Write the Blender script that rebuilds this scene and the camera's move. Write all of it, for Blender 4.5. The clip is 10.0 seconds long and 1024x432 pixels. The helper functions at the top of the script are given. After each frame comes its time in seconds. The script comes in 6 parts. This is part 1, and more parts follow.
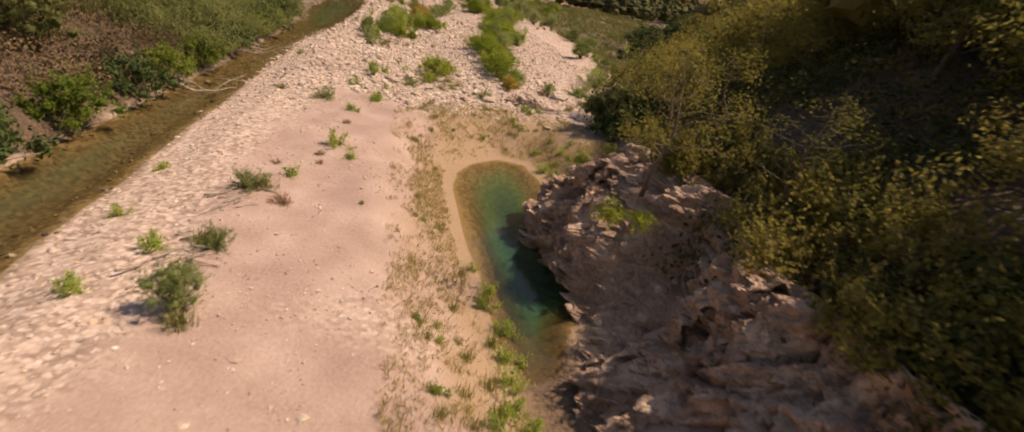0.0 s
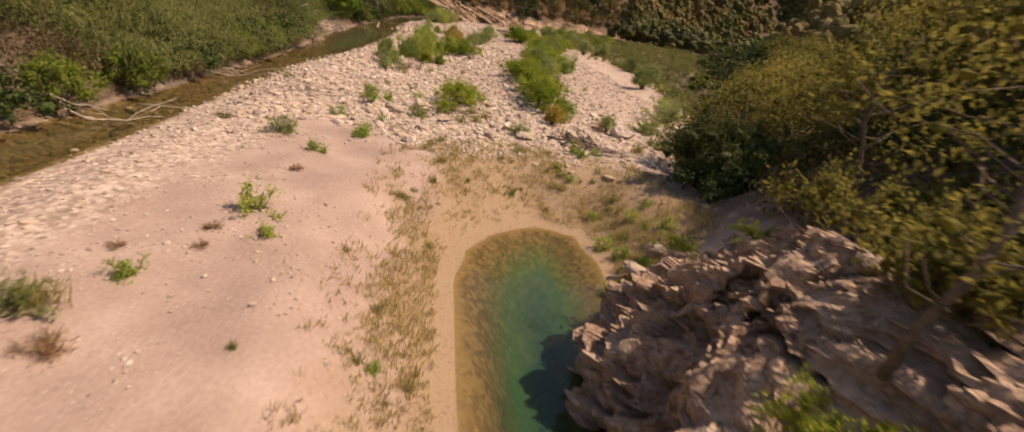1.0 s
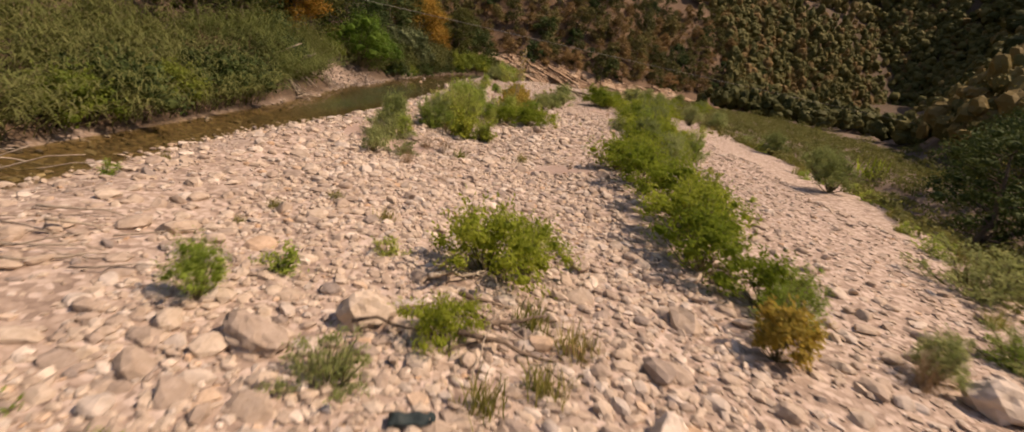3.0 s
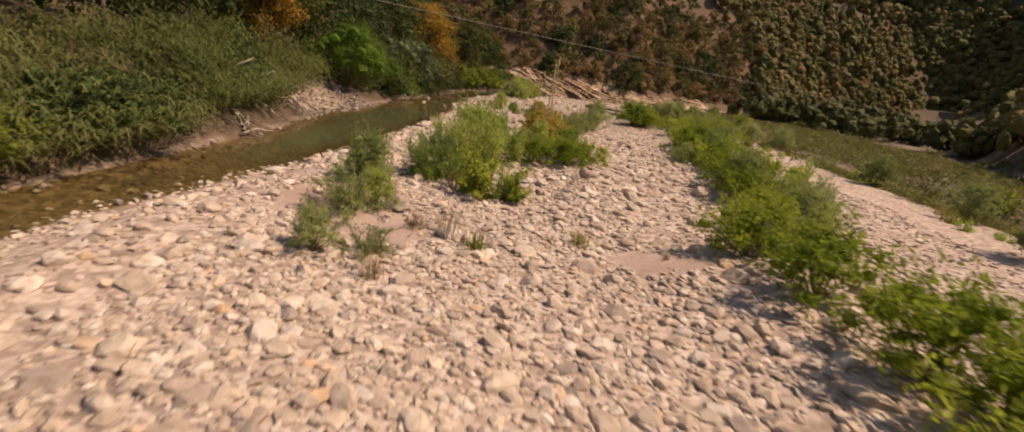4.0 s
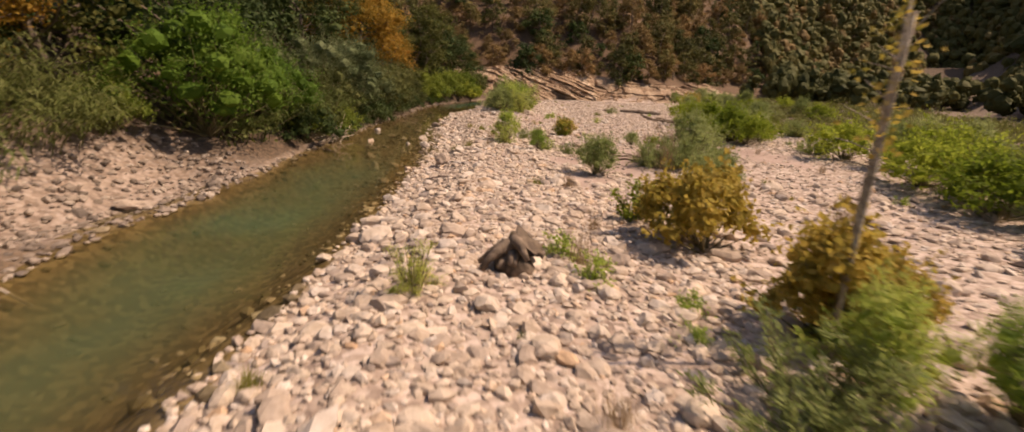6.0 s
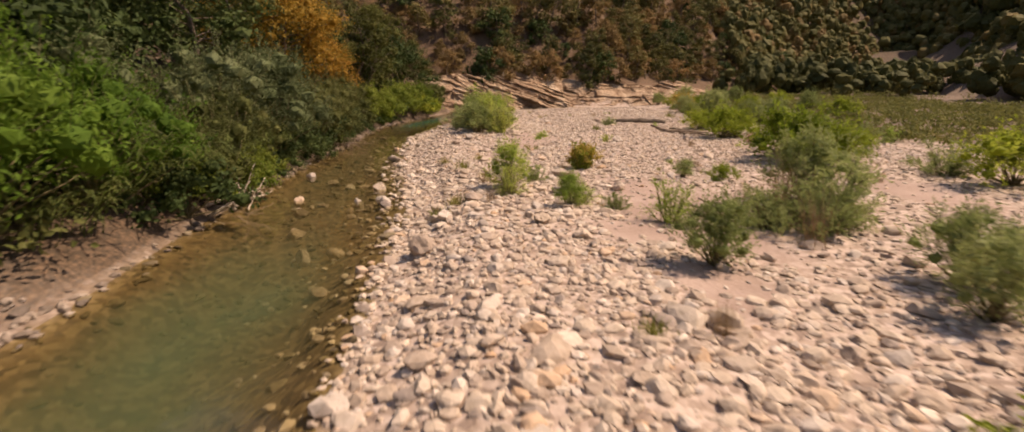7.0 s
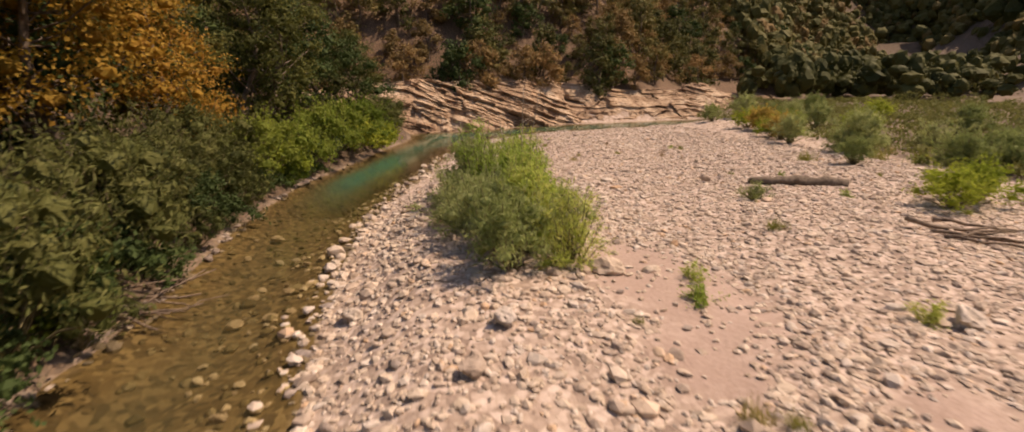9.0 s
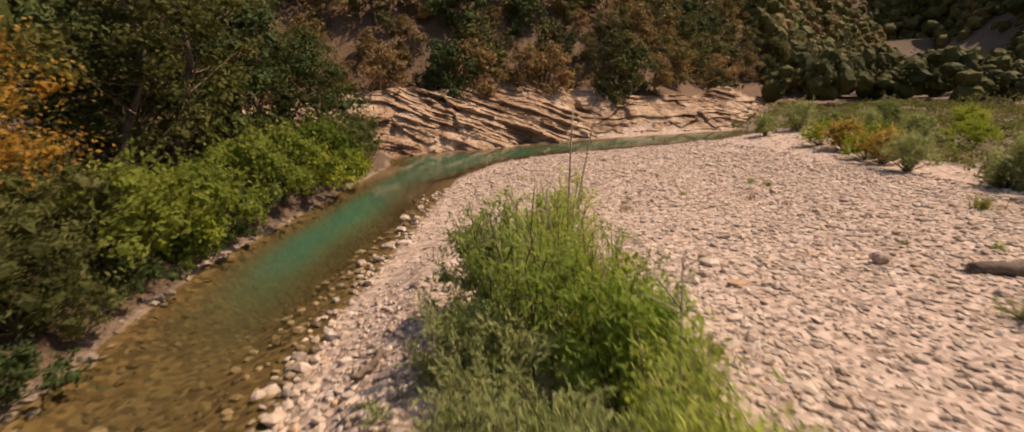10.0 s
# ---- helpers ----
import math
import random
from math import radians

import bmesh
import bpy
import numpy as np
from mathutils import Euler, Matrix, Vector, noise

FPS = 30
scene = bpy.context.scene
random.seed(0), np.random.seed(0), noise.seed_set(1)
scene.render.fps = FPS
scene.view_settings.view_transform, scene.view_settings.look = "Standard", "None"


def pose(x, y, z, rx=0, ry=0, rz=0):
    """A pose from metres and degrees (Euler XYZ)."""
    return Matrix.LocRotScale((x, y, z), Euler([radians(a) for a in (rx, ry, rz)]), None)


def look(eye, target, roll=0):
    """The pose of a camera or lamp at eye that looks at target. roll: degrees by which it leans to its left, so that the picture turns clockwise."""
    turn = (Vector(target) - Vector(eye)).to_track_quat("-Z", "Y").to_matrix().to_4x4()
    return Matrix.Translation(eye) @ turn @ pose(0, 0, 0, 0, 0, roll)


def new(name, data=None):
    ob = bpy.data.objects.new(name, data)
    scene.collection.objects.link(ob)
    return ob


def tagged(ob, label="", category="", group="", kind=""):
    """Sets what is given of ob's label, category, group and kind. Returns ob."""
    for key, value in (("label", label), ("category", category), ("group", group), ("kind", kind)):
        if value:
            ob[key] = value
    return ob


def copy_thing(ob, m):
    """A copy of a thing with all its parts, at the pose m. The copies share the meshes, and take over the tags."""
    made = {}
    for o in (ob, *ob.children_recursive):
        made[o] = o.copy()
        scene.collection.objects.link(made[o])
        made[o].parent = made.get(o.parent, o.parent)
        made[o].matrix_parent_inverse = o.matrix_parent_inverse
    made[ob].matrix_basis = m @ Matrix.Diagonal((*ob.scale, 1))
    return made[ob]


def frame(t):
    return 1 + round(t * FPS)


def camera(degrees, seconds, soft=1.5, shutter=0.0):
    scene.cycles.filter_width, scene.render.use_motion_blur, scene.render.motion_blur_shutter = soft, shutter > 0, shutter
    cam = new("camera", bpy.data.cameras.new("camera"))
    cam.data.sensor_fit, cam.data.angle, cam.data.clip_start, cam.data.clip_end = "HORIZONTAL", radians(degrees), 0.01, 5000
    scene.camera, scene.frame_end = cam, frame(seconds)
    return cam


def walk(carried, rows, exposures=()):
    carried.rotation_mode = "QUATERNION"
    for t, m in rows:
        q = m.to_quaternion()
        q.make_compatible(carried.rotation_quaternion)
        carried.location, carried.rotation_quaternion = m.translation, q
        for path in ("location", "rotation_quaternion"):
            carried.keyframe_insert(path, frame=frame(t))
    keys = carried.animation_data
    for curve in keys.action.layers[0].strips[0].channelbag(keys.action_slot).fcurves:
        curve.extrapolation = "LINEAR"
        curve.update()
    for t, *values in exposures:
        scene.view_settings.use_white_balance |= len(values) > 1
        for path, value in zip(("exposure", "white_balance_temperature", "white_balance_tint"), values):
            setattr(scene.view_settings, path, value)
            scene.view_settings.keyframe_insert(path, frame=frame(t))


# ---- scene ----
cam = camera(85.1, 10.0, soft=1.6, shutter=0.22)
PATH = [
    (0, (-0.026, -0.202, 6.421), (0.437, 1.564, 5.604), 10.9),
    (0.5, (0.987, 3.687, 5.391), (1.366, 5.494, 4.621), 10.3),
    (1, (1.777, 7.715, 4.548), (2.07, 9.558, 3.827), 9.9),
    (1.5, (2.297, 11.747, 4.023), (2.505, 13.619, 3.349), 9.6),
    (2, (2.491, 15.723, 3.757), (2.63, 17.615, 3.121), 9.8),
    (2.5, (2.501, 19.862, 3.424), (2.587, 21.77, 2.831), 10.3),
    (3, (2.31, 23.635, 3.268), (2.362, 25.555, 2.708), 10.6),
    (3.2, (2.146, 25.105, 3.279), (2.185, 27.026, 2.722), 10.7),
    (4.3, (1.039, 33.98, 2.964), (1.032, 35.912, 2.447), 8.5),
    (4.5, (0.75, 35.766, 2.975), (0.742, 37.697, 2.452), 8.4),
    (5, (0.066, 39.863, 2.981), (0.073, 41.79, 2.445), 7.3),
    (5.5, (-0.658, 43.836, 2.841), (-0.606, 45.763, 2.31), 5.7),
    (6, (-1.358, 47.845, 2.653), (-1.24, 49.774, 2.139), 3.1),
    (6.2, (-1.593, 49.393, 2.68), (-1.448, 51.317, 2.154), 1.9),
    (7.3, (-2.437, 57.994, 2.695), (-2.124, 59.909, 2.212), -0.1),
    (7.5, (-2.474, 59.829, 2.779), (-2.143, 61.741, 2.295), -0.0),
    (8, (-2.474, 63.905, 2.974), (-2.105, 65.809, 2.483), -0.3),
    (8.5, (-2.353, 67.796, 3.221), (-1.953, 69.688, 2.712), -0.4),
    (9, (-2.142, 71.7, 3.339), (-1.714, 73.586, 2.829), -0.7),
    (9.5, (-1.915, 75.419, 3.387), (-1.454, 77.298, 2.881), -0.9),
    (10, (-1.403, 78.839, 3.468), (-0.934, 80.718, 2.966), -1.5),
]
walk(cam, [(t, look(eye, target, roll)) for t, eye, target, roll in PATH], [(0.0, 0.32, 8150, 23), (1.5, 0.27, 8150, 23), (3.0, 0.12, 8150, 23), (4.5, 0.14, 8150, 23), (6.0, 0.28, 8150, 23), (8.0, 0.32, 8150, 23), (10.0, 0.22, 8150, 23)])

# ---- light ----
SUN_AZ, SUN_EL = 90.0, 55.0            # degrees clockwise from +y, and above the horizon
world = bpy.data.worlds.new("world")
scene.world = world
world.use_nodes = True
sky = world.node_tree.nodes.new("ShaderNodeTexSky")
sky.sky_type, sky.sun_disc = "NISHITA", False
sky.sun_elevation, sky.sun_rotation = radians(SUN_EL), radians(SUN_AZ)
world.node_tree.links.new(sky.outputs[0], world.node_tree.nodes["Background"].inputs[0])
world.node_tree.nodes["Background"].inputs[1].default_value = 0.11
sun = new("sun", bpy.data.lights.new("sun", "SUN"))
sun.data.energy, sun.data.angle, sun.data.color = 4.3, radians(0.5), (1.0, 0.9, 0.76)
_a, _e = radians(SUN_AZ), radians(SUN_EL)
sun.matrix_world = look((0, 0, 60), (-math.sin(_a) * math.cos(_e), -math.cos(_a) * math.cos(_e), 60 - math.sin(_e)))
tagged(sun, "warm afternoon sun", "sun")

rng = np.random.default_rng(7)


# ---- noise and shapes on arrays ----
def hash01(i, j, k, seed):
    h = np.sin(i * 127.1 + j * 311.7 + k * 74.7 + seed * 19.19) * 43758.5453
    return h - np.floor(h)


def vnoise(x, y, z=0.0, seed=0):
    """Smooth value noise in -1..1."""
    x, y, z = np.broadcast_arrays(np.asarray(x, float), np.asarray(y, float), np.asarray(z, float))
    i, j, k = np.floor(x), np.floor(y), np.floor(z)
    u, v, w = x - i, y - j, z - k
    u, v, w = u * u * (3 - 2 * u), v * v * (3 - 2 * v), w * w * (3 - 2 * w)
    r = 0.0
    for a in (0, 1):
        for b in (0, 1):
            for c in (0, 1):
                r = r + hash01(i + a, j + b, k + c, seed) * (u if a else 1 - u) * (v if b else 1 - v) * (w if c else 1 - w)
    return r * 2 - 1


def fbm(x, y, z=0.0, seed=0, octaves=4):
    r, amp = 0.0, 1.0
    for o in range(octaves):
        r = r + amp * vnoise(np.asarray(x) * 2 ** o, np.asarray(y) * 2 ** o, np.asarray(z) * 2 ** o, seed + o)
        amp *= 0.5
    return r


def smooth(t):
    t = np.clip(t, 0, 1)
    return t * t * (3 - 2 * t)


def poly_dist(x, y, poly):
    """Distance to a closed outline, negative inside."""
    x, y = np.asarray(x, float), np.asarray(y, float)
    best, inside = np.full(x.shape, 1e9), np.zeros(x.shape, bool)
    for (ax, ay), (bx, by) in zip(poly, poly[1:] + poly[:1]):
        dx, dy = bx - ax, by - ay
        t = np.clip(((x - ax) * dx + (y - ay) * dy) / (dx * dx + dy * dy), 0, 1)
        best = np.minimum(best, (x - ax - t * dx) ** 2 + (y - ay - t * dy) ** 2)
        if ay != by:
            inside ^= ((ay > y) != (by > y)) & (x < (bx - ax) * (y - ay) / (by - ay) + ax)
    return np.where(inside, -1, 1) * np.sqrt(best)


# ---- the plan ----
WATER, POOL_WATER = -0.45, -1.2
SHORE_RIGHT = [(-8.5, -45), (-7.2, 4), (-6.8, 10), (-6.5, 19), (-6.1, 28), (-5.6, 40), (-4.5, 46), (-4.0, 51), (-3.6, 57), (-3.2, 64),
               (-2.9, 68), (-3.3, 75), (-3.3, 80), (-3.0, 84), (-2.2, 88), (-0.8, 92), (0.4, 95.9), (1.7, 99.8), (4.0, 102.8), (7.4, 104.4), (12.6, 104.9), (18.2, 106.0), (22, 108)]
SHORE_LEFT = [(22, 109.3), (18.5, 109.3), (12, 109), (7.5, 108.4), (3.5, 106.9), (-0.5, 106.8), (-0.7, 103.7), (-2.4, 99.2), (-3.9, 94.6), (-5.1, 91.6),
              (-6.0, 86), (-6.2, 81), (-6.8, 77.5), (-7.2, 71), (-7.4, 65), (-7.5, 60), (-7.9, 56.5), (-7.3, 50), (-7.3, 45), (-7.6, 37), (-8.1, 28),
              (-8.8, 20), (-9.3, 15), (-9.6, 4), (-12, -45)]
RIVER = SHORE_RIGHT + SHORE_LEFT
POOL = [(2.55, 16.5), (2.5, 18.2), (2.75, 19.8), (3.5, 21.0), (4.7, 21.8), (5.7, 21.4), (6.0, 19.8), (5.9, 18), (5.6, 16), (5.4, 14), (5.8, 12.4),
        (6.0, 11), (4.6, 10.2), (3.8, 8.4), (3.1, 8.2), (2.85, 10), (2.7, 12), (2.6, 14)]
FAR_HILL = [(-200, 96), (-40, 98), (-20, 100), (-8, 104), (-1.5, 107), (4, 107.6), (8, 109), (12, 109.8), (20, 110), (26, 114), (32, 121), (45, 126), (64, 143), (82, 152),
            (200, 230), (420, 330), (420, 600), (-300, 600)]
RIGHT_HILL = [(7.0, -60), (5.7, 6), (6.4, 13.5), (8.0, 17.5), (9.2, 21.5), (12.5, 24.5), (18, 30), (25, 40), (33, 60), (44, 84), (62, 108), (86, 142), (96, 165), (98, 200), (110, 320), (420, 420), (420, -60)]
LEFT_HILL = [(-14, -60), (-13, 20), (-13, 60), (-12, 85), (-9, 100), (-40, 130), (-300, 130), (-300, -60)]
BAR_EDGE = [(5, 22), (9.5, 26), (12.5, 32), (15, 38), (18, 50), (18, 66), (16, 80), (16.8, 92), (21.5, 100)]


def line_dist(x, y, pts):
    best = np.full(np.shape(x), 1e9)
    for (ax, ay), (bx, by) in zip(pts, pts[1:]):
        dx, dy = bx - ax, by - ay
        t = np.clip(((x - ax) * dx + (y - ay) * dy) / (dx * dx + dy * dy), 0, 1)
        best = np.minimum(best, (x - ax - t * dx) ** 2 + (y - ay - t * dy) ** 2)
    return np.sqrt(best)


RX, RY = [p[0] for p in SHORE_RIGHT], [p[1] for p in SHORE_RIGHT]
LX, LY = [p[0] for p in SHORE_LEFT[::-1]], [p[1] for p in SHORE_LEFT[::-1]]


def mid_river(y):
    return (np.interp(y, RY, RX) + np.interp(y, LY[:-6], LX[:-6])) / 2


def ground_z(x, y):
    x, y = np.asarray(x, float), np.asarray(y, float)
    bar = 0.22 * fbm(x * 0.16, y * 0.1, seed=3, octaves=3) + 0.035 * fbm(x * 1.3, y * 1.3, seed=9, octaves=2)
    dr = poly_dist(x, y, RIVER)
    left = (x < mid_river(y)) & (y < 107)
    rise = smooth(dr / np.where(y > 90, 3.0, 1.8))
    zr = WATER + (bar - WATER) * rise
    zl = WATER + 0.55 * smooth(dr / 0.9) + 1.0 * smooth((dr - 0.6) / 3.5) + 0.12 * np.maximum(dr - 4, 0) + 0.15 * fbm(x * 0.7, y * 0.7, seed=5, octaves=3) * smooth(dr)
    shelf = smooth(1.4 - np.abs(y - 59.3) / 3.6)      # a low gravel shelf at the foot of the reeds
    zl = zl - shelf * 0.75 * smooth(dr / 1.0) * smooth(1 - (dr - 2.2) / 1.6)
    z = np.where(left, zl, zr)
    depth = 0.26 + 0.5 * smooth((y - 44) / 6) * smooth((68 - y) / 6) + 1.2 * smooth((y - 86) / 7) * np.where(y < 100, smooth((mid_river(y) + 1.3 - x) / 1.8), 1.0) + 0.3 * smooth((30 - y) / 10)
    z = np.where(dr < 0, WATER - depth * smooth(-dr / 1.5) * (1 + 0.25 * vnoise(x * 0.9, y * 0.6, seed=8)) + 0.05 * fbm(x * 1.7, y * 1.7, seed=12, octaves=2) * smooth(-dr / 0.8), z)
    dp = poly_dist(x, y, POOL)
    out = smooth(dp / 3.2)
    z = np.where(dp < 0, POOL_WATER - 1.7 * smooth(-dp / 2.0) * (0.4 + 0.6 * smooth((21 - y) / 6)), np.where(dp < 3.2, POOL_WATER * (1 - out) + z * out, z))
    gully = smooth(1 - np.hypot(np.maximum(np.abs(y - 6.0) - 5.0, 0), x - 3.7) / 1.8)
    z = z - 1.0 * gully * (dp > 0) * out
    side = line_dist(x, y, BAR_EDGE)
    right = x > np.interp(y, [p[1] for p in BAR_EDGE], [p[0] for p in BAR_EDGE])
    z = np.where(right & (y > 24), z - 0.75 * smooth(side / 2.0) * smooth((9 - side) / 3) * smooth((y - 24) / 3) * smooth((72 - y) / 14), z)
    dh = -poly_dist(x, y, FAR_HILL)
    z = np.where(dh > 0, np.maximum(z * smooth(1 - dh / 2), 0) + 0.55 * np.minimum(dh, 5) + (1.05 * np.clip(dh - 5, 0, 22) + 0.6 * np.maximum(dh - 27, 0)) * (1 + 0.15 * vnoise(x * 0.05, y * 0.05, seed=31)) - 0.5 + 0.5 * fbm(x * 0.4, y * 0.4, seed=33, octaves=2) * smooth((dh - 4) / 4), z)
    d2 = -poly_dist(x, y, RIGHT_HILL)
    z = np.where(d2 > 0, z + (0.85 - 0.2 * smooth((27 - y) / 6) + 0.6 * smooth((y - 60) / 50)) * np.minimum(d2, 40) + 0.35 * np.minimum(d2, 3.0) * smooth((19 - y) / 4) + 0.3 * fbm(x * 0.3, y * 0.3, seed=17, octaves=3) * smooth(d2 / 3), z)
    d3 = -poly_dist(x, y, LEFT_HILL)
    z = np.where(d3 > 0, z + 0.3 * d3, z)
    z = z + 0.42 * np.maximum(np.hypot(x, y - 60) - 170, 0)      # the valley closes all round
    return z


SAND_SPOTS = [(-0.9, 41.0, 1.0, 0.9), (-2.6, 41.6, 0.9, 1.0), (2.75, 66.9, 1.15, 2.6), (1.6, 64.6, 1.1, 1.0), (2.6, 64.2, 0.9, 1.6), (1.9, 78.8, 1.15, 3.0), (4.3, 40.8, 1.1, 0.8), (-3.4, 43.5, 0.7, 0.9), (1.2, 61.5, 0.4, 1.4), (8.6, 66.0, 0.8, 2.4), (1.35, 76.9, 0.9, 1.3), (0.0, 74.6, 0.5, 0.9), (3.0, 75.2, 0.7, 0.8), (1.5, 62.0, 0.7, 1.6)]


def sand_mask(x, y):
    x, y = np.asarray(x, float), np.asarray(y, float)
    w = 0.9 * fbm(x * 0.5, y * 0.5, seed=21, octaves=3)
    edge = np.interp(y, [-10, 10, 15, 20, 24, 28], [-4.6, -4.4, -4.1, -3.8, -3.5, -2.8])
    top = np.interp(x, [-4, -2.4, -1.2, -0.2, 0.4, 1.5, 3, 6, 9], [24.5, 27.4, 27.4, 26.4, 25.2, 24.3, 23.6, 23.5, 24])
    m = smooth((x - edge + w * 0.5) / 0.9) * smooth((top - y + w) / 1.2)
    m = m * (1 - 0.6 * smooth((vnoise(x * 0.35, y * 0.35, seed=23) + 0.5 * vnoise(x * 1.1, y * 1.1, seed=24) + 0.25 - np.maximum(y - 11, 0) * 0.1 - np.maximum(x, 0) * 0.3) / 0.8))
    for cx, cy, rx, ry in SAND_SPOTS:
        d = np.hypot((x - cx) / rx, (y - cy) / ry)
        m = np.maximum(m, smooth((1.25 - d + 0.4 * w) / 0.7))
    return m


# ---- materials ----
def material(name):
    m = bpy.data.materials.new(name)
    m.use_nodes = True
    return m, m.node_tree.nodes, m.node_tree.links, m.node_tree.nodes["Principled BSDF"]


def node(ns, kind, **values):
    n = ns.new("ShaderNode" + kind)
    for key, value in values.items():
        n.inputs[key.replace("_", " ")].default_value = value
    return n


def ramp(ns, stops):
    n = ns.new("ShaderNodeValToRGB")
    el = n.color_ramp.elements
    while len(el) < len(stops):
        el.new(0.5)
    for e, (p, c) in zip(el, stops):
        e.position, e.color = p, (*c, 1)
    return n


def mix_rgb(ns, ls, fac, a, b, mode="MIX"):
    n = ns.new("ShaderNodeMix")
    n.data_type, n.blend_type = "RGBA", mode
    for socket, value in ((n.inputs[0], fac), (n.inputs[6], a), (n.inputs[7], b)):
        if isinstance(value, (int, float)):
            socket.default_value = value
        elif isinstance(value, tuple):
            socket.default_value = (*value, 1)
        else:
            ls.new(value, socket)
    return n.outputs[2]


def bump_chain(ns, ls, bsdf, pairs):
    """pairs of (height socket, strength, distance)."""
    last = None
    for sock, strength, dist in pairs:
        b = node(ns, "Bump", Strength=strength, Distance=dist)
        ls.new(sock, b.inputs["Height"])
        if last:
            ls.new(last, b.inputs["Normal"])
        last = b.outputs[0]
    ls.new(last, bsdf.inputs["Normal"])


def coords(ns):
    return ns.new("ShaderNodeNewGeometry").outputs["Position"]


def ground_material():
    m, ns, ls, b = material("river_ground")
    pos = coords(ns)

    def tex(kind, scale, **kw):
        n = node(ns, kind, Scale=scale, **kw)
        ls.new(pos, n.inputs["Vector"])
        return n

    v = tex("TexVoronoi", 9.0)
    v2 = tex("TexVoronoi", 30.0)
    n1 = tex("TexNoise", 0.7, Detail=6.0)
    n2 = tex("TexNoise", 14.0, Detail=5.0)
    n3 = tex("TexNoise", 90.0, Detail=3.0)
    sep = ns.new("ShaderNodeSeparateColor")
    ls.new(v.outputs["Color"], sep.inputs[0])
    gravel = ramp(ns, [(0.0, (0.270, 0.200, 0.160)), (0.4, (0.440, 0.340, 0.275)), (1.0, (0.620, 0.506, 0.436))])
    ls.new(sep.outputs[0], gravel.inputs[0])
    crack = ramp(ns, [(0.0, (1, 1, 1)), (0.5, (0.9, 0.88, 0.86)), (1.0, (0.66, 0.62, 0.59))])
    ls.new(v.outputs["Distance"], crack.inputs[0])
    grav = mix_rgb(ns, ls, 1.0, gravel.outputs[0], crack.outputs[0], "MULTIPLY")
    sand = ramp(ns, [(0.3, (0.300, 0.210, 0.170)), (0.55, (0.375, 0.272, 0.223)), (0.75, (0.440, 0.329, 0.277))])
    ls.new(n1.outputs[0], sand.inputs[0])
    sandy = mix_rgb(ns, ls, 0.35, sand.outputs[0], n2.outputs[0], "SOFT_LIGHT")
    speck = ramp(ns, [(0.62, (1, 1, 1)), (0.72, (0.8, 0.76, 0.72))])
    ls.new(n3.outputs[0], speck.inputs[0])
    sandy = mix_rgb(ns, ls, 0.6, sandy, speck.outputs[0], "MULTIPLY")
    soil_shade = ramp(ns, [(0.3, (0.035, 0.025, 0.016)), (0.5, (0.085, 0.055, 0.033)), (0.72, (0.18, 0.11, 0.065))])
    ls.new(n2.outputs[0], soil_shade.inputs[0])
    mud = ramp(ns, [(0.3, (0.21, 0.135, 0.078)), (0.5, (0.33, 0.225, 0.14)), (0.62, (0.27, 0.20, 0.105)), (0.8, (0.38, 0.275, 0.18))])
    ls.new(n2.outputs[0], mud.inputs[0])
    bed = ramp(ns, [(0.0, (0.075, 0.05, 0.026)), (0.5, (0.15, 0.10, 0.052)), (1.0, (0.25, 0.18, 0.105))])
    ls.new(sep.outputs[1], bed.inputs[0])

    def mask(name):
        a = ns.new("ShaderNodeAttribute")
        a.attribute_name = name
        return a.outputs["Fac"]

    c = mix_rgb(ns, ls, mask("m_sand"), grav, sandy)
    c = mix_rgb(ns, ls, mask("m_mud"), c, mud.outputs[0])
    c = mix_rgb(ns, ls, mask("m_bed"), c, bed.outputs[0])
    c = mix_rgb(ns, ls, mask("m_soil_shade"), c, soil_shade.outputs[0])
    slope = ramp(ns, [(0.3, (0.055, 0.036, 0.022)), (0.5, (0.12, 0.072, 0.042)), (0.72, (0.25, 0.15, 0.088))])
    ls.new(n2.outputs[0], slope.inputs[0])
    c = mix_rgb(ns, ls, mask("m_slope"), c, slope.outputs[0])
    ls.new(c, b.inputs["Base Color"])
    b.inputs["Roughness"].default_value = 0.92
    inv = ns.new("ShaderNodeMath")
    inv.operation = "SUBTRACT"
    inv.inputs[0].default_value = 1.0
    ls.new(mask("m_sand"), inv.inputs[1])
    mul = ns.new("ShaderNodeMath")
    mul.operation = "MULTIPLY"
    ls.new(v.outputs["Distance"], mul.inputs[0])
    ls.new(inv.outputs[0], mul.inputs[1])
    bump_chain(ns, ls, b, [(mul.outputs[0], -0.9, 0.06), (v2.outputs["Distance"], -0.35, 0.02), (n2.outputs[0], 0.4, 0.05), (n3.outputs[0], 0.25, 0.01)])
    return m


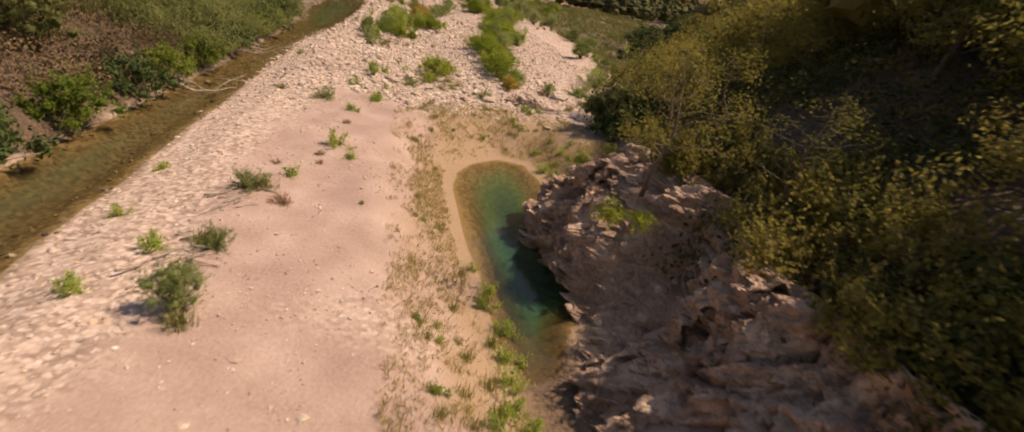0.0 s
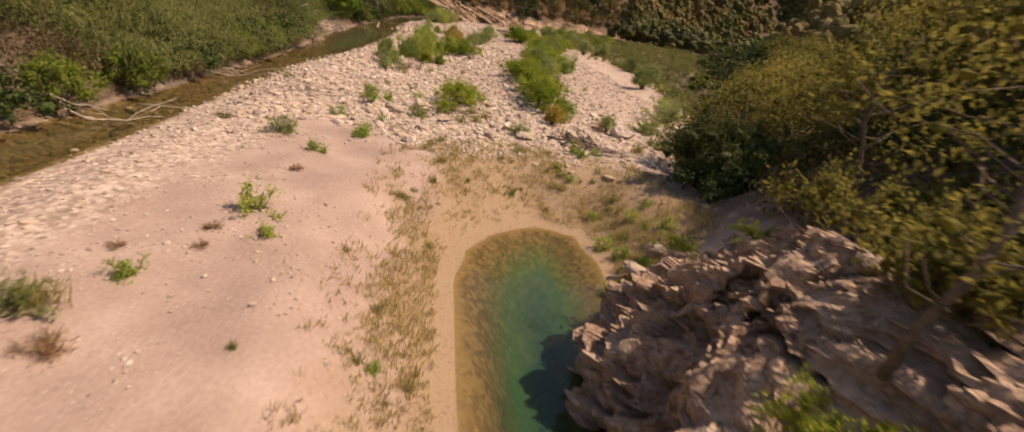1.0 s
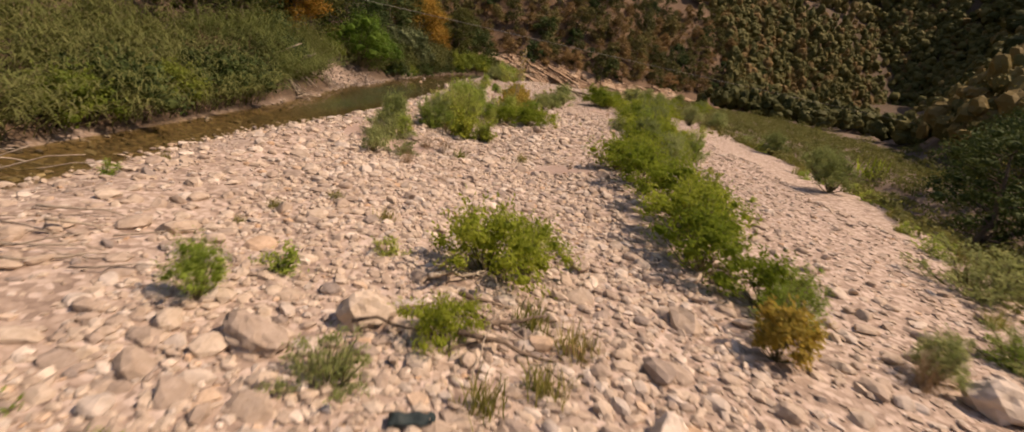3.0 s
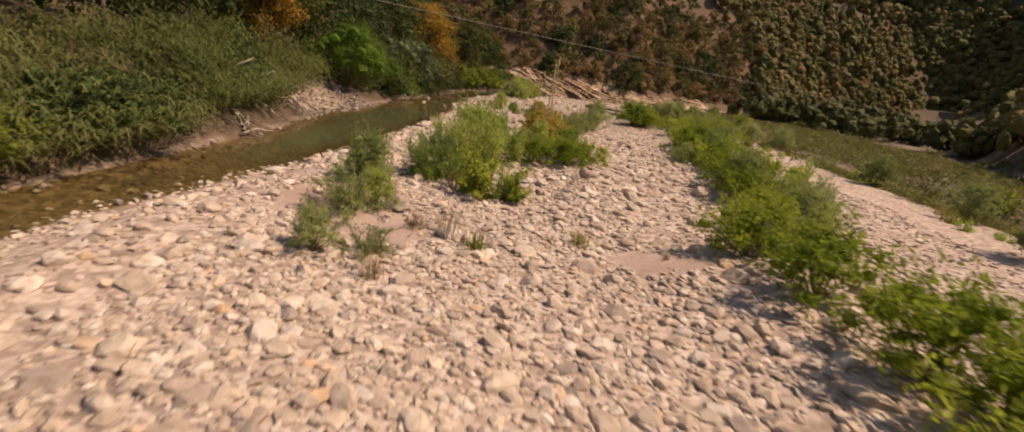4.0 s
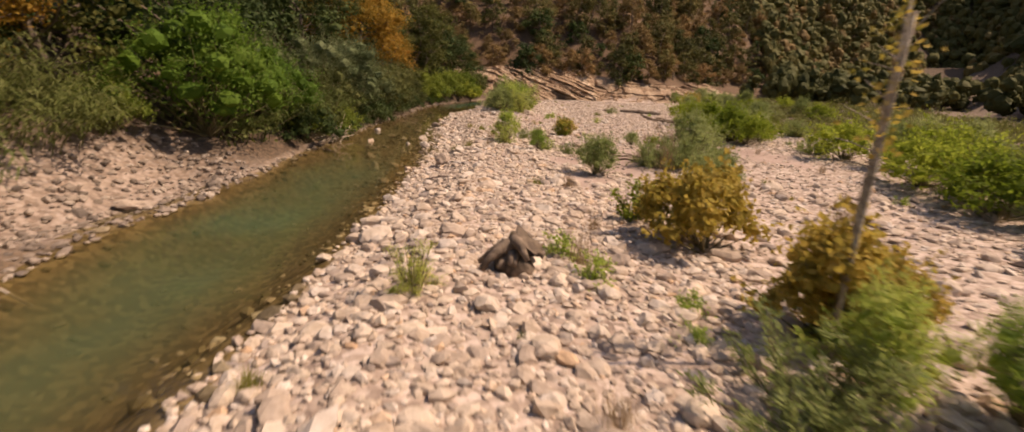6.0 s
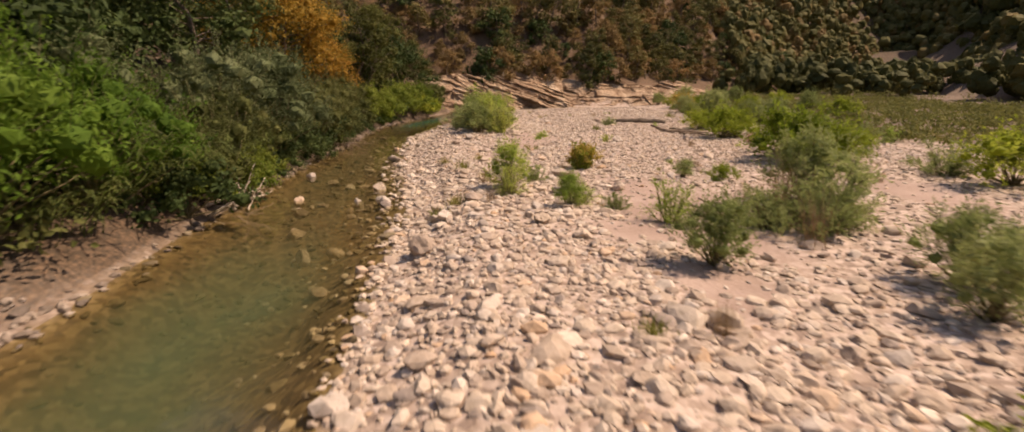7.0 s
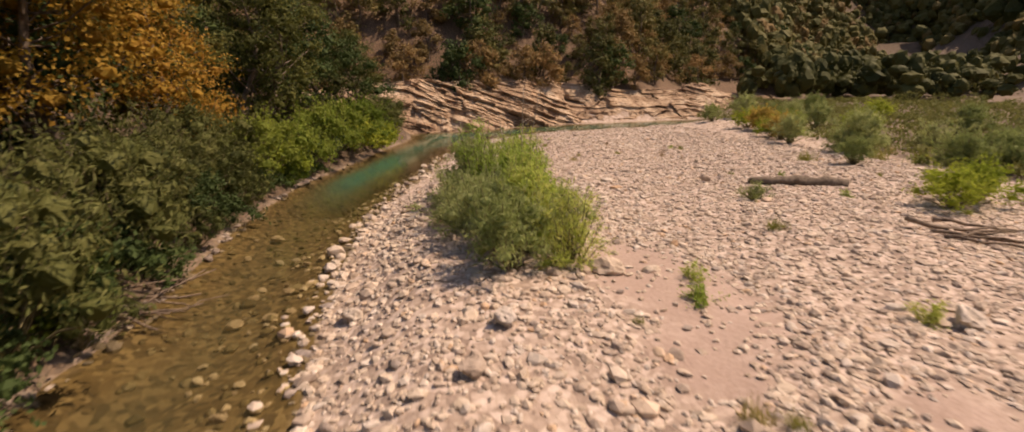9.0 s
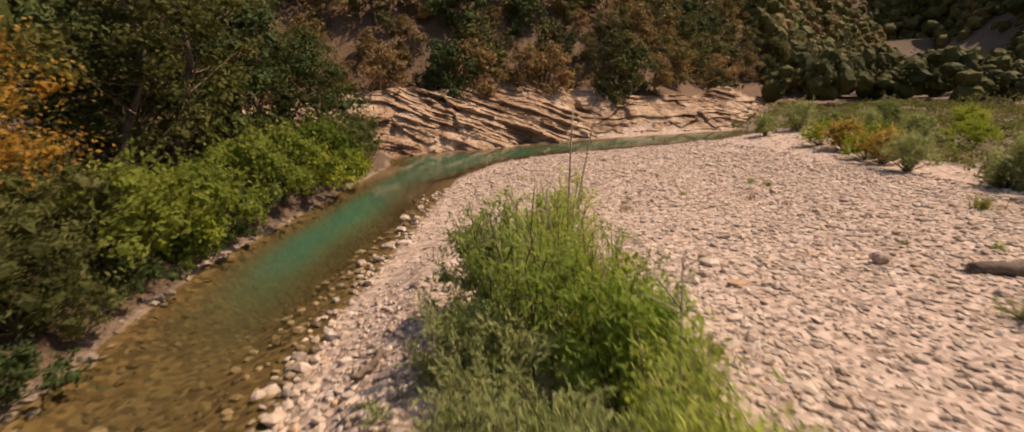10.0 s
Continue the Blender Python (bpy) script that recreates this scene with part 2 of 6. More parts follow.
def stone_material(name, stops, island=True):
    m, ns, ls, b = material(name)
    geo = ns.new("ShaderNodeNewGeometry")
    r = ramp(ns, stops)
    if island:
        ls.new(geo.outputs["Random Per Island"], r.inputs[0])
    else:
        info = ns.new("ShaderNodeObjectInfo")
        ls.new(info.outputs["Random"], r.inputs[0])
    n1 = node(ns, "TexNoise", Scale=7.0, Detail=6.0)
    n2 = node(ns, "TexNoise", Scale=45.0, Detail=4.0)
    for n in (n1, n2):
        ls.new(geo.outputs["Position"], n.inputs["Vector"])
    spot = ramp(ns, [(0.3, (0.62, 0.58, 0.52)), (0.6, (1, 1, 1))])
    ls.new(n1.outputs[0], spot.inputs[0])
    c = mix_rgb(ns, ls, 0.65, r.outputs[0], spot.outputs[0], "MULTIPLY")
    c = mix_rgb(ns, ls, 0.3, c, n2.outputs[0], "SOFT_LIGHT")
    ls.new(c, b.inputs["Base Color"])
    b.inputs["Roughness"].default_value = 0.85
    bump_chain(ns, ls, b, [(n1.outputs[0], 0.5, 0.05), (n2.outputs[0], 0.35, 0.01)])
    return m


COBBLE_STOPS = [(0.0, (0.27, 0.225, 0.20)), (0.06, (0.37, 0.29, 0.235)), (0.35, (0.47, 0.37, 0.29)), (0.7, (0.57, 0.465, 0.37)), (0.86, (0.50, 0.43, 0.375)), (0.93, (0.68, 0.58, 0.49)), (1.0, (0.52, 0.34, 0.21))]


def rock_material(name, dark, mid, light, scale=1.0):
    m, ns, ls, b = material(name)
    pos = coords(ns)
    n1 = node(ns, "TexNoise", Scale=0.8 * scale, Detail=10.0, Roughness=0.65, Distortion=0.6)
    n2 = node(ns, "TexNoise", Scale=6.0 * scale, Detail=8.0)
    v = node(ns, "TexVoronoi", Scale=2.6 * scale)
    v.feature = "DISTANCE_TO_EDGE"
    warp = node(ns, "TexNoise", Scale=1.5 * scale, Detail=3.0)
    ls.new(pos, warp.inputs["Vector"])
    moved = ns.new("ShaderNodeVectorMath")
    moved.operation = "ADD"
    ls.new(pos, moved.inputs[0])
    ls.new(warp.outputs["Color"], moved.inputs[1])
    for n in (n1, n2):
        ls.new(pos, n.inputs["Vector"])
    ls.new(moved.outputs[0], v.inputs["Vector"])
    r = ramp(ns, [(0.3, dark), (0.5, mid), (0.7, light)])
    ls.new(n1.outputs[0], r.inputs[0])
    c = mix_rgb(ns, ls, 0.55, r.outputs[0], n2.outputs[0], "SOFT_LIGHT")
    gap = ramp(ns, [(0.0, (0.3, 0.26, 0.22)), (0.05, (1, 1, 1))])
    ls.new(v.outputs["Distance"], gap.inputs[0])
    c = mix_rgb(ns, ls, 0.5, c, gap.outputs[0], "MULTIPLY")
    ls.new(c, b.inputs["Base Color"])
    b.inputs["Roughness"].default_value = 0.9
    bump_chain(ns, ls, b, [(gap.outputs[0], 0.6, 0.06), (n2.outputs[0], 0.7, 0.08)])
    return m


def leaf_material(name, stops, through_light=0.35, rough=0.7):
    """Leaves: colour by leaf and by plant, and some light through them."""
    m, ns, ls, b = material(name)
    geo, info = ns.new("ShaderNodeNewGeometry"), ns.new("ShaderNodeObjectInfo")
    patch = node(ns, "TexNoise", Scale=0.55, Detail=2.0)
    ls.new(geo.outputs["Position"], patch.inputs["Vector"])
    last = None
    for sock, weight in ((geo.outputs["Random Per Island"], 0.3), (info.outputs["Random"], 0.45), (patch.outputs[0], 0.25)):
        add = ns.new("ShaderNodeMath")
        add.operation = "MULTIPLY_ADD"
        add.inputs[1].default_value, add.inputs[2].default_value = weight, 0.0
        ls.new(sock, add.inputs[0])
        if last:
            ls.new(last, add.inputs[2])
        last = add.outputs[0]
    r = ramp(ns, stops)
    ls.new(add.outputs[0], r.inputs[0])
    ls.new(r.outputs[0], b.inputs["Base Color"])
    b.inputs["Roughness"].default_value = rough
    b.inputs["Specular IOR Level"].default_value = 0.18
    t = ns.new("ShaderNodeBsdfTranslucent")
    ls.new(r.outputs[0], t.inputs[0])
    mix = ns.new("ShaderNodeMixShader")
    mix.inputs[0].default_value = through_light
    ls.new(b.outputs[0], mix.inputs[1])
    ls.new(t.outputs[0], mix.inputs[2])
    ls.new(mix.outputs[0], ns["Material Output"].inputs["Surface"])
    return m


def wood_material(name, a, c2):
    m, ns, ls, b = material(name)
    tc = ns.new("ShaderNodeTexCoord")
    n = node(ns, "TexNoise", Scale=9.0, Detail=6.0, Distortion=1.0)
    ls.new(tc.outputs["Object"], n.inputs["Vector"])
    r = ramp(ns, [(0.3, a), (0.7, c2)])
    ls.new(n.outputs[0], r.inputs[0])
    ls.new(r.outputs[0], b.inputs["Base Color"])
    b.inputs["Roughness"].default_value = 0.9
    bump_chain(ns, ls, b, [(n.outputs[0], 0.6, 0.03)])
    return m


def water_material(name, shallow, middle, deep, ripple=2.2, strength=0.08):
    """Clear at the edge, cloudy with depth, with the sky's gloss on it."""
    m, ns, ls, b = material(name)
    ns.remove(b)
    pos = coords(ns)
    n1 = node(ns, "TexNoise", Scale=ripple, Detail=3.0, Distortion=0.8)
    ls.new(pos, n1.inputs["Vector"])
    bump = node(ns, "Bump", Strength=strength, Distance=0.05)
    ls.new(n1.outputs[0], bump.inputs["Height"])
    murk = ns.new("ShaderNodeAttribute")
    murk.attribute_name = "murk"
    col = ramp(ns, [(0.15, shallow), (0.55, middle), (0.88, deep)])
    ls.new(murk.outputs["Fac"], col.inputs[0])
    clear = ns.new("ShaderNodeBsdfTransparent")
    clear.inputs[0].default_value = (0.86, 0.84, 0.68, 1)
    body = ns.new("ShaderNodeBsdfDiffuse")
    ls.new(col.outputs[0], body.inputs[0])
    m1, m2 = ns.new("ShaderNodeMixShader"), ns.new("ShaderNodeMixShader")
    ls.new(murk.outputs["Fac"], m1.inputs[0])
    ls.new(clear.outputs[0], m1.inputs[1])
    ls.new(body.outputs[0], m1.inputs[2])
    gloss = ns.new("ShaderNodeBsdfGlossy")
    gloss.inputs["Roughness"].default_value = 0.06
    ls.new(bump.outputs[0], gloss.inputs["Normal"])
    fres = ns.new("ShaderNodeFresnel")
    fres.inputs[0].default_value = 1.33
    ls.new(bump.outputs[0], fres.inputs["Normal"])
    ls.new(fres.outputs[0], m2.inputs[0])
    ls.new(m1.outputs[0], m2.inputs[1])
    ls.new(gloss.outputs[0], m2.inputs[2])
    ls.new(m2.outputs[0], ns["Material Output"].inputs["Surface"])
    return m


M_GROUND = ground_material()
M_COBBLE = stone_material("pale_cobble", COBBLE_STOPS)
M_STONE = stone_material("pale_stone", COBBLE_STOPS[1:], island=False)
M_BANKSTONE = stone_material("dull_bank_stone", [(0.0, (0.14, 0.11, 0.09)), (0.6, (0.28, 0.22, 0.175)), (1.0, (0.40, 0.33, 0.27))])
M_WETSTONE = stone_material("wet_stone", [(0.0, (0.10, 0.075, 0.04)), (0.5, (0.2, 0.15, 0.085)), (1.0, (0.3, 0.24, 0.16))])
M_CLIFF = rock_material("limestone_cliff", (0.17, 0.095, 0.055), (0.37, 0.25, 0.16), (0.58, 0.45, 0.33), 0.8)
M_ROCK = rock_material("grey_brown_rock", (0.20, 0.125, 0.085), (0.37, 0.25, 0.175), (0.54, 0.41, 0.31), 1.6)
M_RIVER = water_material("river_water", (0.10, 0.08, 0.042), (0.088, 0.105, 0.05), (0.03, 0.135, 0.082))
M_POOL = water_material("pool_water", (0.16, 0.14, 0.055), (0.045, 0.12, 0.04), (0.006, 0.032, 0.034), 1.2, 0.03)
M_WILLOW = leaf_material("willow_leaf", [(0.2, (0.190, 0.280, 0.055)), (0.42, (0.295, 0.405, 0.080)), (0.6, (0.405, 0.500, 0.110)), (0.85, (0.540, 0.520, 0.170))], 0.6)
M_GREY = leaf_material("grey_willow_leaf", [(0.2, (0.175, 0.218, 0.073)), (0.5, (0.292, 0.349, 0.124)), (0.8, (0.421, 0.450, 0.204))], 0.5)
M_GREEN = leaf_material("bright_green_leaf", [(0.2, (0.145, 0.210, 0.024)), (0.5, (0.260, 0.330, 0.040)), (0.8, (0.390, 0.440, 0.070))], 0.6)
M_SLOPETREE = leaf_material("slope_tree_leaf", [(0.15, (0.105, 0.108, 0.028)), (0.45, (0.205, 0.192, 0.046)), (0.7, (0.290, 0.250, 0.062)), (0.95, (0.330, 0.230, 0.070))], 0.55)
M_YELLOW = leaf_material("yellowing_leaf", [(0.15, (0.23, 0.22, 0.045)), (0.4, (0.40, 0.32, 0.065)), (0.7, (0.50, 0.36, 0.09)), (0.95, (0.38, 0.21, 0.07))], 0.5)
M_ORANGE = leaf_material("autumn_leaf", [(0.1, (0.14, 0.125, 0.028)), (0.4, (0.29, 0.19, 0.033)), (0.7, (0.40, 0.235, 0.04)), (0.95, (0.30, 0.13, 0.028))], 0.4)
M_LIME = leaf_material("yellow_green_leaf", [(0.0, (0.144, 0.192, 0.024)), (0.6, (0.288, 0.336, 0.040)), (1.0, (0.448, 0.416, 0.064))])
M_OAK = leaf_material("oak_leaf", [(0.15, (0.060, 0.068, 0.022)), (0.4, (0.110, 0.112, 0.036)), (0.62, (0.175, 0.155, 0.052)), (0.85, (0.245, 0.180, 0.070))], 0.3)
M_BROWNOAK = leaf_material("dry_oak_leaf", [(0.25, (0.165, 0.118, 0.048)), (0.5, (0.250, 0.170, 0.068)), (0.75, (0.335, 0.212, 0.094))], 0.35)
M_BANKLEAF = leaf_material("bank_leaf", [(0.2, (0.052, 0.064, 0.019)), (0.5, (0.100, 0.114, 0.032)), (0.8, (0.165, 0.168, 0.055))], 0.35)
M_SLOPE = leaf_material("slope_leaf", [(0.15, (0.043, 0.052, 0.016)), (0.5, (0.104, 0.112, 0.028)), (0.75, (0.164, 0.155, 0.039)), (0.95, (0.207, 0.147, 0.043))], 0.4)
M_DARKTREE = leaf_material("dark_tree_leaf", [(0.0, (0.028, 0.050, 0.015)), (0.6, (0.060, 0.092, 0.026)), (1.0, (0.120, 0.140, 0.040))], 0.25)
M_LOCUST = leaf_material("locust_leaf", [(0.2, (0.066, 0.140, 0.018)), (0.5, (0.125, 0.220, 0.029)), (0.8, (0.200, 0.300, 0.053))], 0.45)
M_GREYBANK = leaf_material("bank_willow_leaf", [(0.2, (0.085, 0.112, 0.046)), (0.5, (0.150, 0.182, 0.080)), (0.8, (0.225, 0.250, 0.125))], 0.3)
M_BRUSH = leaf_material("dry_brush_leaf", [(0.2, (0.085, 0.058, 0.030)), (0.5, (0.140, 0.095, 0.050)), (0.8, (0.200, 0.150, 0.080))], 0.2)
M_REED = leaf_material("reed_leaf", [(0.0, (0.070, 0.098, 0.026)), (0.5, (0.140, 0.170, 0.048)), (0.85, (0.225, 0.230, 0.085)), (1.0, (0.340, 0.280, 0.145))], 0.4)
M_GRASS = leaf_material("grass_blade", [(0.15, (0.13, 0.155, 0.03)), (0.45, (0.22, 0.225, 0.05)), (0.7, (0.33, 0.28, 0.10)), (0.95, (0.42, 0.33, 0.16))], 0.5)
M_BANKGREEN = leaf_material("bank_green_leaf", [(0.2, (0.09, 0.14, 0.02)), (0.5, (0.155, 0.215, 0.032)), (0.8, (0.25, 0.29, 0.055))], 0.5)
M_POOLGRASS = leaf_material("pale_grass_blade", [(0.15, (0.25, 0.24, 0.07)), (0.45, (0.37, 0.32, 0.11)), (0.7, (0.46, 0.37, 0.17)), (0.95, (0.5, 0.39, 0.22))], 0.5)
M_MEADOW = leaf_material("meadow_grass", [(0.2, (0.11, 0.125, 0.035)), (0.5, (0.18, 0.185, 0.058)), (0.8, (0.28, 0.25, 0.095))], 0.4)
M_DRY = leaf_material("dry_stalk", [(0.0, (0.20, 0.13, 0.07)), (0.6, (0.33, 0.23, 0.13)), (1.0, (0.45, 0.34, 0.22))], 0.15)
M_RUST = leaf_material("rusty_dry_weed", [(0.0, (0.22, 0.11, 0.05)), (0.6, (0.36, 0.2, 0.1)), (1.0, (0.45, 0.28, 0.16))], 0.2)
M_BARK = wood_material("bark", (0.07, 0.05, 0.035), (0.2, 0.15, 0.11))
M_STEM = wood_material("green_brown_stem", (0.10, 0.085, 0.04), (0.22, 0.18, 0.09))
M_DRIFT = wood_material("bleached_driftwood", (0.22, 0.17, 0.125), (0.46, 0.39, 0.31))
M_LOG = wood_material("weathered_log", (0.08, 0.055, 0.04), (0.26, 0.19, 0.135))
M_WIRE, _n, _l, _b = material("wire")
_b.inputs["Base Color"].default_value, _b.inputs["Roughness"].default_value = (0.16, 0.15, 0.14, 1), 0.6
M_PLASTIC, _n, _l, _b = material("dark_plastic")
_b.inputs["Base Color"].default_value, _b.inputs["Roughness"].default_value = (0.02, 0.035, 0.036, 1), 0.75


# ---- mesh helpers ----
def mesh_of(name, verts, faces, mat, smooth_shade=False):
    """A mesh from arrays; faces is an array of equal-sided faces or a list of such arrays."""
    me = bpy.data.meshes.new(name)
    groups = faces if isinstance(faces, list) else [faces]
    groups = [np.asarray(g, np.int32) for g in groups if len(g)]
    loops = np.concatenate([g.ravel() for g in groups])
    sizes = np.concatenate([np.full(len(g), g.shape[1], np.int32) for g in groups])
    verts = np.asarray(verts, np.float32)
    me.vertices.add(len(verts))
    me.vertices.foreach_set("co", verts.ravel())
    me.loops.add(len(loops))
    me.loops.foreach_set("vertex_index", loops)
    me.polygons.add(len(sizes))
    me.polygons.foreach_set("loop_start", np.concatenate([[0], np.cumsum(sizes)[:-1]]).astype(np.int32))
    me.update(calc_edges=True)
    me.polygons.foreach_set("use_smooth", np.full(len(sizes), smooth_shade))
    me.materials.append(mat)
    return me


def part(name, me, parent, label=""):
    ob = new(name, me)
    ob.parent = parent
    return tagged(ob, label)


def float_attr(me, name, values):
    me.attributes.new(name, "FLOAT", "POINT").data.foreach_set("value", np.asarray(values, np.float32))


def grid_faces(nx, ny):
    i, j = np.meshgrid(np.arange(nx - 1), np.arange(ny - 1), indexing="ij")
    a = (i * ny + j).ravel()
    return np.stack([a, a + ny, a + ny + 1, a + 1], 1)


def unit(v):
    return v / np.maximum(np.linalg.norm(v, axis=-1, keepdims=True), 1e-9)


def ico(sub):
    bm = bmesh.new()
    bmesh.ops.create_icosphere(bm, subdivisions=sub, radius=1.0)
    v = np.array([p.co[:] for p in bm.verts])
    f = np.array([[p.index for p in q.verts] for q in bm.faces])
    bm.free()
    return v, f


HEART, LOBE = ico(1), ico(2)


class Leaves:
    """Gathers leaf blades: folded four-cornered leaves."""

    def __init__(self):
        self.v, self.n = [], 0
        self.hv, self.hf, self.hn = [], [], 0

    def add(self, at, way, length, width, r, face=None):
        at, way = np.asarray(at, float), unit(np.asarray(way, float))
        n = len(at)
        side = unit(np.cross(way, r.normal(size=(n, 3)) if face is None else face + r.normal(size=(n, 3)) * 0.45))
        up = np.cross(side, way)
        length, width = np.broadcast_to(length, n)[:, None], np.broadcast_to(width, n)[:, None]
        mid = at + way * length * 0.45 + up * length * 0.08
        quad = np.stack([at, mid + side * width * 0.5, at + way * length - up * length * 0.06, mid - side * width * 0.5], 1)
        self.v.append(quad.reshape(-1, 3))
        self.n += n

    def heart(self, at, size, r, shape=HEART, rag=0.3):
        """Ragged dense foliage in the middle of a clump."""
        v, f = shape
        at, size = np.atleast_2d(at), np.atleast_2d(size)
        p = at[:, None] + v[None] * size[:, None] * r.uniform(1 - rag, 1 + rag * 0.6, (len(at), len(v), 1))
        self.hv.append(p.reshape(-1, 3))
        self.hf.append((f[None] + (self.hn + np.arange(len(at)) * len(v))[:, None, None]).reshape(-1, 3))
        self.hn += len(at) * len(v)

    def clump(self, at, size, n, leaf, r, core=0.5, up=0.35):
        """One rounded tuft of a crown: dense foliage inside, leaves lying outwards on its skin."""
        self.heart(at, size * core, r)
        d = unit(r.normal(size=(n, 3)) + [0, 0, 0.3])
        at = at + d * size * r.uniform(0.45, 1.12, (n, 1))
        way = r.normal(size=(n, 3))
        way = way - d * np.sum(way * d, 1, keepdims=True) * 0.6 + [0, 0, -0.25]
        self.add(at, way, leaf[0] * r.uniform(0.6, 1.3, n), leaf[1] * r.uniform(0.7, 1.2, n), r, d + [0, 0, up])

    def mesh(self, name, mat):
        v = np.concatenate(self.v)
        f = np.arange(len(v)).reshape(-1, 4)
        if not self.hn:
            return mesh_of(name, v, f, mat, False)
        return mesh_of(name, np.concatenate([v] + self.hv), [f, np.concatenate(self.hf) + len(v)], mat, False)


class Tubes:
    """Gathers tapered tubes along lines of points."""

    def __init__(self):
        self.v, self.f, self.c = [], [], 0

    def add(self, pts, r0, r1, sides=5, cap=True, knots=0.0, r=None):
        pts = np.asarray(pts, float)
        n = len(pts)
        d = unit(np.gradient(pts, axis=0))
        ref = np.where(np.abs(d[:, 2:3]) > 0.9, np.array([[1.0, 0, 0]]), np.array([[0, 0, 1.0]]))
        a = unit(np.cross(d, ref))
        b = np.cross(d, a)
        rad = np.linspace(r0, r1, n)[:, None, None]
        if knots and r is not None:
            rad = rad * (1 + knots * r.normal(size=(n, sides, 1)))
        ang = np.linspace(0, 2 * np.pi, sides, endpoint=False)
        ring = pts[:, None] + rad * (np.cos(ang)[None, :, None] * a[:, None] + np.sin(ang)[None, :, None] * b[:, None])
        base = self.c
        self.v.append(ring.reshape(-1, 3))
        k = np.arange(sides)
        for i in range(n - 1):
            p, q = base + i * sides, base + (i + 1) * sides
            self.f.append(np.stack([p + k, p + (k + 1) % sides, q + (k + 1) % sides, q + k], 1))
        self.c += n * sides
        if cap:
            for row, flip in ((0, True), (n - 1, False)):
                self.v.append(pts[row:row + 1])
                s = base + row * sides
                tri = np.stack([s + k, s + (k + 1) % sides, np.full(sides, self.c), np.full(sides, self.c)], 1)
                self.f.append(tri[:, [1, 0, 2, 2]] if flip else tri)
                self.c += 1

    def mesh(self, name, mat):
        f = np.concatenate(self.f)
        tri = f[f[:, 2] == f[:, 3]][:, :3]
        quad = f[f[:, 2] != f[:, 3]]
        return mesh_of(name, np.concatenate(self.v), [g for g in (quad, tri) if len(g)], mat, True)


def arc(start, way, length, droop, n, r, wander=0.08):
    """A line of points that starts along way and sinks by droop."""
    t = np.linspace(0, 1, n)[:, None]
    way = unit(np.asarray(way, float))
    p = np.asarray(start, float) + way * length * t + np.array([[0, 0, -1.0]]) * droop * length * t ** 2
    return p + np.cumsum(r.normal(size=(n, 3)) * wander * length / n, 0) * (t > 0)


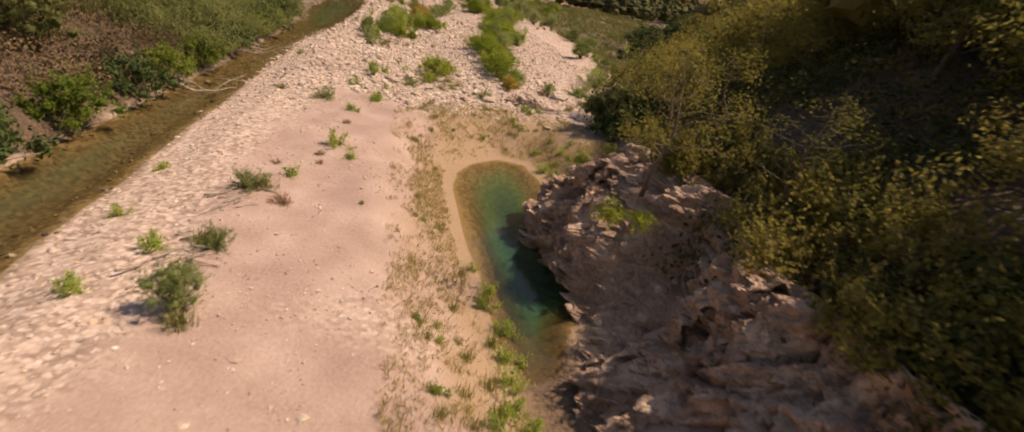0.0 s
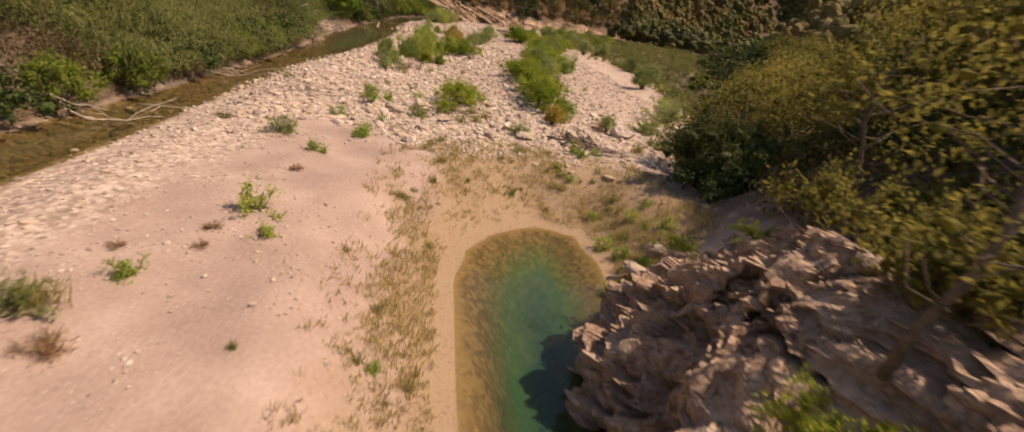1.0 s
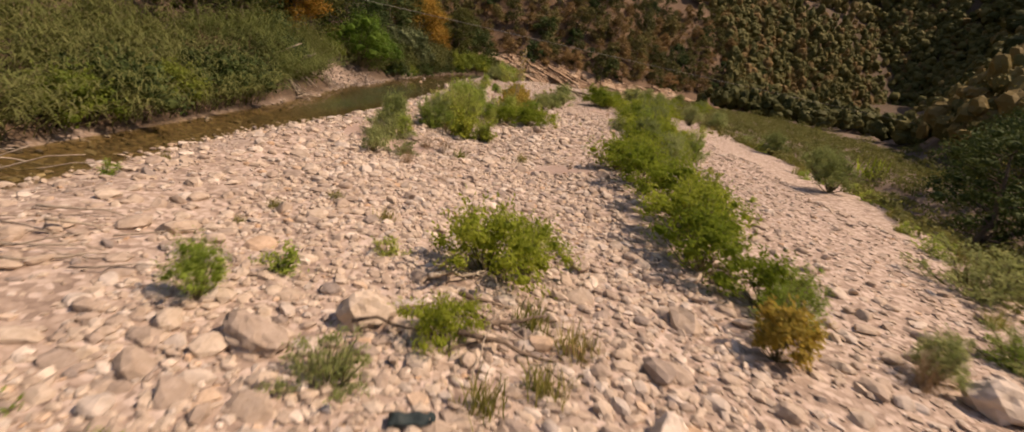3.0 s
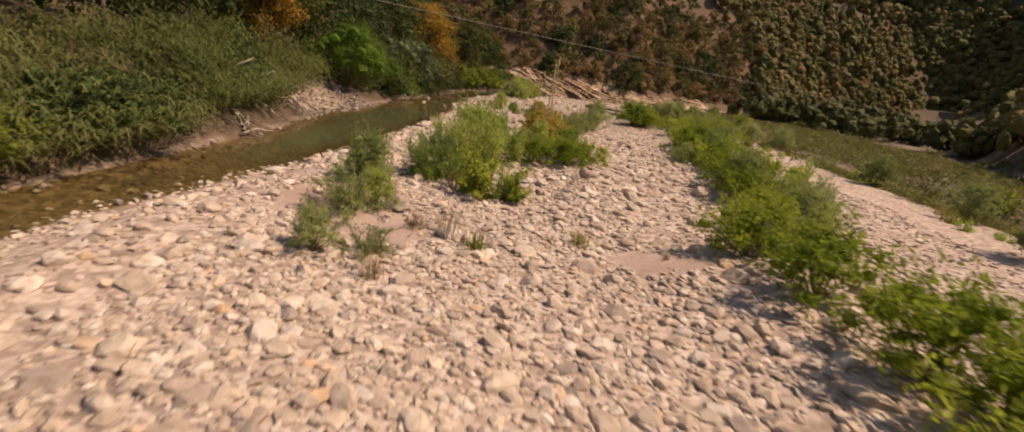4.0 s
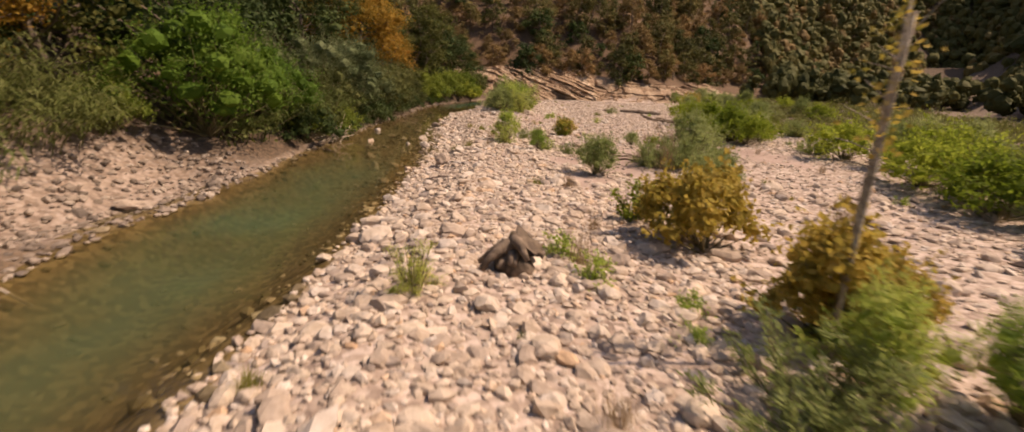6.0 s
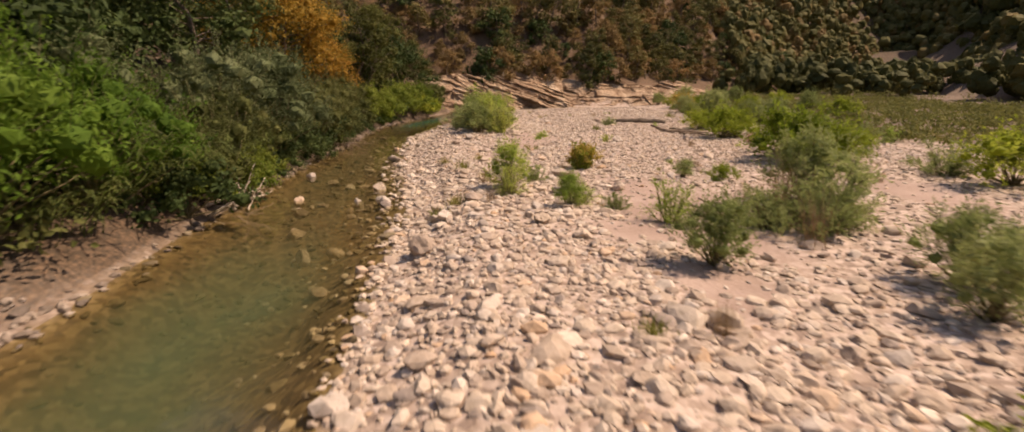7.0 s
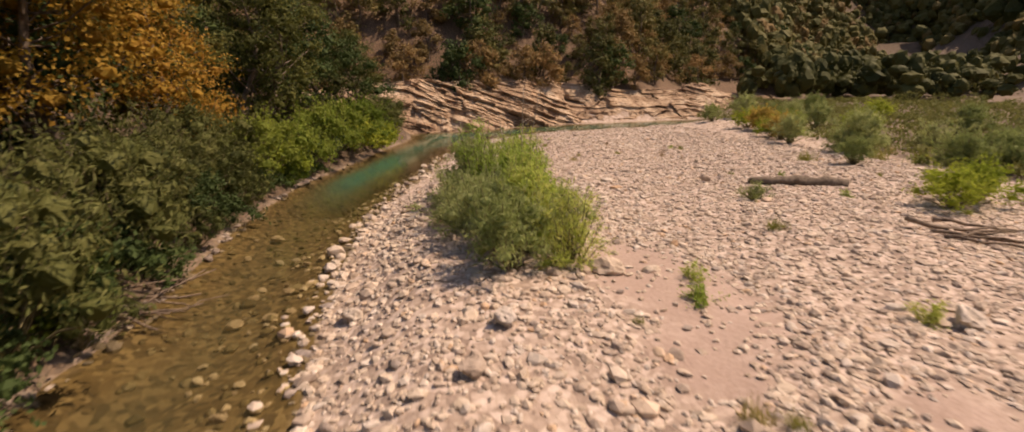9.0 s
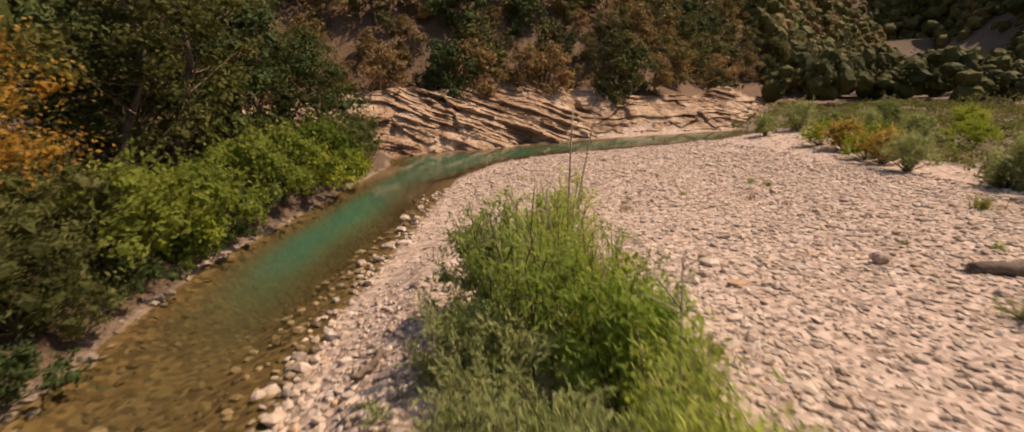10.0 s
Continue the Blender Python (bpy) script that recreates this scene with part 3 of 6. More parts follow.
# ---- plants ----
def shrub(name, label, category, kind, height, spread, stems, per_stem, leaf, mat, seed, stem_mat=None, droop=0.35, twigs=3, lean=1.0):
    """A shrub of many stems from one root; leaf is (length, width)."""
    r = np.random.default_rng(seed)
    top = tagged(new(name), label, category)
    wood, leaves = Tubes(), Leaves()
    for s in range(stems):
        az = r.uniform(0, 2 * np.pi)
        out = (r.uniform(0.7, 1.2) if s % 3 == 0 else r.uniform(0.05, 0.9)) * spread * lean
        foot = np.array([np.cos(az), np.sin(az), 0]) * r.uniform(0, 0.35) * spread + [0, 0, -0.06]
        low = s % 3 == 0                     # every third stem stays low and spreads
        h = height * (r.uniform(0.25, 0.55) if low else r.uniform(0.6, 1.0)) * (1 - 0.25 * min(1, out / (spread * lean)) ** 2)
        way = np.array([np.cos(az) * out, np.sin(az) * out, h])
        length = np.linalg.norm(way)
        line = arc(foot, way, length, droop * 0.3, 5, r, 0.1)
        wood.add(line, 0.008 + 0.006 * height, 0.003, 3, cap=False)
        for k in range(twigs + 1):
            if k == 0:
                tw = line
            else:
                i = r.integers(1, 4)
                tway = unit(line[i + 1] - line[i]) + r.normal(size=3) * 0.45 + [0, 0, 0.25]
                tw = arc(line[i], tway, length * r.uniform(0.2, 0.38), droop, 4, r, 0.1)
                wood.add(tw, 0.005, 0.002, 3, cap=False)
            m = max(3, per_stem // (twigs + 1))
            t = r.uniform(0.06, 1.0, m) * (len(tw) - 1)
            i = np.minimum(t.astype(int), len(tw) - 2)
            at = tw[i] + (tw[i + 1] - tw[i]) * (t - i)[:, None]
            along = unit(tw[i + 1] - tw[i])
            face = unit(at * [1, 1, 0.3]) * 0.6 + [0, 0, 0.7]
            if kind == "pinnate":      # leaves in feathered sprays
                rachis = unit(along * 0.5 + r.normal(size=(m, 3)) * 0.7 + [0, 0, 0.1])
                ln = leaf[0] * 4.5
                for q in np.linspace(0.15, 1, 5):
                    side = unit(np.cross(rachis, [0, 0, 1.0]) + 1e-6)
                    base = at + rachis * ln * q - np.array([0, 0, 1.0]) * ln * 0.25 * q ** 2
                    for sg in (-1, 1):
                        leaves.add(base, side * sg + rachis * 0.5 + r.normal(size=(m, 3)) * 0.2, leaf[0] * r.uniform(0.7, 1.1, m), leaf[1], r, face)
            elif kind == "willow":
                leaves.add(at + r.normal(size=(m, 3)) * 0.035, along * 0.8 + r.normal(size=(m, 3)) * 0.5, leaf[0] * r.uniform(0.6, 1.3, m), leaf[1], r, face)
            else:
                leaves.add(at + r.normal(size=(m, 3)) * leaf[0] * 0.6, r.normal(size=(m, 3)) + [0, 0, 0.15], leaf[0] * r.uniform(0.6, 1.3, m), leaf[1] * r.uniform(0.7, 1.2, m), r, face)
    tagged(part("branchwork", wood.mesh("branchwork", stem_mat or M_STEM), top), kind="stuff")
    tagged(part("foliage", leaves.mesh("foliage", mat), top), kind="stuff")
    return top


def bush(name, label, category, height, spread, clumps, per_clump, leaf, mat, seed, stem_mat=None, ragged=0.25, low=0.12, core=0.5):
    """A dense rounded bush: stems that fan out from the root, each ending in a tuft of leaves."""
    r = np.random.default_rng(seed)
    top = tagged(new(name), label, category)
    wood, leaves = Tubes(), Leaves()
    for c in range(clumps):
        u = (c + 0.5) / clumps
        polar = math.acos(1 - u * (1 - low))                # evenly over the dome
        az = c * 2.39996 + r.normal() * 0.25
        far = 1 - abs(r.normal()) * ragged - (0.35 if c % 4 == 0 else 0)
        end = np.array([math.sin(polar) * math.cos(az) * spread, math.sin(polar) * math.sin(az) * spread, height * (0.16 + 0.72 * math.cos(polar))]) * [far, far, 0.75 + 0.25 * far]
        size = np.array([1, 1, 0.8]) * (0.26 + 0.2 * r.uniform()) * (spread + height * 0.5) * 0.62 * (7 / (clumps + 3)) ** 0.25
        leaves.clump(end, size, per_clump, leaf, r, core)
        wood.add(arc((0, 0, -0.05), end, float(np.linalg.norm(end)), 0.05, 5, r, 0.12), 0.008 + 0.008 * height, 0.004, 4, cap=False)
        for k in range(2):                                   # shoots that stand out of the outline
            tip = unit(end + r.normal(size=3) * 0.5 * spread + [0, 0, 0.5]) * size[0] * r.uniform(1.2, 1.9)
            line = np.linspace(end, end + tip, 4)
            wood.add(line, 0.005, 0.002, 3, cap=False)
            m = max(4, per_clump // 12)
            leaves.add(line[0] + (line[-1] - line[0]) * r.uniform(0.4, 1, (m, 1)) + r.normal(size=(m, 3)) * leaf[0] * 0.3, tip + r.normal(size=(m, 3)) * size[0] * 0.8, leaf[0] * r.uniform(0.6, 1.1, m), leaf[1], r)
    tagged(part("branchwork", wood.mesh("branchwork", stem_mat or M_STEM), top), kind="stuff")
    tagged(part("foliage", leaves.mesh("foliage", mat), top), kind="stuff")
    return top


def tuft(name, label, category, height, spread, blades, mat, seed, width=0.02):
    """Grass: bent blades of three pieces."""
    r = np.random.default_rng(seed)
    v = []
    for s in range(blades):
        az, out = r.uniform(0, 2 * np.pi), r.uniform(0.1, 1.0)
        foot = np.array([r.normal() * spread * 0.3, r.normal() * spread * 0.3, -0.03])
        line = arc(foot, [np.cos(az) * out * spread, np.sin(az) * out * spread, height], height * r.uniform(0.6, 1.15), 0.35 * out, 4, r, 0.08)
        side = np.array([-np.sin(az), np.cos(az), 0]) * width * 0.5
        wd = np.array([1, 0.9, 0.6, 0.05])[:, None]
        v.append(np.stack([line - side * wd, line + side * wd], 1).reshape(-1, 3))
    f = np.array([[0, 1, 3, 2], [2, 3, 5, 4], [4, 5, 7, 6]])
    faces = (f[None] + (np.arange(blades) * 8)[:, None, None]).reshape(-1, 4)
    top = tagged(new(name), label, category)
    tagged(part("foliage", mesh_of("foliage", np.concatenate(v), faces, mat), top), kind="stuff")
    return top


def tree(name, label, height, spread, clumps, per_clump, leaf, mat, seed, bare=0.25, trunk=0.16, bark=None, lean=(0, 0), reach=1.0, core=0.45):
    """A tapered trunk with limbs and an uneven crown of leaf clumps."""
    r = np.random.default_rng(seed)
    top = tagged(new(name), label, "tree")
    wood, limbs, leaves = Tubes(), Tubes(), Leaves()
    n = 7
    t = np.linspace(0, 1, n)
    spine = np.stack([lean[0] * t ** 2 * height, lean[1] * t ** 2 * height, t * height * 0.86 - 0.3], 1)
    spine[1:, :2] += np.cumsum(r.normal(size=(n - 1, 2)) * 0.03 * height, 0)
    wood.add(spine, trunk, trunk * 0.15, 7, knots=0.06, r=r)
    for c in range(clumps):
        u = bare + (1 - bare) * (c + r.uniform(0, 1)) / clumps
        at = np.array([np.interp(u, t, spine[:, k]) for k in range(3)])
        az = r.uniform(0, 2 * np.pi)
        w = spread * (0.35 + 0.75 * np.sin(np.pi * np.clip((u - bare) / (1 - bare) * 0.8 + 0.2, 0, 1))) * r.uniform(0.35, 1.0) * reach
        end = at + np.array([np.cos(az) * w, np.sin(az) * w, r.uniform(-0.05, 0.22) * height * (1.15 - u)])
        line = np.linspace(at - [0, 0, 0.1 * height * (1 - u)], end, 4) + np.vstack([np.zeros(3), r.normal(size=(2, 3)) * 0.05 * spread, np.zeros(3)])
        limbs.add(line, trunk * 0.34 * (1.15 - u), 0.01, 3, cap=False)
        size = np.array([1, 1, 0.65]) * spread * r.uniform(0.24, 0.42) * (1.7 - 0.7 * reach)
        leaves.clump(end, size, per_clump, leaf, r, core)
    bole = part("trunk", wood.mesh("trunk", bark or M_BARK), top)
    tagged(part("branchwork", limbs.mesh("branchwork", bark or M_BARK), bole), kind="stuff")
    tagged(part("crown", leaves.mesh("crown", mat), top), kind="stuff")
    return top


def place(x, y, turn=0.0, size=1.0, dz=0.0, stretch=1.0):
    z = float(ground_z(np.array([x]), np.array([y]))[0]) + dz
    return pose(x, y, z, 0, 0, turn) @ Matrix.Diagonal((size, size, size * stretch, 1))


# ---- ground ----
def axis(parts):
    out = [np.arange(a, b, s) for a, b, s in parts]
    return np.concatenate(out)


def build_ground():
    xs = axis([(-300, -60, 20), (-60, -16, 2.0), (-16, -11, 0.5), (-11, 12, 0.28), (12, 26, 0.6), (26, 60, 2.0), (60, 421, 20)])
    ys = axis([(-60, -10, 5), (-10, 3, 0.8), (3, 26, 0.24), (26, 97, 0.32), (97, 112, 0.4), (112, 124, 0.6), (124, 150, 1.5), (150, 330, 10), (330, 601, 45)])
    x, y = np.meshgrid(xs, ys, indexing="ij")
    z = ground_z(x, y)
    me = mesh_of("ground", np.stack([x, y, z], -1).reshape(-1, 3), grid_faces(len(xs), len(ys)), M_GROUND, True)
    x, y, z = x.ravel(), y.ravel(), z.ravel()
    dr, dp = poly_dist(x, y, RIVER), poly_dist(x, y, POOL)
    w = fbm(x * 0.6, y * 0.6, seed=41, octaves=3)
    left = (x < mid_river(y)) & (dr > 0)
    shelf = smooth(1.4 - np.abs(y - 59.3) / 3.8) * smooth((3.6 - dr) / 1.0)
    soil_shade = np.maximum.reduce([left * smooth((dr + 0.15 + 0.2 * w) / 0.4) * (1 - 0.6 * shelf), smooth((-poly_dist(x, y, FAR_HILL) - 1) / 2),
                              smooth((-poly_dist(x, y, RIGHT_HILL) + 0.5 + w) / 1.5)])
    # gully floor: dark earth, its colour also standing in for the slot's deep shadow
    soil_shade = np.maximum(soil_shade, 0.9 * smooth((1.1 - np.hypot(np.maximum(np.abs(y - 7.5) - 3.0, 0), x - 3.75) + 0.3 * w) / 0.5))
    side = np.interp(y, [p[1] for p in BAR_EDGE], [p[0] for p in BAR_EDGE])
    soil_shade = np.maximum(soil_shade, 0.75 * smooth((x - side + 1.2 * w) / 1.5) * (y > 24))
    float_attr(me, "m_sand", sand_mask(x, y))
    float_attr(me, "m_soil_shade", soil_shade)
    float_attr(me, "m_slope", smooth((-poly_dist(x, y, FAR_HILL) - 0.5) / 1.5) * smooth((75 - np.abs(x)) / 15))
    float_attr(me, "m_bed", np.maximum(smooth((0.25 - dr + 0.15 * w) / 0.4), smooth((0.05 - dp) / 0.3)))
    float_attr(me, "m_mud", 0.92 * np.maximum(smooth((2.4 - dp + 1.0 * w) / 1.4), smooth((1.1 - np.hypot((x - 4.8) / 4.2, (y - 21.5) / 3.8) + 0.35 * w) / 0.3)) * smooth((x - 0.4 + 0.6 * w) / 1.2))
    return tagged(new("ground", me), "pale gravel bar with sand flats, banks and wooded slopes", "ground", kind="structure")


GROUND = build_ground()


def build_water(name, label, poly, level, mat, step, reach, cloud):
    px, py = [p[0] for p in poly], [p[1] for p in poly]
    xs, ys = np.arange(min(px) - reach, max(px) + reach, step), np.arange(max(min(py), -44) - reach, max(py) + reach, step)
    x, y = np.meshgrid(xs, ys, indexing="ij")
    keep = (poly_dist(x, y, poly) < reach).ravel()
    f = grid_faces(len(xs), len(ys))
    f = f[keep[f].all(1)]
    used, inv = np.unique(f, return_inverse=True)
    x, y = x.ravel()[used], y.ravel()[used]
    depth = np.maximum(level - ground_z(x, y), 0)
    me = mesh_of(name, np.stack([x, y, np.full_like(x, level)], 1), inv.reshape(-1, 4), mat, True)
    float_attr(me, "murk", 0.96 * (1 - np.exp(-depth * cloud)))
    return tagged(new(name, me), label, "water", kind="structure")


build_water("water", "clear shallow green-brown stream running over pebbles", RIVER, WATER, M_RIVER, 0.4, 0.7, 1.2)
build_water("water", "still dark teal pool below a rock", POOL, POOL_WATER, M_POOL, 0.3, 0.8, 1.3)


# ---- rock faces ----
def facets(a, b, size_a, size_b, seed, tilt=0.75):
    """Heights of broken blocks: each block a tilted plane of its own, by the nearest of scattered centres."""
    rr = np.random.default_rng(seed)
    n = int((a.max() - a.min()) * (b.max() - b.min()) / (size_a * size_b)) + 4
    ca, cb = rr.uniform(a.min(), a.max(), n), rr.uniform(b.min(), b.max(), n)
    h, ga, gb = rr.uniform(-0.5, 0.8, n), rr.normal(size=n) * 0.3, rr.normal(size=n) * 0.4 + tilt
    pick, best = np.zeros(a.shape, int), np.full(a.shape, 1e9)
    for k in range(n):
        d = ((a - ca[k]) / size_a) ** 2 + ((b - cb[k]) / size_b) ** 2
        near = d < best
        best[near], pick[near] = d[near], k
    return h[pick] + np.clip(ga[pick] * (a - ca[pick]) / size_a + gb[pick] * (b - cb[pick]) / size_b, -1, 1)


def beds(a, b, thick, length, seed):
    """Bedded rock: each bed juts out at its foot and draws back to its top, broken along its length."""
    rr = np.random.default_rng(seed)
    edges = np.concatenate([[a.min() - 1], a.min() + np.cumsum(thick * np.exp(rr.normal(size=int((a.max() - a.min()) / thick * 2) + 4) * 0.55))])
    k = np.clip(np.searchsorted(edges, a) - 1, 0, len(edges) - 2)
    frac = np.clip((a - edges[k]) / (edges[k + 1] - edges[k]), 0, 1)
    piece = np.floor(b / (length * (0.6 + 0.8 * hash01(k, 0, 0, seed))) + 7.3 * hash01(k, 1, 0, seed))
    jut = hash01(k, piece.astype(int), 2, seed)
    deep = np.clip((edges[k + 1] - edges[k]) / thick, 0.5, 2.0)
    return (0.25 + 0.75 * jut) * deep * (1 - 0.85 * frac) + 0.5 * hash01(k, 5, 3, seed)


def rock_face(name, label, line, profile, relief, mat, step, lift, seed, nv):
    """A rock face along a line in plan; profile(t, v) gives (setback, height) with v from 0 to 1 up the face."""
    line = np.asarray(line, float)
    seg = np.concatenate([[0], np.cumsum(np.linalg.norm(np.diff(line, axis=0), axis=1))])
    s = np.arange(0, seg[-1], step)
    px, py = np.interp(s, seg, line[:, 0]), np.interp(s, seg, line[:, 1])
    for k in range(2):
        px[1:-1] = (px[:-2] + px[1:-1] * 2 + px[2:]) / 4
        py[1:-1] = (py[:-2] + py[1:-1] * 2 + py[2:]) / 4
    tx, ty = np.gradient(px), np.gradient(py)
    ln = np.hypot(tx, ty)
    nx, ny = -ty / ln, tx / ln           # into the hill, on the line's left
    v = np.linspace(0, 1, nv)
    S, V = np.meshgrid(s, v, indexing="ij")
    back, h = profile(S / seg[-1], V, S, np.broadcast_to(py[:, None], S.shape))
    X = px[:, None] + nx[:, None] * back
    Y = py[:, None] + ny[:, None] * back
    Z = h
    push = relief(S, Z, V, seed)
    fade = smooth(V / 0.06) * smooth((1 - V) / 0.08)
    push = push * (0.3 + 0.7 * fade)
    X, Y = X - nx[:, None] * push, Y - ny[:, None] * push
    Z = Z + push * lift
    sunk = smooth((V - 0.88) / 0.12)
    Z = Z * (1 - sunk) + sunk * np.minimum(Z, ground_z(X, Y) - 0.5)
    me = mesh_of(name, np.stack([X, Y, Z], -1).reshape(-1, 3), grid_faces(len(s), nv), mat, False)
    return tagged(new(name, me), label, "rock", kind="structure")


def far_profile(t, v, s, y):
    h = 3.1 + 0.9 * vnoise(s * 0.12, 0, seed=61) + 0.4 * vnoise(s * 0.5, 0, seed=62) - 0.9 * smooth((t - 0.3) / 0.25) - 0.9 * smooth((t - 0.6) / 0.3)
    return 0.35 + 4.8 * v ** 1.15, -0.9 + (h + 0.9) * v ** 0.9


def far_relief(S, Z, V, seed):
    dip = 0.42 - 0.22 * smooth((S - 16) / 14)            # the beds dip along the stream and flatten out
    warp = 0.25 * fbm(S * 0.22, Z * 0.25, seed=seed, octaves=3)
    a = Z + dip * (S - 10) + warp
    a = a - 0.9 * np.floor(vnoise(S * 0.11 + 0.3 * Z, 0, seed=seed + 3) * 2.2) * 0.35       # small faults shift the beds
    big = 0.4 * fbm(S * 0.16, Z * 0.35, seed=seed + 5, octaves=2)
    bold = 0.35 + 0.75 * smooth(0.5 + 1.1 * fbm(S * 0.3, Z * 0.5, seed=seed + 7, octaves=2))      # some stretches are smooth slabs
    blocks = 0.3 * facets(S, a, 1.1, 0.5, seed + 8, 0.3)
    return bold * (0.27 * beds(a, S, 0.34, 1.3, seed) + 0.15 * beds(a + 0.1, S, 0.13, 0.5, seed + 1)) + blocks + big + 0.13 * fbm(S * 2.2, Z * 2.6, seed=seed + 13, octaves=4)


rock_face("far_cliff", "pale tilted limestone ledges above the bend of the stream", [(-6, 103), (-2.5, 104.4), (-0.8, 106.6), (3.5, 106.7), (8, 108.2), (12, 108.9), (20, 109.2), (26, 112.5), (33, 119.5), (40, 122.5)],
          far_profile, far_relief, M_CLIFF, 0.13, 0.12, 71, 120)


def near_profile(t, v, s, y):
    lip = smooth((y - 10.6) / 0.8)                       # high face beyond, low ledge before
    over = -1.0 * smooth(1 - np.abs(y - 11.6) / 1.8)      # the overhang above the dark hollow
    knots = [0, 0.22, 0.4, 0.55, 0.72, 1]
    back = np.interp(v, knots, [0, 0.1, 0.6, 1.2, 2.1, 3.3])
    high = np.interp(v, knots, [-1.9, -0.6, 0.4, 1.2, 1.95, 2.6])
    low = np.interp(v, knots, [-1.9, -0.95, -0.6, 0.0, 1.3, 3.0])
    end = smooth((y - 14.6) / 3)
    high = high * (1 - end) + end * np.interp(v, knots, [-1.8, -0.9, -0.5, -0.1, 0.5, 1.6])
    lowback = np.interp(v, knots, [0, 0.1, 0.9, 1.7, 2.4, 3.4])
    return lowback * (1 - lip) + back * lip + over * smooth((v - 0.12) / 0.1) * smooth((0.6 - v) / 0.2), low * (1 - lip) + high * lip


def near_relief(S, Z, V, seed):
    wa, wb = 0.3 * fbm(S * 0.9, Z * 0.9, seed=seed, octaves=3), 0.3 * fbm(S * 0.9, Z * 0.9, seed=seed + 4, octaves=3)
    a, b = S * 0.86 + Z * 0.5 + wa, Z * 0.86 - S * 0.5 + wb
    push = 0.3 * facets(a, b, 1.3, 0.7, seed, 0.2) + 0.3 * facets(a, b, 0.5, 0.3, seed + 2, 0.35) + 0.16 * facets(a, b, 0.22, 0.14, seed + 4, 0.4)
    return 0.85 * push + 0.3 * fbm(S * 0.5, Z * 0.6, seed=seed + 9, octaves=3) + 0.04 * fbm(S * 4, Z * 4, seed=seed + 13, octaves=2)


rock_face("near_rock", "brown fractured rock outcrop overhanging a dark pool", [(10.2, 22.6), (8.8, 20.8), (7.6, 19.4), (6.5, 18.2), (5.6, 17.2), (4.8, 15.8), (4.4, 14.3), (4.5, 13), (5.2, 11.6), (5.1, 10.4), (4.1, 8.8), (3.9, 7), (4.4, 4), (5.5, 0)],
          near_profile, near_relief, M_ROCK, 0.06, 0.3, 95, 130)


# ---- stones ----
ICO1, ICO2 = ico(1), ico(2)
BLOCK = (unit(np.array([[a, b, c] for a in (-1, 1) for b in (-1, 1) for c in (-1, 1)], float)) * 1.1,
         np.array([[0, 1, 3], [0, 3, 2], [4, 6, 7], [4, 7, 5], [0, 4, 5], [0, 5, 1], [2, 3, 7], [2, 7, 6], [0, 2, 6], [0, 6, 4], [1, 5, 7], [1, 7, 3]]))


def stone_shape(base, r, cut=8):
    """A worn stone: a ball cut by some planes and roughened."""
    v = base[0].copy()
    for k in range(cut):
        n = unit(r.normal(size=3))
        d = r.uniform(0.5, 0.85)
        over = np.maximum(v @ n - d, 0)
        v -= over[:, None] * n * 0.9
    return v * (1 + 0.06 * r.normal(size=(len(v), 1)))


def scatter_stones(name, label, xs, ys, radius, base, mat, seed, sink=0.25, kinds=14):
    """Many stones in one mesh, lying on the ground."""
    r = np.random.default_rng(seed)
    shapes = [stone_shape(base, r) for k in range(kinds)]
    pick = r.integers(0, kinds, len(xs))
    stack = np.array(shapes)[pick]
    sc = np.stack([r.uniform(0.85, 1.4, len(xs)), r.uniform(0.7, 1.05, len(xs)), r.uniform(0.4, 0.75, len(xs))], 1) * radius[:, None]
    a, tx = r.uniform(0, 2 * np.pi, len(xs)), r.normal(size=len(xs)) * 0.28
    p = stack * sc[:, None]
    y1, z1 = p[..., 1] * np.cos(tx)[:, None] - p[..., 2] * np.sin(tx)[:, None], p[..., 1] * np.sin(tx)[:, None] + p[..., 2] * np.cos(tx)[:, None]
    x2, y2 = p[..., 0] * np.cos(a)[:, None] - y1 * np.sin(a)[:, None], p[..., 0] * np.sin(a)[:, None] + y1 * np.cos(a)[:, None]
    z0 = ground_z(xs, ys) + sc[:, 2] * (1 - 2 * sink)
    v = np.stack([x2 + xs[:, None], y2 + ys[:, None], z1 + z0[:, None]], -1)
    f = base[1][None] + (np.arange(len(xs)) * len(base[0]))[:, None, None]
    me = mesh_of(name, v.reshape(-1, 3), f.reshape(-1, 3), mat, False)
    return me


def gravel_density(x, y):
    d = 1 - np.where(y > 60, 0.88, 0.96) * sand_mask(x, y)
    dr = poly_dist(x, y, RIVER)
    d = d * (dr > 0.0) * (x > mid_river(y)) * np.where(y < 22, 0.55, 1.0)
    d = d * smooth((poly_dist(x, y, POOL) - 2.2) / 1.5)
    edge = np.interp(y, [p[1] for p in BAR_EDGE], [p[0] for p in BAR_EDGE])
    d = d * np.where(y > 22, smooth((edge + 3.5 - x) / 3), smooth((4 - x) / 1))
    d = d * (poly_dist(x, y, FAR_HILL) > 1.0)
    return d


r = np.random.default_rng(11)


def candidates(n, x0, x1, y0, y1):
    x, y = r.uniform(x0, x1, n), r.uniform(y0, y1, n)
    keep = r.uniform(0, 1, n) < gravel_density(x, y)
    return x[keep], y[keep]


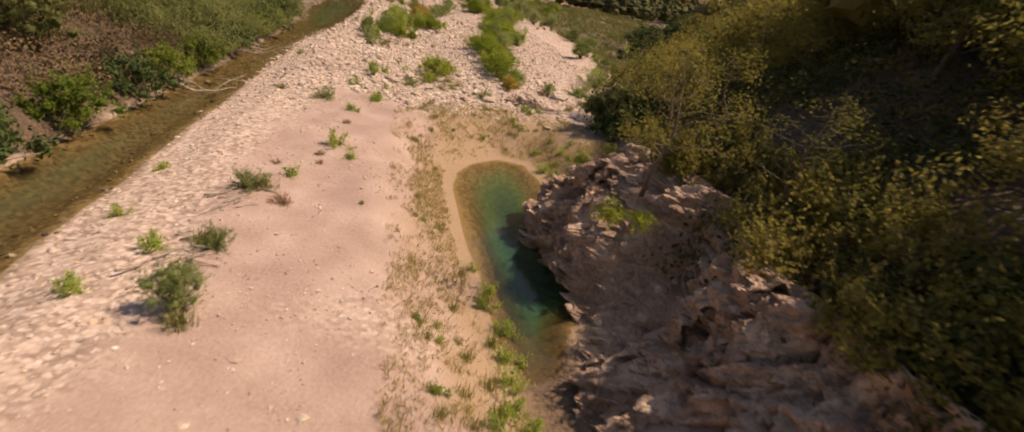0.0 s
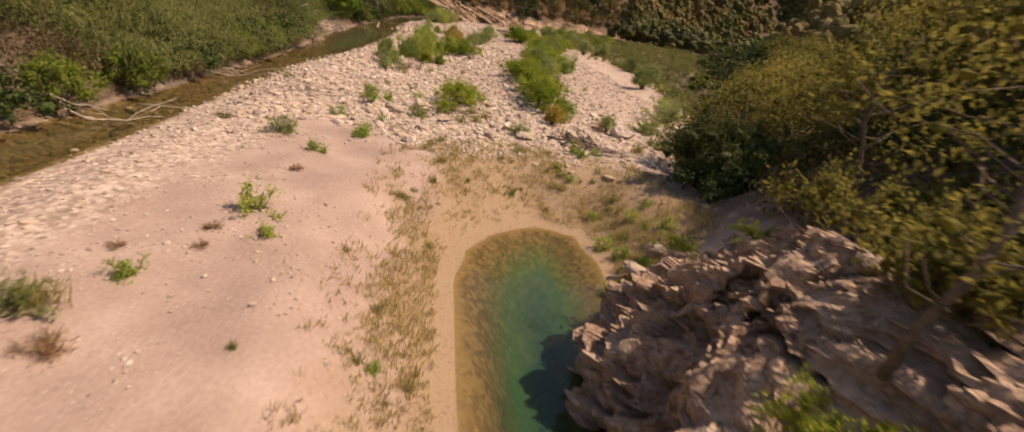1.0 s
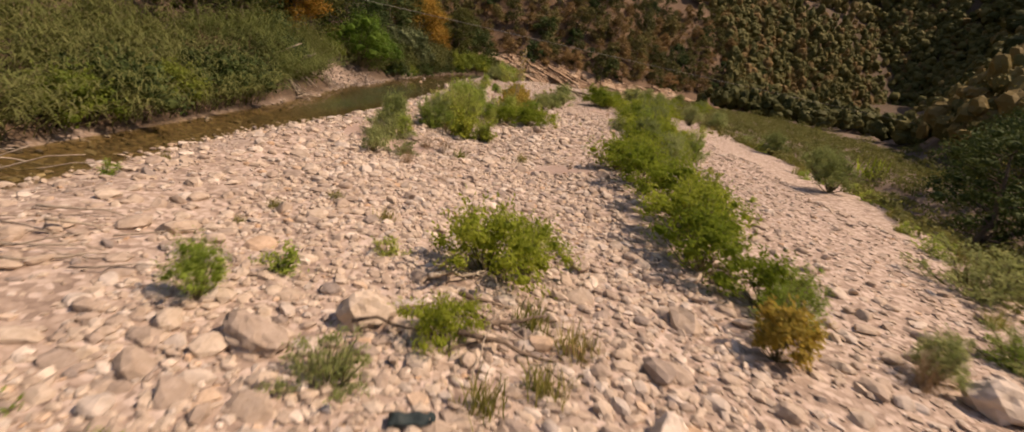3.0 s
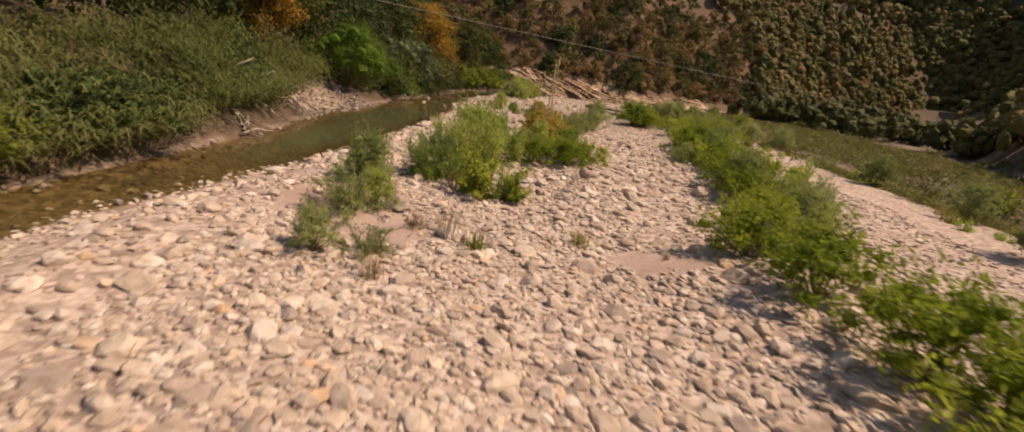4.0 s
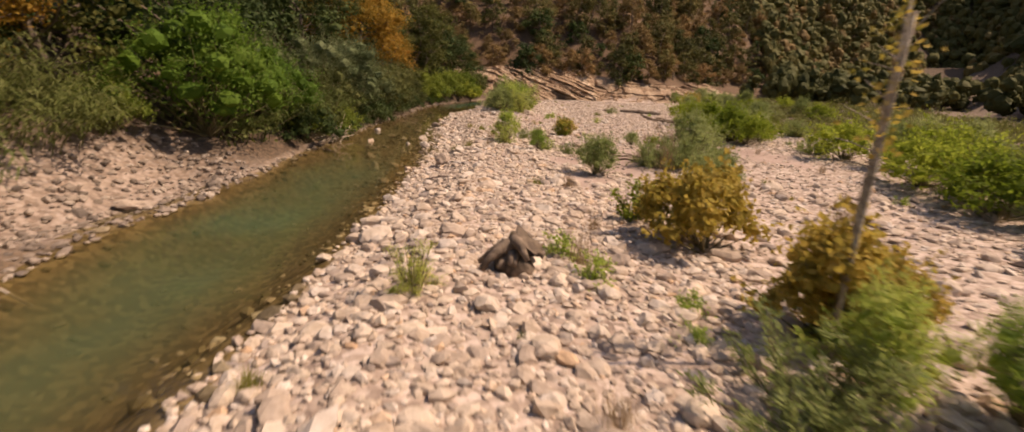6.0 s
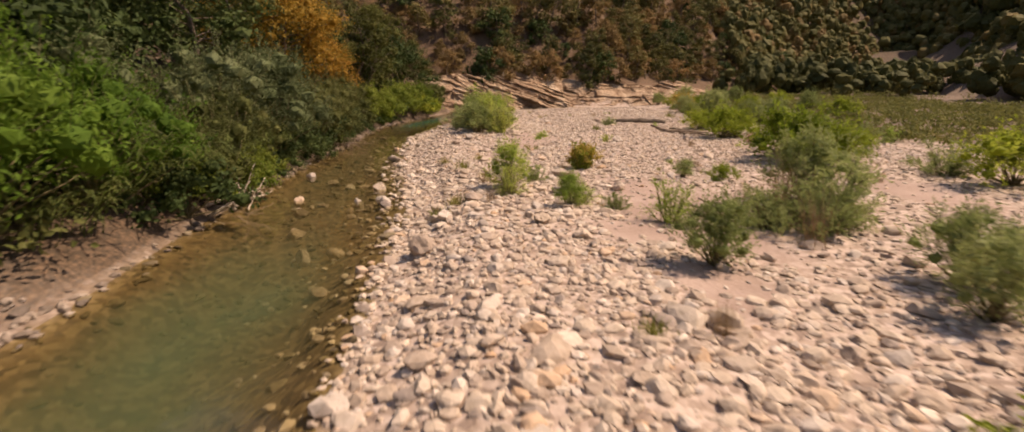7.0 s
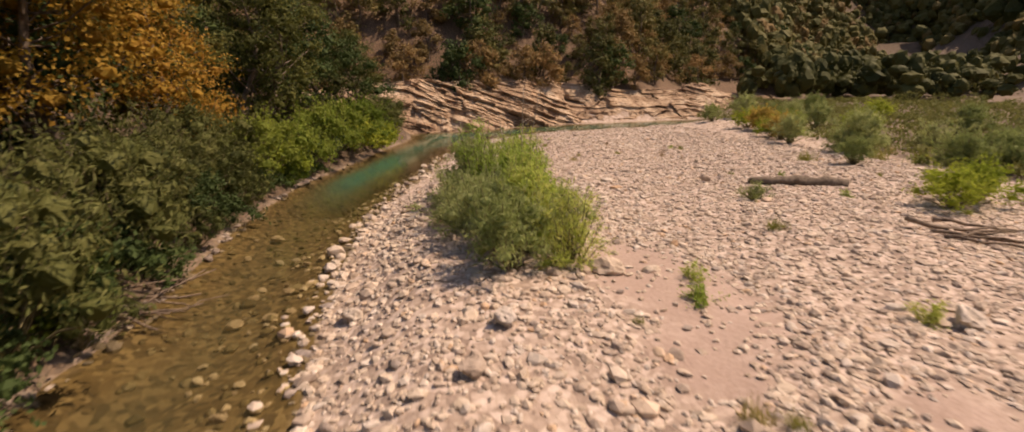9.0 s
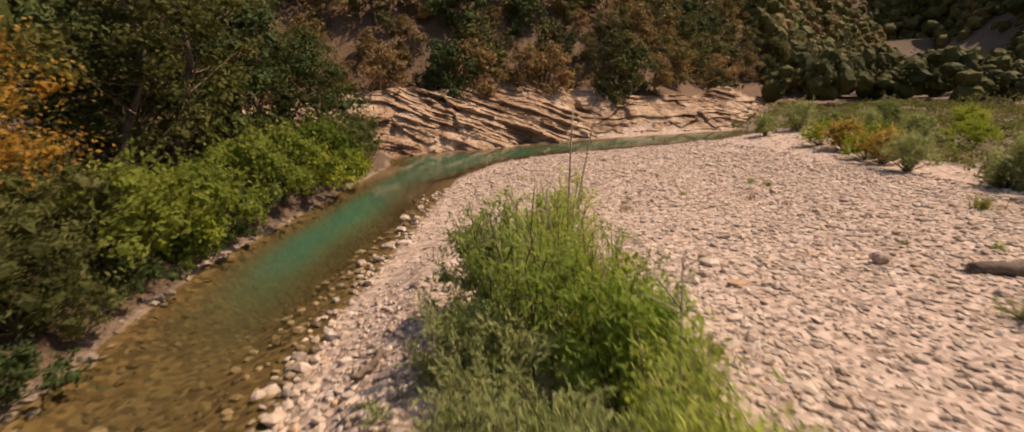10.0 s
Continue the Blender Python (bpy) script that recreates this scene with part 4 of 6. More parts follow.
def corridor(x, y):
    return (np.abs(x - np.interp(y, [25, 30, 50, 60, 80], [2.4, 2.2, -0.8, -1.3, -0.4])) < 4.0) & (y > 24) & (y < 88)


x, y = candidates(44000, -8, 14, 3, 98)
k = ~corridor(x, y)
x, y = x[k], y[k]
part_me = scatter_stones("small_cobbles", "", x, y, 0.05 * np.exp(r.normal(size=len(x)) * 0.35) * np.where(y < 22, 0.8, np.where(y > 70, 0.85, 1.0)), BLOCK, M_COBBLE, 1, 0.46)
tagged(new("small_cobbles", part_me), "pale beige pebbles along the sides of the bar", "cobbles", kind="stuff")
x, y = candidates(80000, -6, 7, 24, 88)
k = corridor(x, y)
x, y = x[k], y[k]
part_me = scatter_stones("small_cobbles", "", x, y, 0.054 * np.exp(r.normal(size=len(x)) * 0.4) * np.where(y > 74, 0.85, 1.0), ICO1, M_COBBLE, 9, 0.42)
tagged(new("small_cobbles", part_me), "pale beige river pebbles covering the gravel bar", "cobbles", kind="stuff")
x, y = candidates(12500, -8, 14, 3, 100)
radius = 0.095 * np.exp(r.normal(size=len(x)) * 0.32) * np.where(y < 22, 0.75, np.where(y > 72, 0.72, 1.0))
near = (np.abs(x - np.interp(y, [30, 50, 60, 80], [2.3, -1.0, -1.5, -0.5])) < 3.6) & (y > 23) & (y < 86)
part_me = scatter_stones("outer_cobbles", "", x[~near], y[~near], radius[~near] * np.where(y[~near] > 60, 0.62, 0.9), ICO1, M_COBBLE, 8, 0.45)
tagged(new("outer_cobbles", part_me), "pale cobbles along the sides of the bar", "cobbles", kind="stuff")
part_me = scatter_stones("cobbles", "", x[near], y[near], radius[near], ICO2, M_COBBLE, 2, 0.44)
tagged(new("cobbles", part_me), "pale rounded limestone cobbles on the gravel bar", "cobbles", kind="stuff")
x, y = candidates(4200, -5, 10, 25, 62)
part_me = scatter_stones("large_cobbles", "", x[:1900], y[:1900], 0.125 * np.exp(r.normal(size=len(x[:1900])) * 0.3), ICO2, M_COBBLE, 29, 0.4)
tagged(new("large_cobbles", part_me), "larger pale limestone cobbles strewn over the bar", "cobbles", kind="stuff")
x, y = candidates(30000, 1.5, 15, 70, 104)
part_me = scatter_stones("small_cobbles", "", x, y, 0.045 * np.exp(r.normal(size=len(x)) * 0.4), ICO1, M_COBBLE, 19, 0.4)
tagged(new("small_cobbles", part_me), "pinkish pebbles covering the lower bar", "cobbles", kind="stuff")
x, y = candidates(15000, 0, 32, 60, 108)
part_me = scatter_stones("far_cobbles", "", x, y, 0.05 * np.exp(r.normal(size=len(x)) * 0.35), ICO1, M_COBBLE, 3, 0.45)
tagged(new("far_cobbles", part_me), "pale cobbles on the far gravel flat", "cobbles", kind="stuff")
# pebbles lying on the sand
x, y = r.uniform(-6, 3, 15000), r.uniform(2, 26, 15000)
k = (sand_mask(x, y) > 0.25) & (poly_dist(x, y, POOL) > 1.0) & (vnoise(x * 0.5, y * 0.5, seed=77) + 0.5 * vnoise(x * 2, y * 2, seed=78) + (12 - y) * 0.04 > r.uniform(-0.6, 0.9, len(x)))
part_me = scatter_stones("sand_pebbles", "", x[k], y[k], 0.019 * np.exp(r.normal(size=k.sum()) * 0.45), ICO1, M_COBBLE, 4, 0.3)
tagged(new("sand_pebbles", part_me), "small pale pebbles strewn over the sand flat", "pebbles", kind="stuff")
# stones under water and breaking the surface
x, y = r.uniform(-9, 0, 9000), r.uniform(8, 97, 9000)
dr = poly_dist(x, y, RIVER)
k = (dr < 0.1) & (dr > -4) & (r.uniform(0, 1, len(x)) < np.where(y > 63, 0.9, 0.4))
part_me = scatter_stones("bed_stones", "", x[k], y[k], 0.07 * np.exp(r.normal(size=k.sum()) * 0.4), ICO1, M_WETSTONE, 5, 0.4)
tagged(new("bed_stones", part_me), "brown algae-covered stones on the stream bed", "stones", kind="stuff")
x, y = r.uniform(-8, 0, 1500), r.uniform(60, 95, 1500)
dr = poly_dist(x, y, RIVER)
clump = vnoise(x * 0.5, y * 0.4, seed=55)
k = (dr < 0.0) & (x > mid_river(y) - 0.9) & (clump > -0.05) & (r.uniform(0, 1, len(x)) < np.exp(dr * 0.55) * 0.5 + 0.06)
part_me = scatter_stones("stream_stones", "", x[k], y[k], 0.085 * np.exp(r.normal(size=k.sum()) * 0.35), ICO2, M_COBBLE, 6, 0.0)
tagged(new("stream_stones", part_me), "pale stones standing out of the shallow stream", "stones", kind="stuff")
x, y = r.uniform(-7.5, 2, 30000), r.uniform(26, 98, 30000)
dr = poly_dist(x, y, RIVER)
k = (dr < 0.12) & (x > mid_river(y)) & (r.uniform(0, 1, len(x)) < 0.9 * np.exp(np.minimum(dr, 0) * np.where(y > 62, 1.9, 3.2)))
part_me = scatter_stones("margin_stones", "", x[k], y[k], 0.062 * np.exp(r.normal(size=k.sum()) * 0.4), ICO1, M_COBBLE, 16, 0.25)
tagged(new("margin_stones", part_me), "pale stones in the shallow margin of the stream", "stones", kind="stuff")
# gravel shelf and scree along the other bank
x, y = r.uniform(-12, -5, 12000), r.uniform(44, 90, 12000)
dr = poly_dist(x, y, RIVER)
k = (dr > -0.2) & (x < mid_river(y)) & (dr < np.where(np.abs(y - 59.3) < 4.2, 3.1, 0.15)) & (r.uniform(0, 1, len(x)) < np.where((y < 54) | (y > 64), 0.2, 0.9))
part_me = scatter_stones("bank_cobbles", "", x[k], y[k], 0.075 * np.exp(r.normal(size=k.sum()) * 0.35), ICO1, M_BANKSTONE, 7, 0.3)
tagged(new("bank_cobbles", part_me), "grey-brown cobbles along the reedy bank", "cobbles", kind="stuff")


BOULDER_MESHES = []
for k in range(7):
    rr = np.random.default_rng(200 + k)
    bv, bf = ico(3)
    bv = stone_shape((bv, bf), rr, 9) + 0.04 * np.stack([vnoise(bv[:, 0] * 2, bv[:, 1] * 2, bv[:, 2] * 2, 300 + k + c) for c in range(3)], 1)
    BOULDER_MESHES.append(mesh_of("boulder", bv, bf, M_STONE, False))


def boulder(x, y, length, width, high, turn, k, label="pale limestone boulder lying on the cobbles", dz=None):
    ob = tagged(new("boulder", BOULDER_MESHES[k % 7]), label, "boulder")
    z = float(ground_z(np.array([x]), np.array([y]))[0])
    ob.matrix_world = pose(x, y, z + high * 0.32 if dz is None else dz, 4, 3, turn) @ Matrix.Diagonal((length / 2, width / 2, high / 2, 1))
    return ob


for args in ((4.85, 27.0, 0.75, 0.45, 0.42, -20, 0), (3.5, 26.6, 0.42, 0.38, 0.4, 30, 1), (9.3, 30.1, 1.1, 0.8, 0.6, -15, 2), (4.3, 28.2, 0.5, 0.4, 0.38, 60, 3),
             (0.1, 28.8, 0.75, 0.5, 0.25, 10, 4), (1.0, 29.9, 0.5, 0.4, 0.3, 70, 5), (-0.85, 42.2, 0.55, 0.62, 0.42, 35, 6), (1.7, 46.2, 0.45, 0.4, 0.25, 20, 0),
             (2.4, 46.6, 0.4, 0.36, 0.25, 80, 1), (6.7, 47.4, 0.5, 0.42, 0.36, 10, 2), (0.2, 45.3, 0.5, 0.34, 0.3, 150, 3), (-2.5, 64.9, 0.44, 0.4, 0.42, 10, 4),
             (-3.6, 69.9, 0.42, 0.3, 0.3, 20, 5), (1.25, 79.7, 0.62, 0.42, 0.4, -15, 6), (-0.75, 78.2, 0.36, 0.34, 0.32, 40, 0), (-1.35, 77.2, 0.36, 0.3, 0.26, 10, 1),
             (-2.8, 79.9, 0.46, 0.3, 0.24, 120, 2), (-1.6, 84.5, 0.75, 0.2, 0.16, 35, 3), (12.0, 78.6, 0.9, 0.6, 0.3, 0, 4), (7.0, 86.2, 0.4, 0.3, 0.3, 0, 5),
             (5.0, 76.8, 0.5, 0.4, 0.35, 25, 6), (-2.2, 67.6, 0.36, 0.3, 0.3, 50, 1), (-5.4, 73.4, 0.4, 0.3, 0.3, 20, 0), (-4.8, 72.6, 0.4, 0.3, 0.24, 70, 3),
             (-5.2, 67.3, 0.4, 0.3, 0.3, 30, 2), (-4.2, 66.0, 0.35, 0.28, 0.3, 0, 5), (0.6, 67.9, 0.4, 0.34, 0.3, 100, 6), (-0.3, 65.2, 0.42, 0.34, 0.24, 33, 0),
             (-1.9, 49.0, 0.36, 0.3, 0.26, 0, 2), (-1.1, 49.4, 0.42, 0.36, 0.3, 60, 3), (4.4, 45.9, 0.5, 0.42, 0.36, 15, 1), (3.3, 47.3, 0.4, 0.5, 0.4, 40, 5), (3.0, 46.8, 0.3, 0.3, 0.3, 0, 3), (2.1, 46.0, 0.42, 0.36, 0.28, 70, 0), (3.2, 45.3, 0.34, 0.3, 0.24, 20, 2), (2.6, 44.7, 0.36, 0.3, 0.22, 0, 6), (4.0, 47.9, 0.4, 0.3, 0.26, 0, 1), (-3.8, 71.3, 0.42, 0.34, 0.4, 30, 3), (-4.8, 66.0, 0.26, 0.22, 0.5, 0, 6), (-5.7, 70.1, 0.34, 0.26, 0.5, 50, 0), (-5.5, 69.2, 0.4, 0.24, 0.3, 10, 2), (-4.2, 69.8, 0.26, 0.2, 0.5, 0, 4), (-3.5, 69.4, 0.3, 0.24, 0.4, 15, 5), (-6.1, 73.6, 0.3, 0.24, 0.5, 0, 1), (-2.1, 66.5, 0.4, 0.36, 0.3, 60, 3), (-2.5, 64.7, 0.5, 0.46, 0.5, 20, 6), (6.7, 18.9, 0.9, 0.5, 0.5, -40, 4), (7.3, 19.6, 0.7, 0.5, 0.6, 15, 5), (6.2, 18.0, 1.0, 0.5, 0.45, -50, 6), (5.9, 17.3, 0.8, 0.6, 0.7, 20, 1)):
    boulder(*args)
boulder(1.0, 29.5, 0.72, 0.55, 0.5, 20, 2, "big pale angular boulder beside weeds")
boulder(0.05, 28.8, 0.8, 0.5, 0.42, -25, 5, "big pale angular boulder beside weeds")
boulder(3.9, 32.7, 0.45, 0.36, 0.36, 40, 0, "pale block of limestone among the cobbles")
boulder(6.75, 58.6, 0.85, 0.55, 0.28, 10, 2, "flat-topped pale slab of rock beside the dry channel")
boulder(-8.6, 59.6, 0.85, 0.45, 0.3, 15, 4, "flat pinkish slab on the gravel shelf by the stream")
boulder(-3.6, 44.8, 0.36, 0.28, 0.3, 15, 1, "rusty orange stone at the water's edge")


# ---- driftwood ----
def drift(top, pts, r0, r1, mat=None, seed=0, name="branch", sides=6):
    t = Tubes()
    t.add(pts, r0, r1, sides, knots=0.08, r=np.random.default_rng(seed))
    return part(name, t.mesh(name, mat or M_DRIFT), top)


def on_ground(x, y):
    return float(ground_z(np.array([float(x)]), np.array([float(y)]))[0])


def drift_pile(x, y, length, turn, count, seed, label, name="driftwood_pile", thick=0.03, mat=None, spread=0.5, rise=0.25, fan=0.35):
    """A tangle of branches lying across one another."""
    rr = np.random.default_rng(seed)
    top = tagged(new(name), label, "driftwood")
    top.matrix_world = pose(x, y, on_ground(x, y))
    for k in range(count):
        a = radians(turn) + rr.normal() * fan
        ln = length * rr.uniform(0.35, 1.0)
        mid = np.array([rr.normal() * spread, rr.normal() * spread, 0])
        t = np.linspace(-0.5, 0.5, 6)[:, None]
        line = mid + np.array([np.cos(a), np.sin(a), 0]) * t * ln + np.array([-np.sin(a), np.cos(a), 0]) * rr.normal() * 0.25 * ln * t ** 2
        line[:, 2] = [on_ground(x + p[0], y + p[1]) - on_ground(x, y) for p in line]
        line[:, 2] += thick * 1.5 + rr.uniform(0, 1) * rise * (0.5 + t[:, 0] * rr.choice([-1, 1]))
        line += rr.normal(size=(6, 3)) * 0.02 * ln
        th = thick * rr.uniform(0.4, 1.4)
        drift(top, line, th, th * 0.35, mat, seed * 31 + k, sides=5)
    return top


drift_pile(-3.75, 13.6, 0.9, 55, 26, 1, "heap of bleached sticks washed up on the sand", thick=0.015, spread=0.35, rise=0.12)
drift_pile(-3.9, 10.6, 0.9, 20, 12, 2, "weathered branches half buried beside weeds", thick=0.03, spread=0.35, rise=0.12)
drift_pile(6.9, 27.4, 1.3, -35, 34, 3, "brown tangle of driftwood stranded on the stones", thick=0.045, spread=0.38, mat=M_LOG, fan=0.8, rise=0.35)
drift_pile(7.9, 26.5, 2.0, -38, 12, 18, "long pale branches trailing from driftwood", thick=0.028, spread=0.3, fan=0.2)
drift_pile(0.4, 26.1, 1.0, 60, 9, 4, "thin dry twigs lying on pebbles", thick=0.012, spread=0.25)
drift_pile(2.0, 31.3, 1.3, 75, 8, 5, "pale driftwood roots caught in a bush", thick=0.035, spread=0.3, rise=0.5)
drift_pile(2.2, 29.7, 1.3, 60, 22, 26, "pale dry stalks and sticks below a bush", thick=0.012, spread=0.3, rise=0.3, fan=0.5)
drift_pile(2.35, 33.6, 0.8, 80, 9, 27, "bleached forked root standing in a bush", thick=0.03, spread=0.15, rise=0.5, fan=0.8)
drift_pile(2.3, 29.8, 1.4, 10, 8, 6, "dead brown branches among weeds", thick=0.035, spread=0.35, mat=M_LOG)
drift_pile(-3.2, 30.2, 1.8, 30, 12, 7, "grey driftwood sticks on the gravel", thick=0.022, spread=0.6)
drift_pile(-7.3, 49.2, 1.4, 20, 11, 8, "grey snag of dead branches at the water's edge", thick=0.045, spread=0.22, rise=0.45, fan=1.1)
drift_pile(-8.3, 54.4, 2.0, 10, 7, 9, "grey fallen limbs below the reeds", thick=0.045, spread=0.35, rise=0.5, fan=0.9)
drift_pile(-8.8, 51.6, 2.6, 8, 4, 28, "pale fallen trunks lying in the reeds", thick=0.09, spread=0.3, rise=1.6, fan=0.4)
drift_pile(-7.2, 33.5, 3.0, 30, 9, 10, "pale dead branches overhanging the stream", thick=0.035, spread=0.6, rise=0.7)
drift_pile(-7.4, 25.0, 2.6, 40, 8, 11, "pale dead branches overhanging the stream", thick=0.035, spread=0.6, rise=0.7)
drift_pile(-7.0, 69.6, 1.8, 60, 12, 12, "grey uprooted root tangle by the stream", thick=0.035, spread=0.3, rise=1.1)
drift_pile(-6.2, 81.0, 2.0, 10, 14, 13, "brown root tangle reaching into the stream", thick=0.03, spread=0.3, rise=0.6, mat=M_LOG)
drift_pile(3.5, 65.2, 2.6, -50, 10, 14, "dark bare branches lying on the sand", thick=0.02, spread=0.4, mat=M_LOG)
drift_pile(0.2, 41.6, 1.6, 80, 12, 15, "pale dry stalks flattened on the sand", thick=0.01, spread=0.3)
drift_pile(8.0, 43.5, 2.4, -60, 9, 16, "dark driftwood branch along the channel", thick=0.04, spread=0.4, mat=M_LOG)
drift_pile(9.5, 79.5, 2.6, -20, 9, 17, "brown driftwood beside the far bushes", thick=0.04, spread=0.5, mat=M_LOG)


def fallen_log(x, y, length, thick, turn, seed, label):
    rr = np.random.default_rng(seed)
    top = tagged(new("fallen_log"), label, "log")
    top.matrix_world = pose(x, y, on_ground(x, y) + thick * 0.45, 0, 2, turn)
    t = np.linspace(-0.5, 0.5, 14)[:, None]
    line = np.hstack([t * length, 0.08 * np.sin(t * 5), 0.03 * np.cos(t * 7)])
    line[:, 1:] += rr.normal(size=(14, 2)) * thick * 0.12
    t = Tubes()
    t.add(line, thick * 0.65, thick * 1.1, 10, knots=0.16, r=rr)
    body = part("trunk", t.mesh("trunk", M_BARK if thick > 0.1 else M_LOG), top)
    for k in range(7):
        p = line[rr.integers(1, 13)]
        drift(body, arc(p, [rr.normal(), rr.normal(), 0.35], 0.12 + 0.25 * rr.uniform(), 0.3, 5, rr), thick * 0.25, 0.015, M_LOG, seed + k + 1, "limb_stub", 5)
    return top


fallen_log(9.0, 84.8, 2.6, 0.17, -24, 5, "grey weathered fallen trunk lying on the gravel")
fallen_log(-1.55, 85.4, 0.9, 0.06, 40, 6, "short bleached log on the cobbles")


def stump(x, y):
    """A dark uprooted stump with stubby roots."""
    rr = np.random.default_rng(4)
    top = tagged(new("tree_stump"), "dark rotten uprooted stump on the gravel", "stump")
    top.matrix_world = pose(x, y, on_ground(x, y)) @ Matrix.Scale(1.25, 4)
    body = drift(top, [(0, 0, -0.05), (0.04, 0.0, 0.12), (0.12, 0.03, 0.26), (0.2, 0.05, 0.34)], 0.24, 0.19, M_LOG, 1, "bole", 9)
    for k in range(14):
        a = k / 14 * 2 * np.pi + rr.normal() * 0.2
        drift(body, arc((0, 0, rr.uniform(0.1, 0.35)), (np.cos(a), np.sin(a), rr.uniform(-0.1, 0.5)), rr.uniform(0.26, 0.42), 0.5, 5, rr), 0.085, 0.03, M_LOG, k + 20, "root", 6)


stump(-0.87, 55.0)


def dead_pole(x, y, h, lean_x, seed, thick=0.032):
    rr = np.random.default_rng(seed)
    top = tagged(new("dead_sapling"), "bare grey-brown dead sapling standing in a bush", "sapling")
    top.matrix_world = pose(x, y, on_ground(x, y))
    t = np.linspace(0, 1, 6)[:, None]
    stem = drift(top, np.hstack([t * lean_x, 0.02 * np.sin(t * 4), t * h - 0.05]), thick, thick * 0.65, M_DRIFT, seed, "stem", 6)
    for k in range(5):
        z = h * rr.uniform(0.55, 0.95)
        drift(stem, arc((lean_x * z / h, 0, z), (rr.normal(), rr.normal(), 0.8), 0.4, 0.1, 4, rr), 0.008, 0.003, M_DRIFT, seed + k, "twig", 4)
    if thick > 0.02:
        spray = Leaves()
        at = np.stack([lean_x * np.linspace(0.6, 1, 70), np.zeros(70), h * np.linspace(0.6, 1, 70)], 1) + rr.normal(size=(70, 3)) * [0.13, 0.13, 0.05]
        spray.add(at, rr.normal(size=(70, 3)), 0.075, 0.055, rr)
        tagged(part("leaf_spray", spray.mesh("leaf_spray", M_YELLOW), stem, "few yellow leaves"), kind="stuff")


dead_pole(2.1, 52.6, 3.3, 0.08, 3, 0.03)
dead_pole(2.22, 52.8, 3.5, 0.06, 8, 0.026)
dead_pole(1.75, 87.6, 2.7, 0.1, 11, 0.019)
dead_pole(0.9, 82.4, 2.0, -0.1, 14, 0.012)
dead_pole(2.0, 88.2, 2.6, 0.5, 17, 0.016)
dead_pole(1.2, 86.0, 1.9, -0.4, 23, 0.014)
dead_pole(-0.75, 68.2, 0.9, 0.35, 19, 0.014)

# dark plastic sheet caught on the stones
rr = np.random.default_rng(3)
gx, gy = np.meshgrid(np.linspace(-0.2, 0.2, 12), np.linspace(-0.08, 0.08, 7), indexing="ij")
gz = 0.02 + 0.05 * fbm(gx * 9, gy * 9, seed=5, octaves=3)
sheet = tagged(new("plastic_sheet", mesh_of("plastic_sheet", np.stack([gx, gy, gz], -1).reshape(-1, 3), grid_faces(12, 7), M_PLASTIC, True)), "crumpled dark plastic sheet on the cobbles", "litter")
sheet.matrix_world = pose(1.88, 27.85, on_ground(1.88, 27.85) + 0.07, 0, 0, 8)
solid = sheet.modifiers.new("thickness", "SOLIDIFY")
solid.thickness = 0.012

# overhead wire across the valley
wire = Tubes()
t = np.linspace(0, 1, 60)[:, None]
wire.add(np.hstack([-24.3 + 92 * t, 29.2 + 77.0 * t, 4.45 - 0.9 * t - 0.25 * np.sin(np.pi * t)]), 0.009, 0.009, 5)
tagged(new("overhead_wire", wire.mesh("overhead_wire", M_WIRE)), "thin grey wire strung across the valley", "wire")


# ---- shrubs on the bar ----
WILLOW = [shrub("willow_shrub", "feathery green willow shrub growing on the gravel", "shrub", "willow", 1.7, 0.6, 26, 120, (0.095, 0.017), M_WILLOW, 20 + k, twigs=4) for k in range(2)]
WILLOW.append(bush("willow_shrub", "bushy green willow shrub growing on the gravel", "shrub", 1.5, 0.62, 30, 110, (0.1, 0.018), M_WILLOW, 22, ragged=0.5, core=0.42))
GREYW = [shrub("willow_shrub", "dense grey-green willow shrub on the gravel", "shrub", "willow", 1.1, 0.68, 30, 100, (0.085, 0.02), M_GREY, 30),
         bush("willow_shrub", "round grey-green willow shrub on the gravel", "shrub", 1.15, 0.66, 26, 110, (0.09, 0.02), M_GREY, 31, ragged=0.4, core=0.42)]
LEAFY = [bush("locust_shrub", "bright green shrub with feathered leaves", "shrub", 1.25, 0.95, 24, 84, (0.1, 0.04), M_GREEN, 40 + k, ragged=0.4, core=0.4) for k in range(3)]
GOLD = [bush("plane_sapling", "yellowing plane sapling with brown-edged leaves", "sapling", 1.5, 0.85, 24, 70, (0.11, 0.085), M_YELLOW, 50 + k, ragged=0.3) for k in range(2)]
LIME = [shrub("poplar_sapling", "yellow-green poplar sapling on the stones", "sapling", "broad", 1.1, 0.4, 14, 90, (0.07, 0.055), M_LIME, 60 + k) for k in range(2)]
WEED = [shrub("green_weed", "small leafy green weed on the sand", "weed", "broad", 0.5, 0.4, 12, 40, (0.08, 0.035), M_WILLOW, 70 + k, twigs=1) for k in range(3)]
GRASS = [tuft("grass_tuft", "tuft of yellow-green grass among the stones", "grass", 0.42, 0.3, 90, M_GRASS, 80 + k, 0.014) for k in range(3)]
STALK = [tuft("dry_straw", "clump of dry straw-coloured stalks", "grass", 0.75, 0.3, 90, M_DRY, 90 + k, 0.007) for k in range(2)]
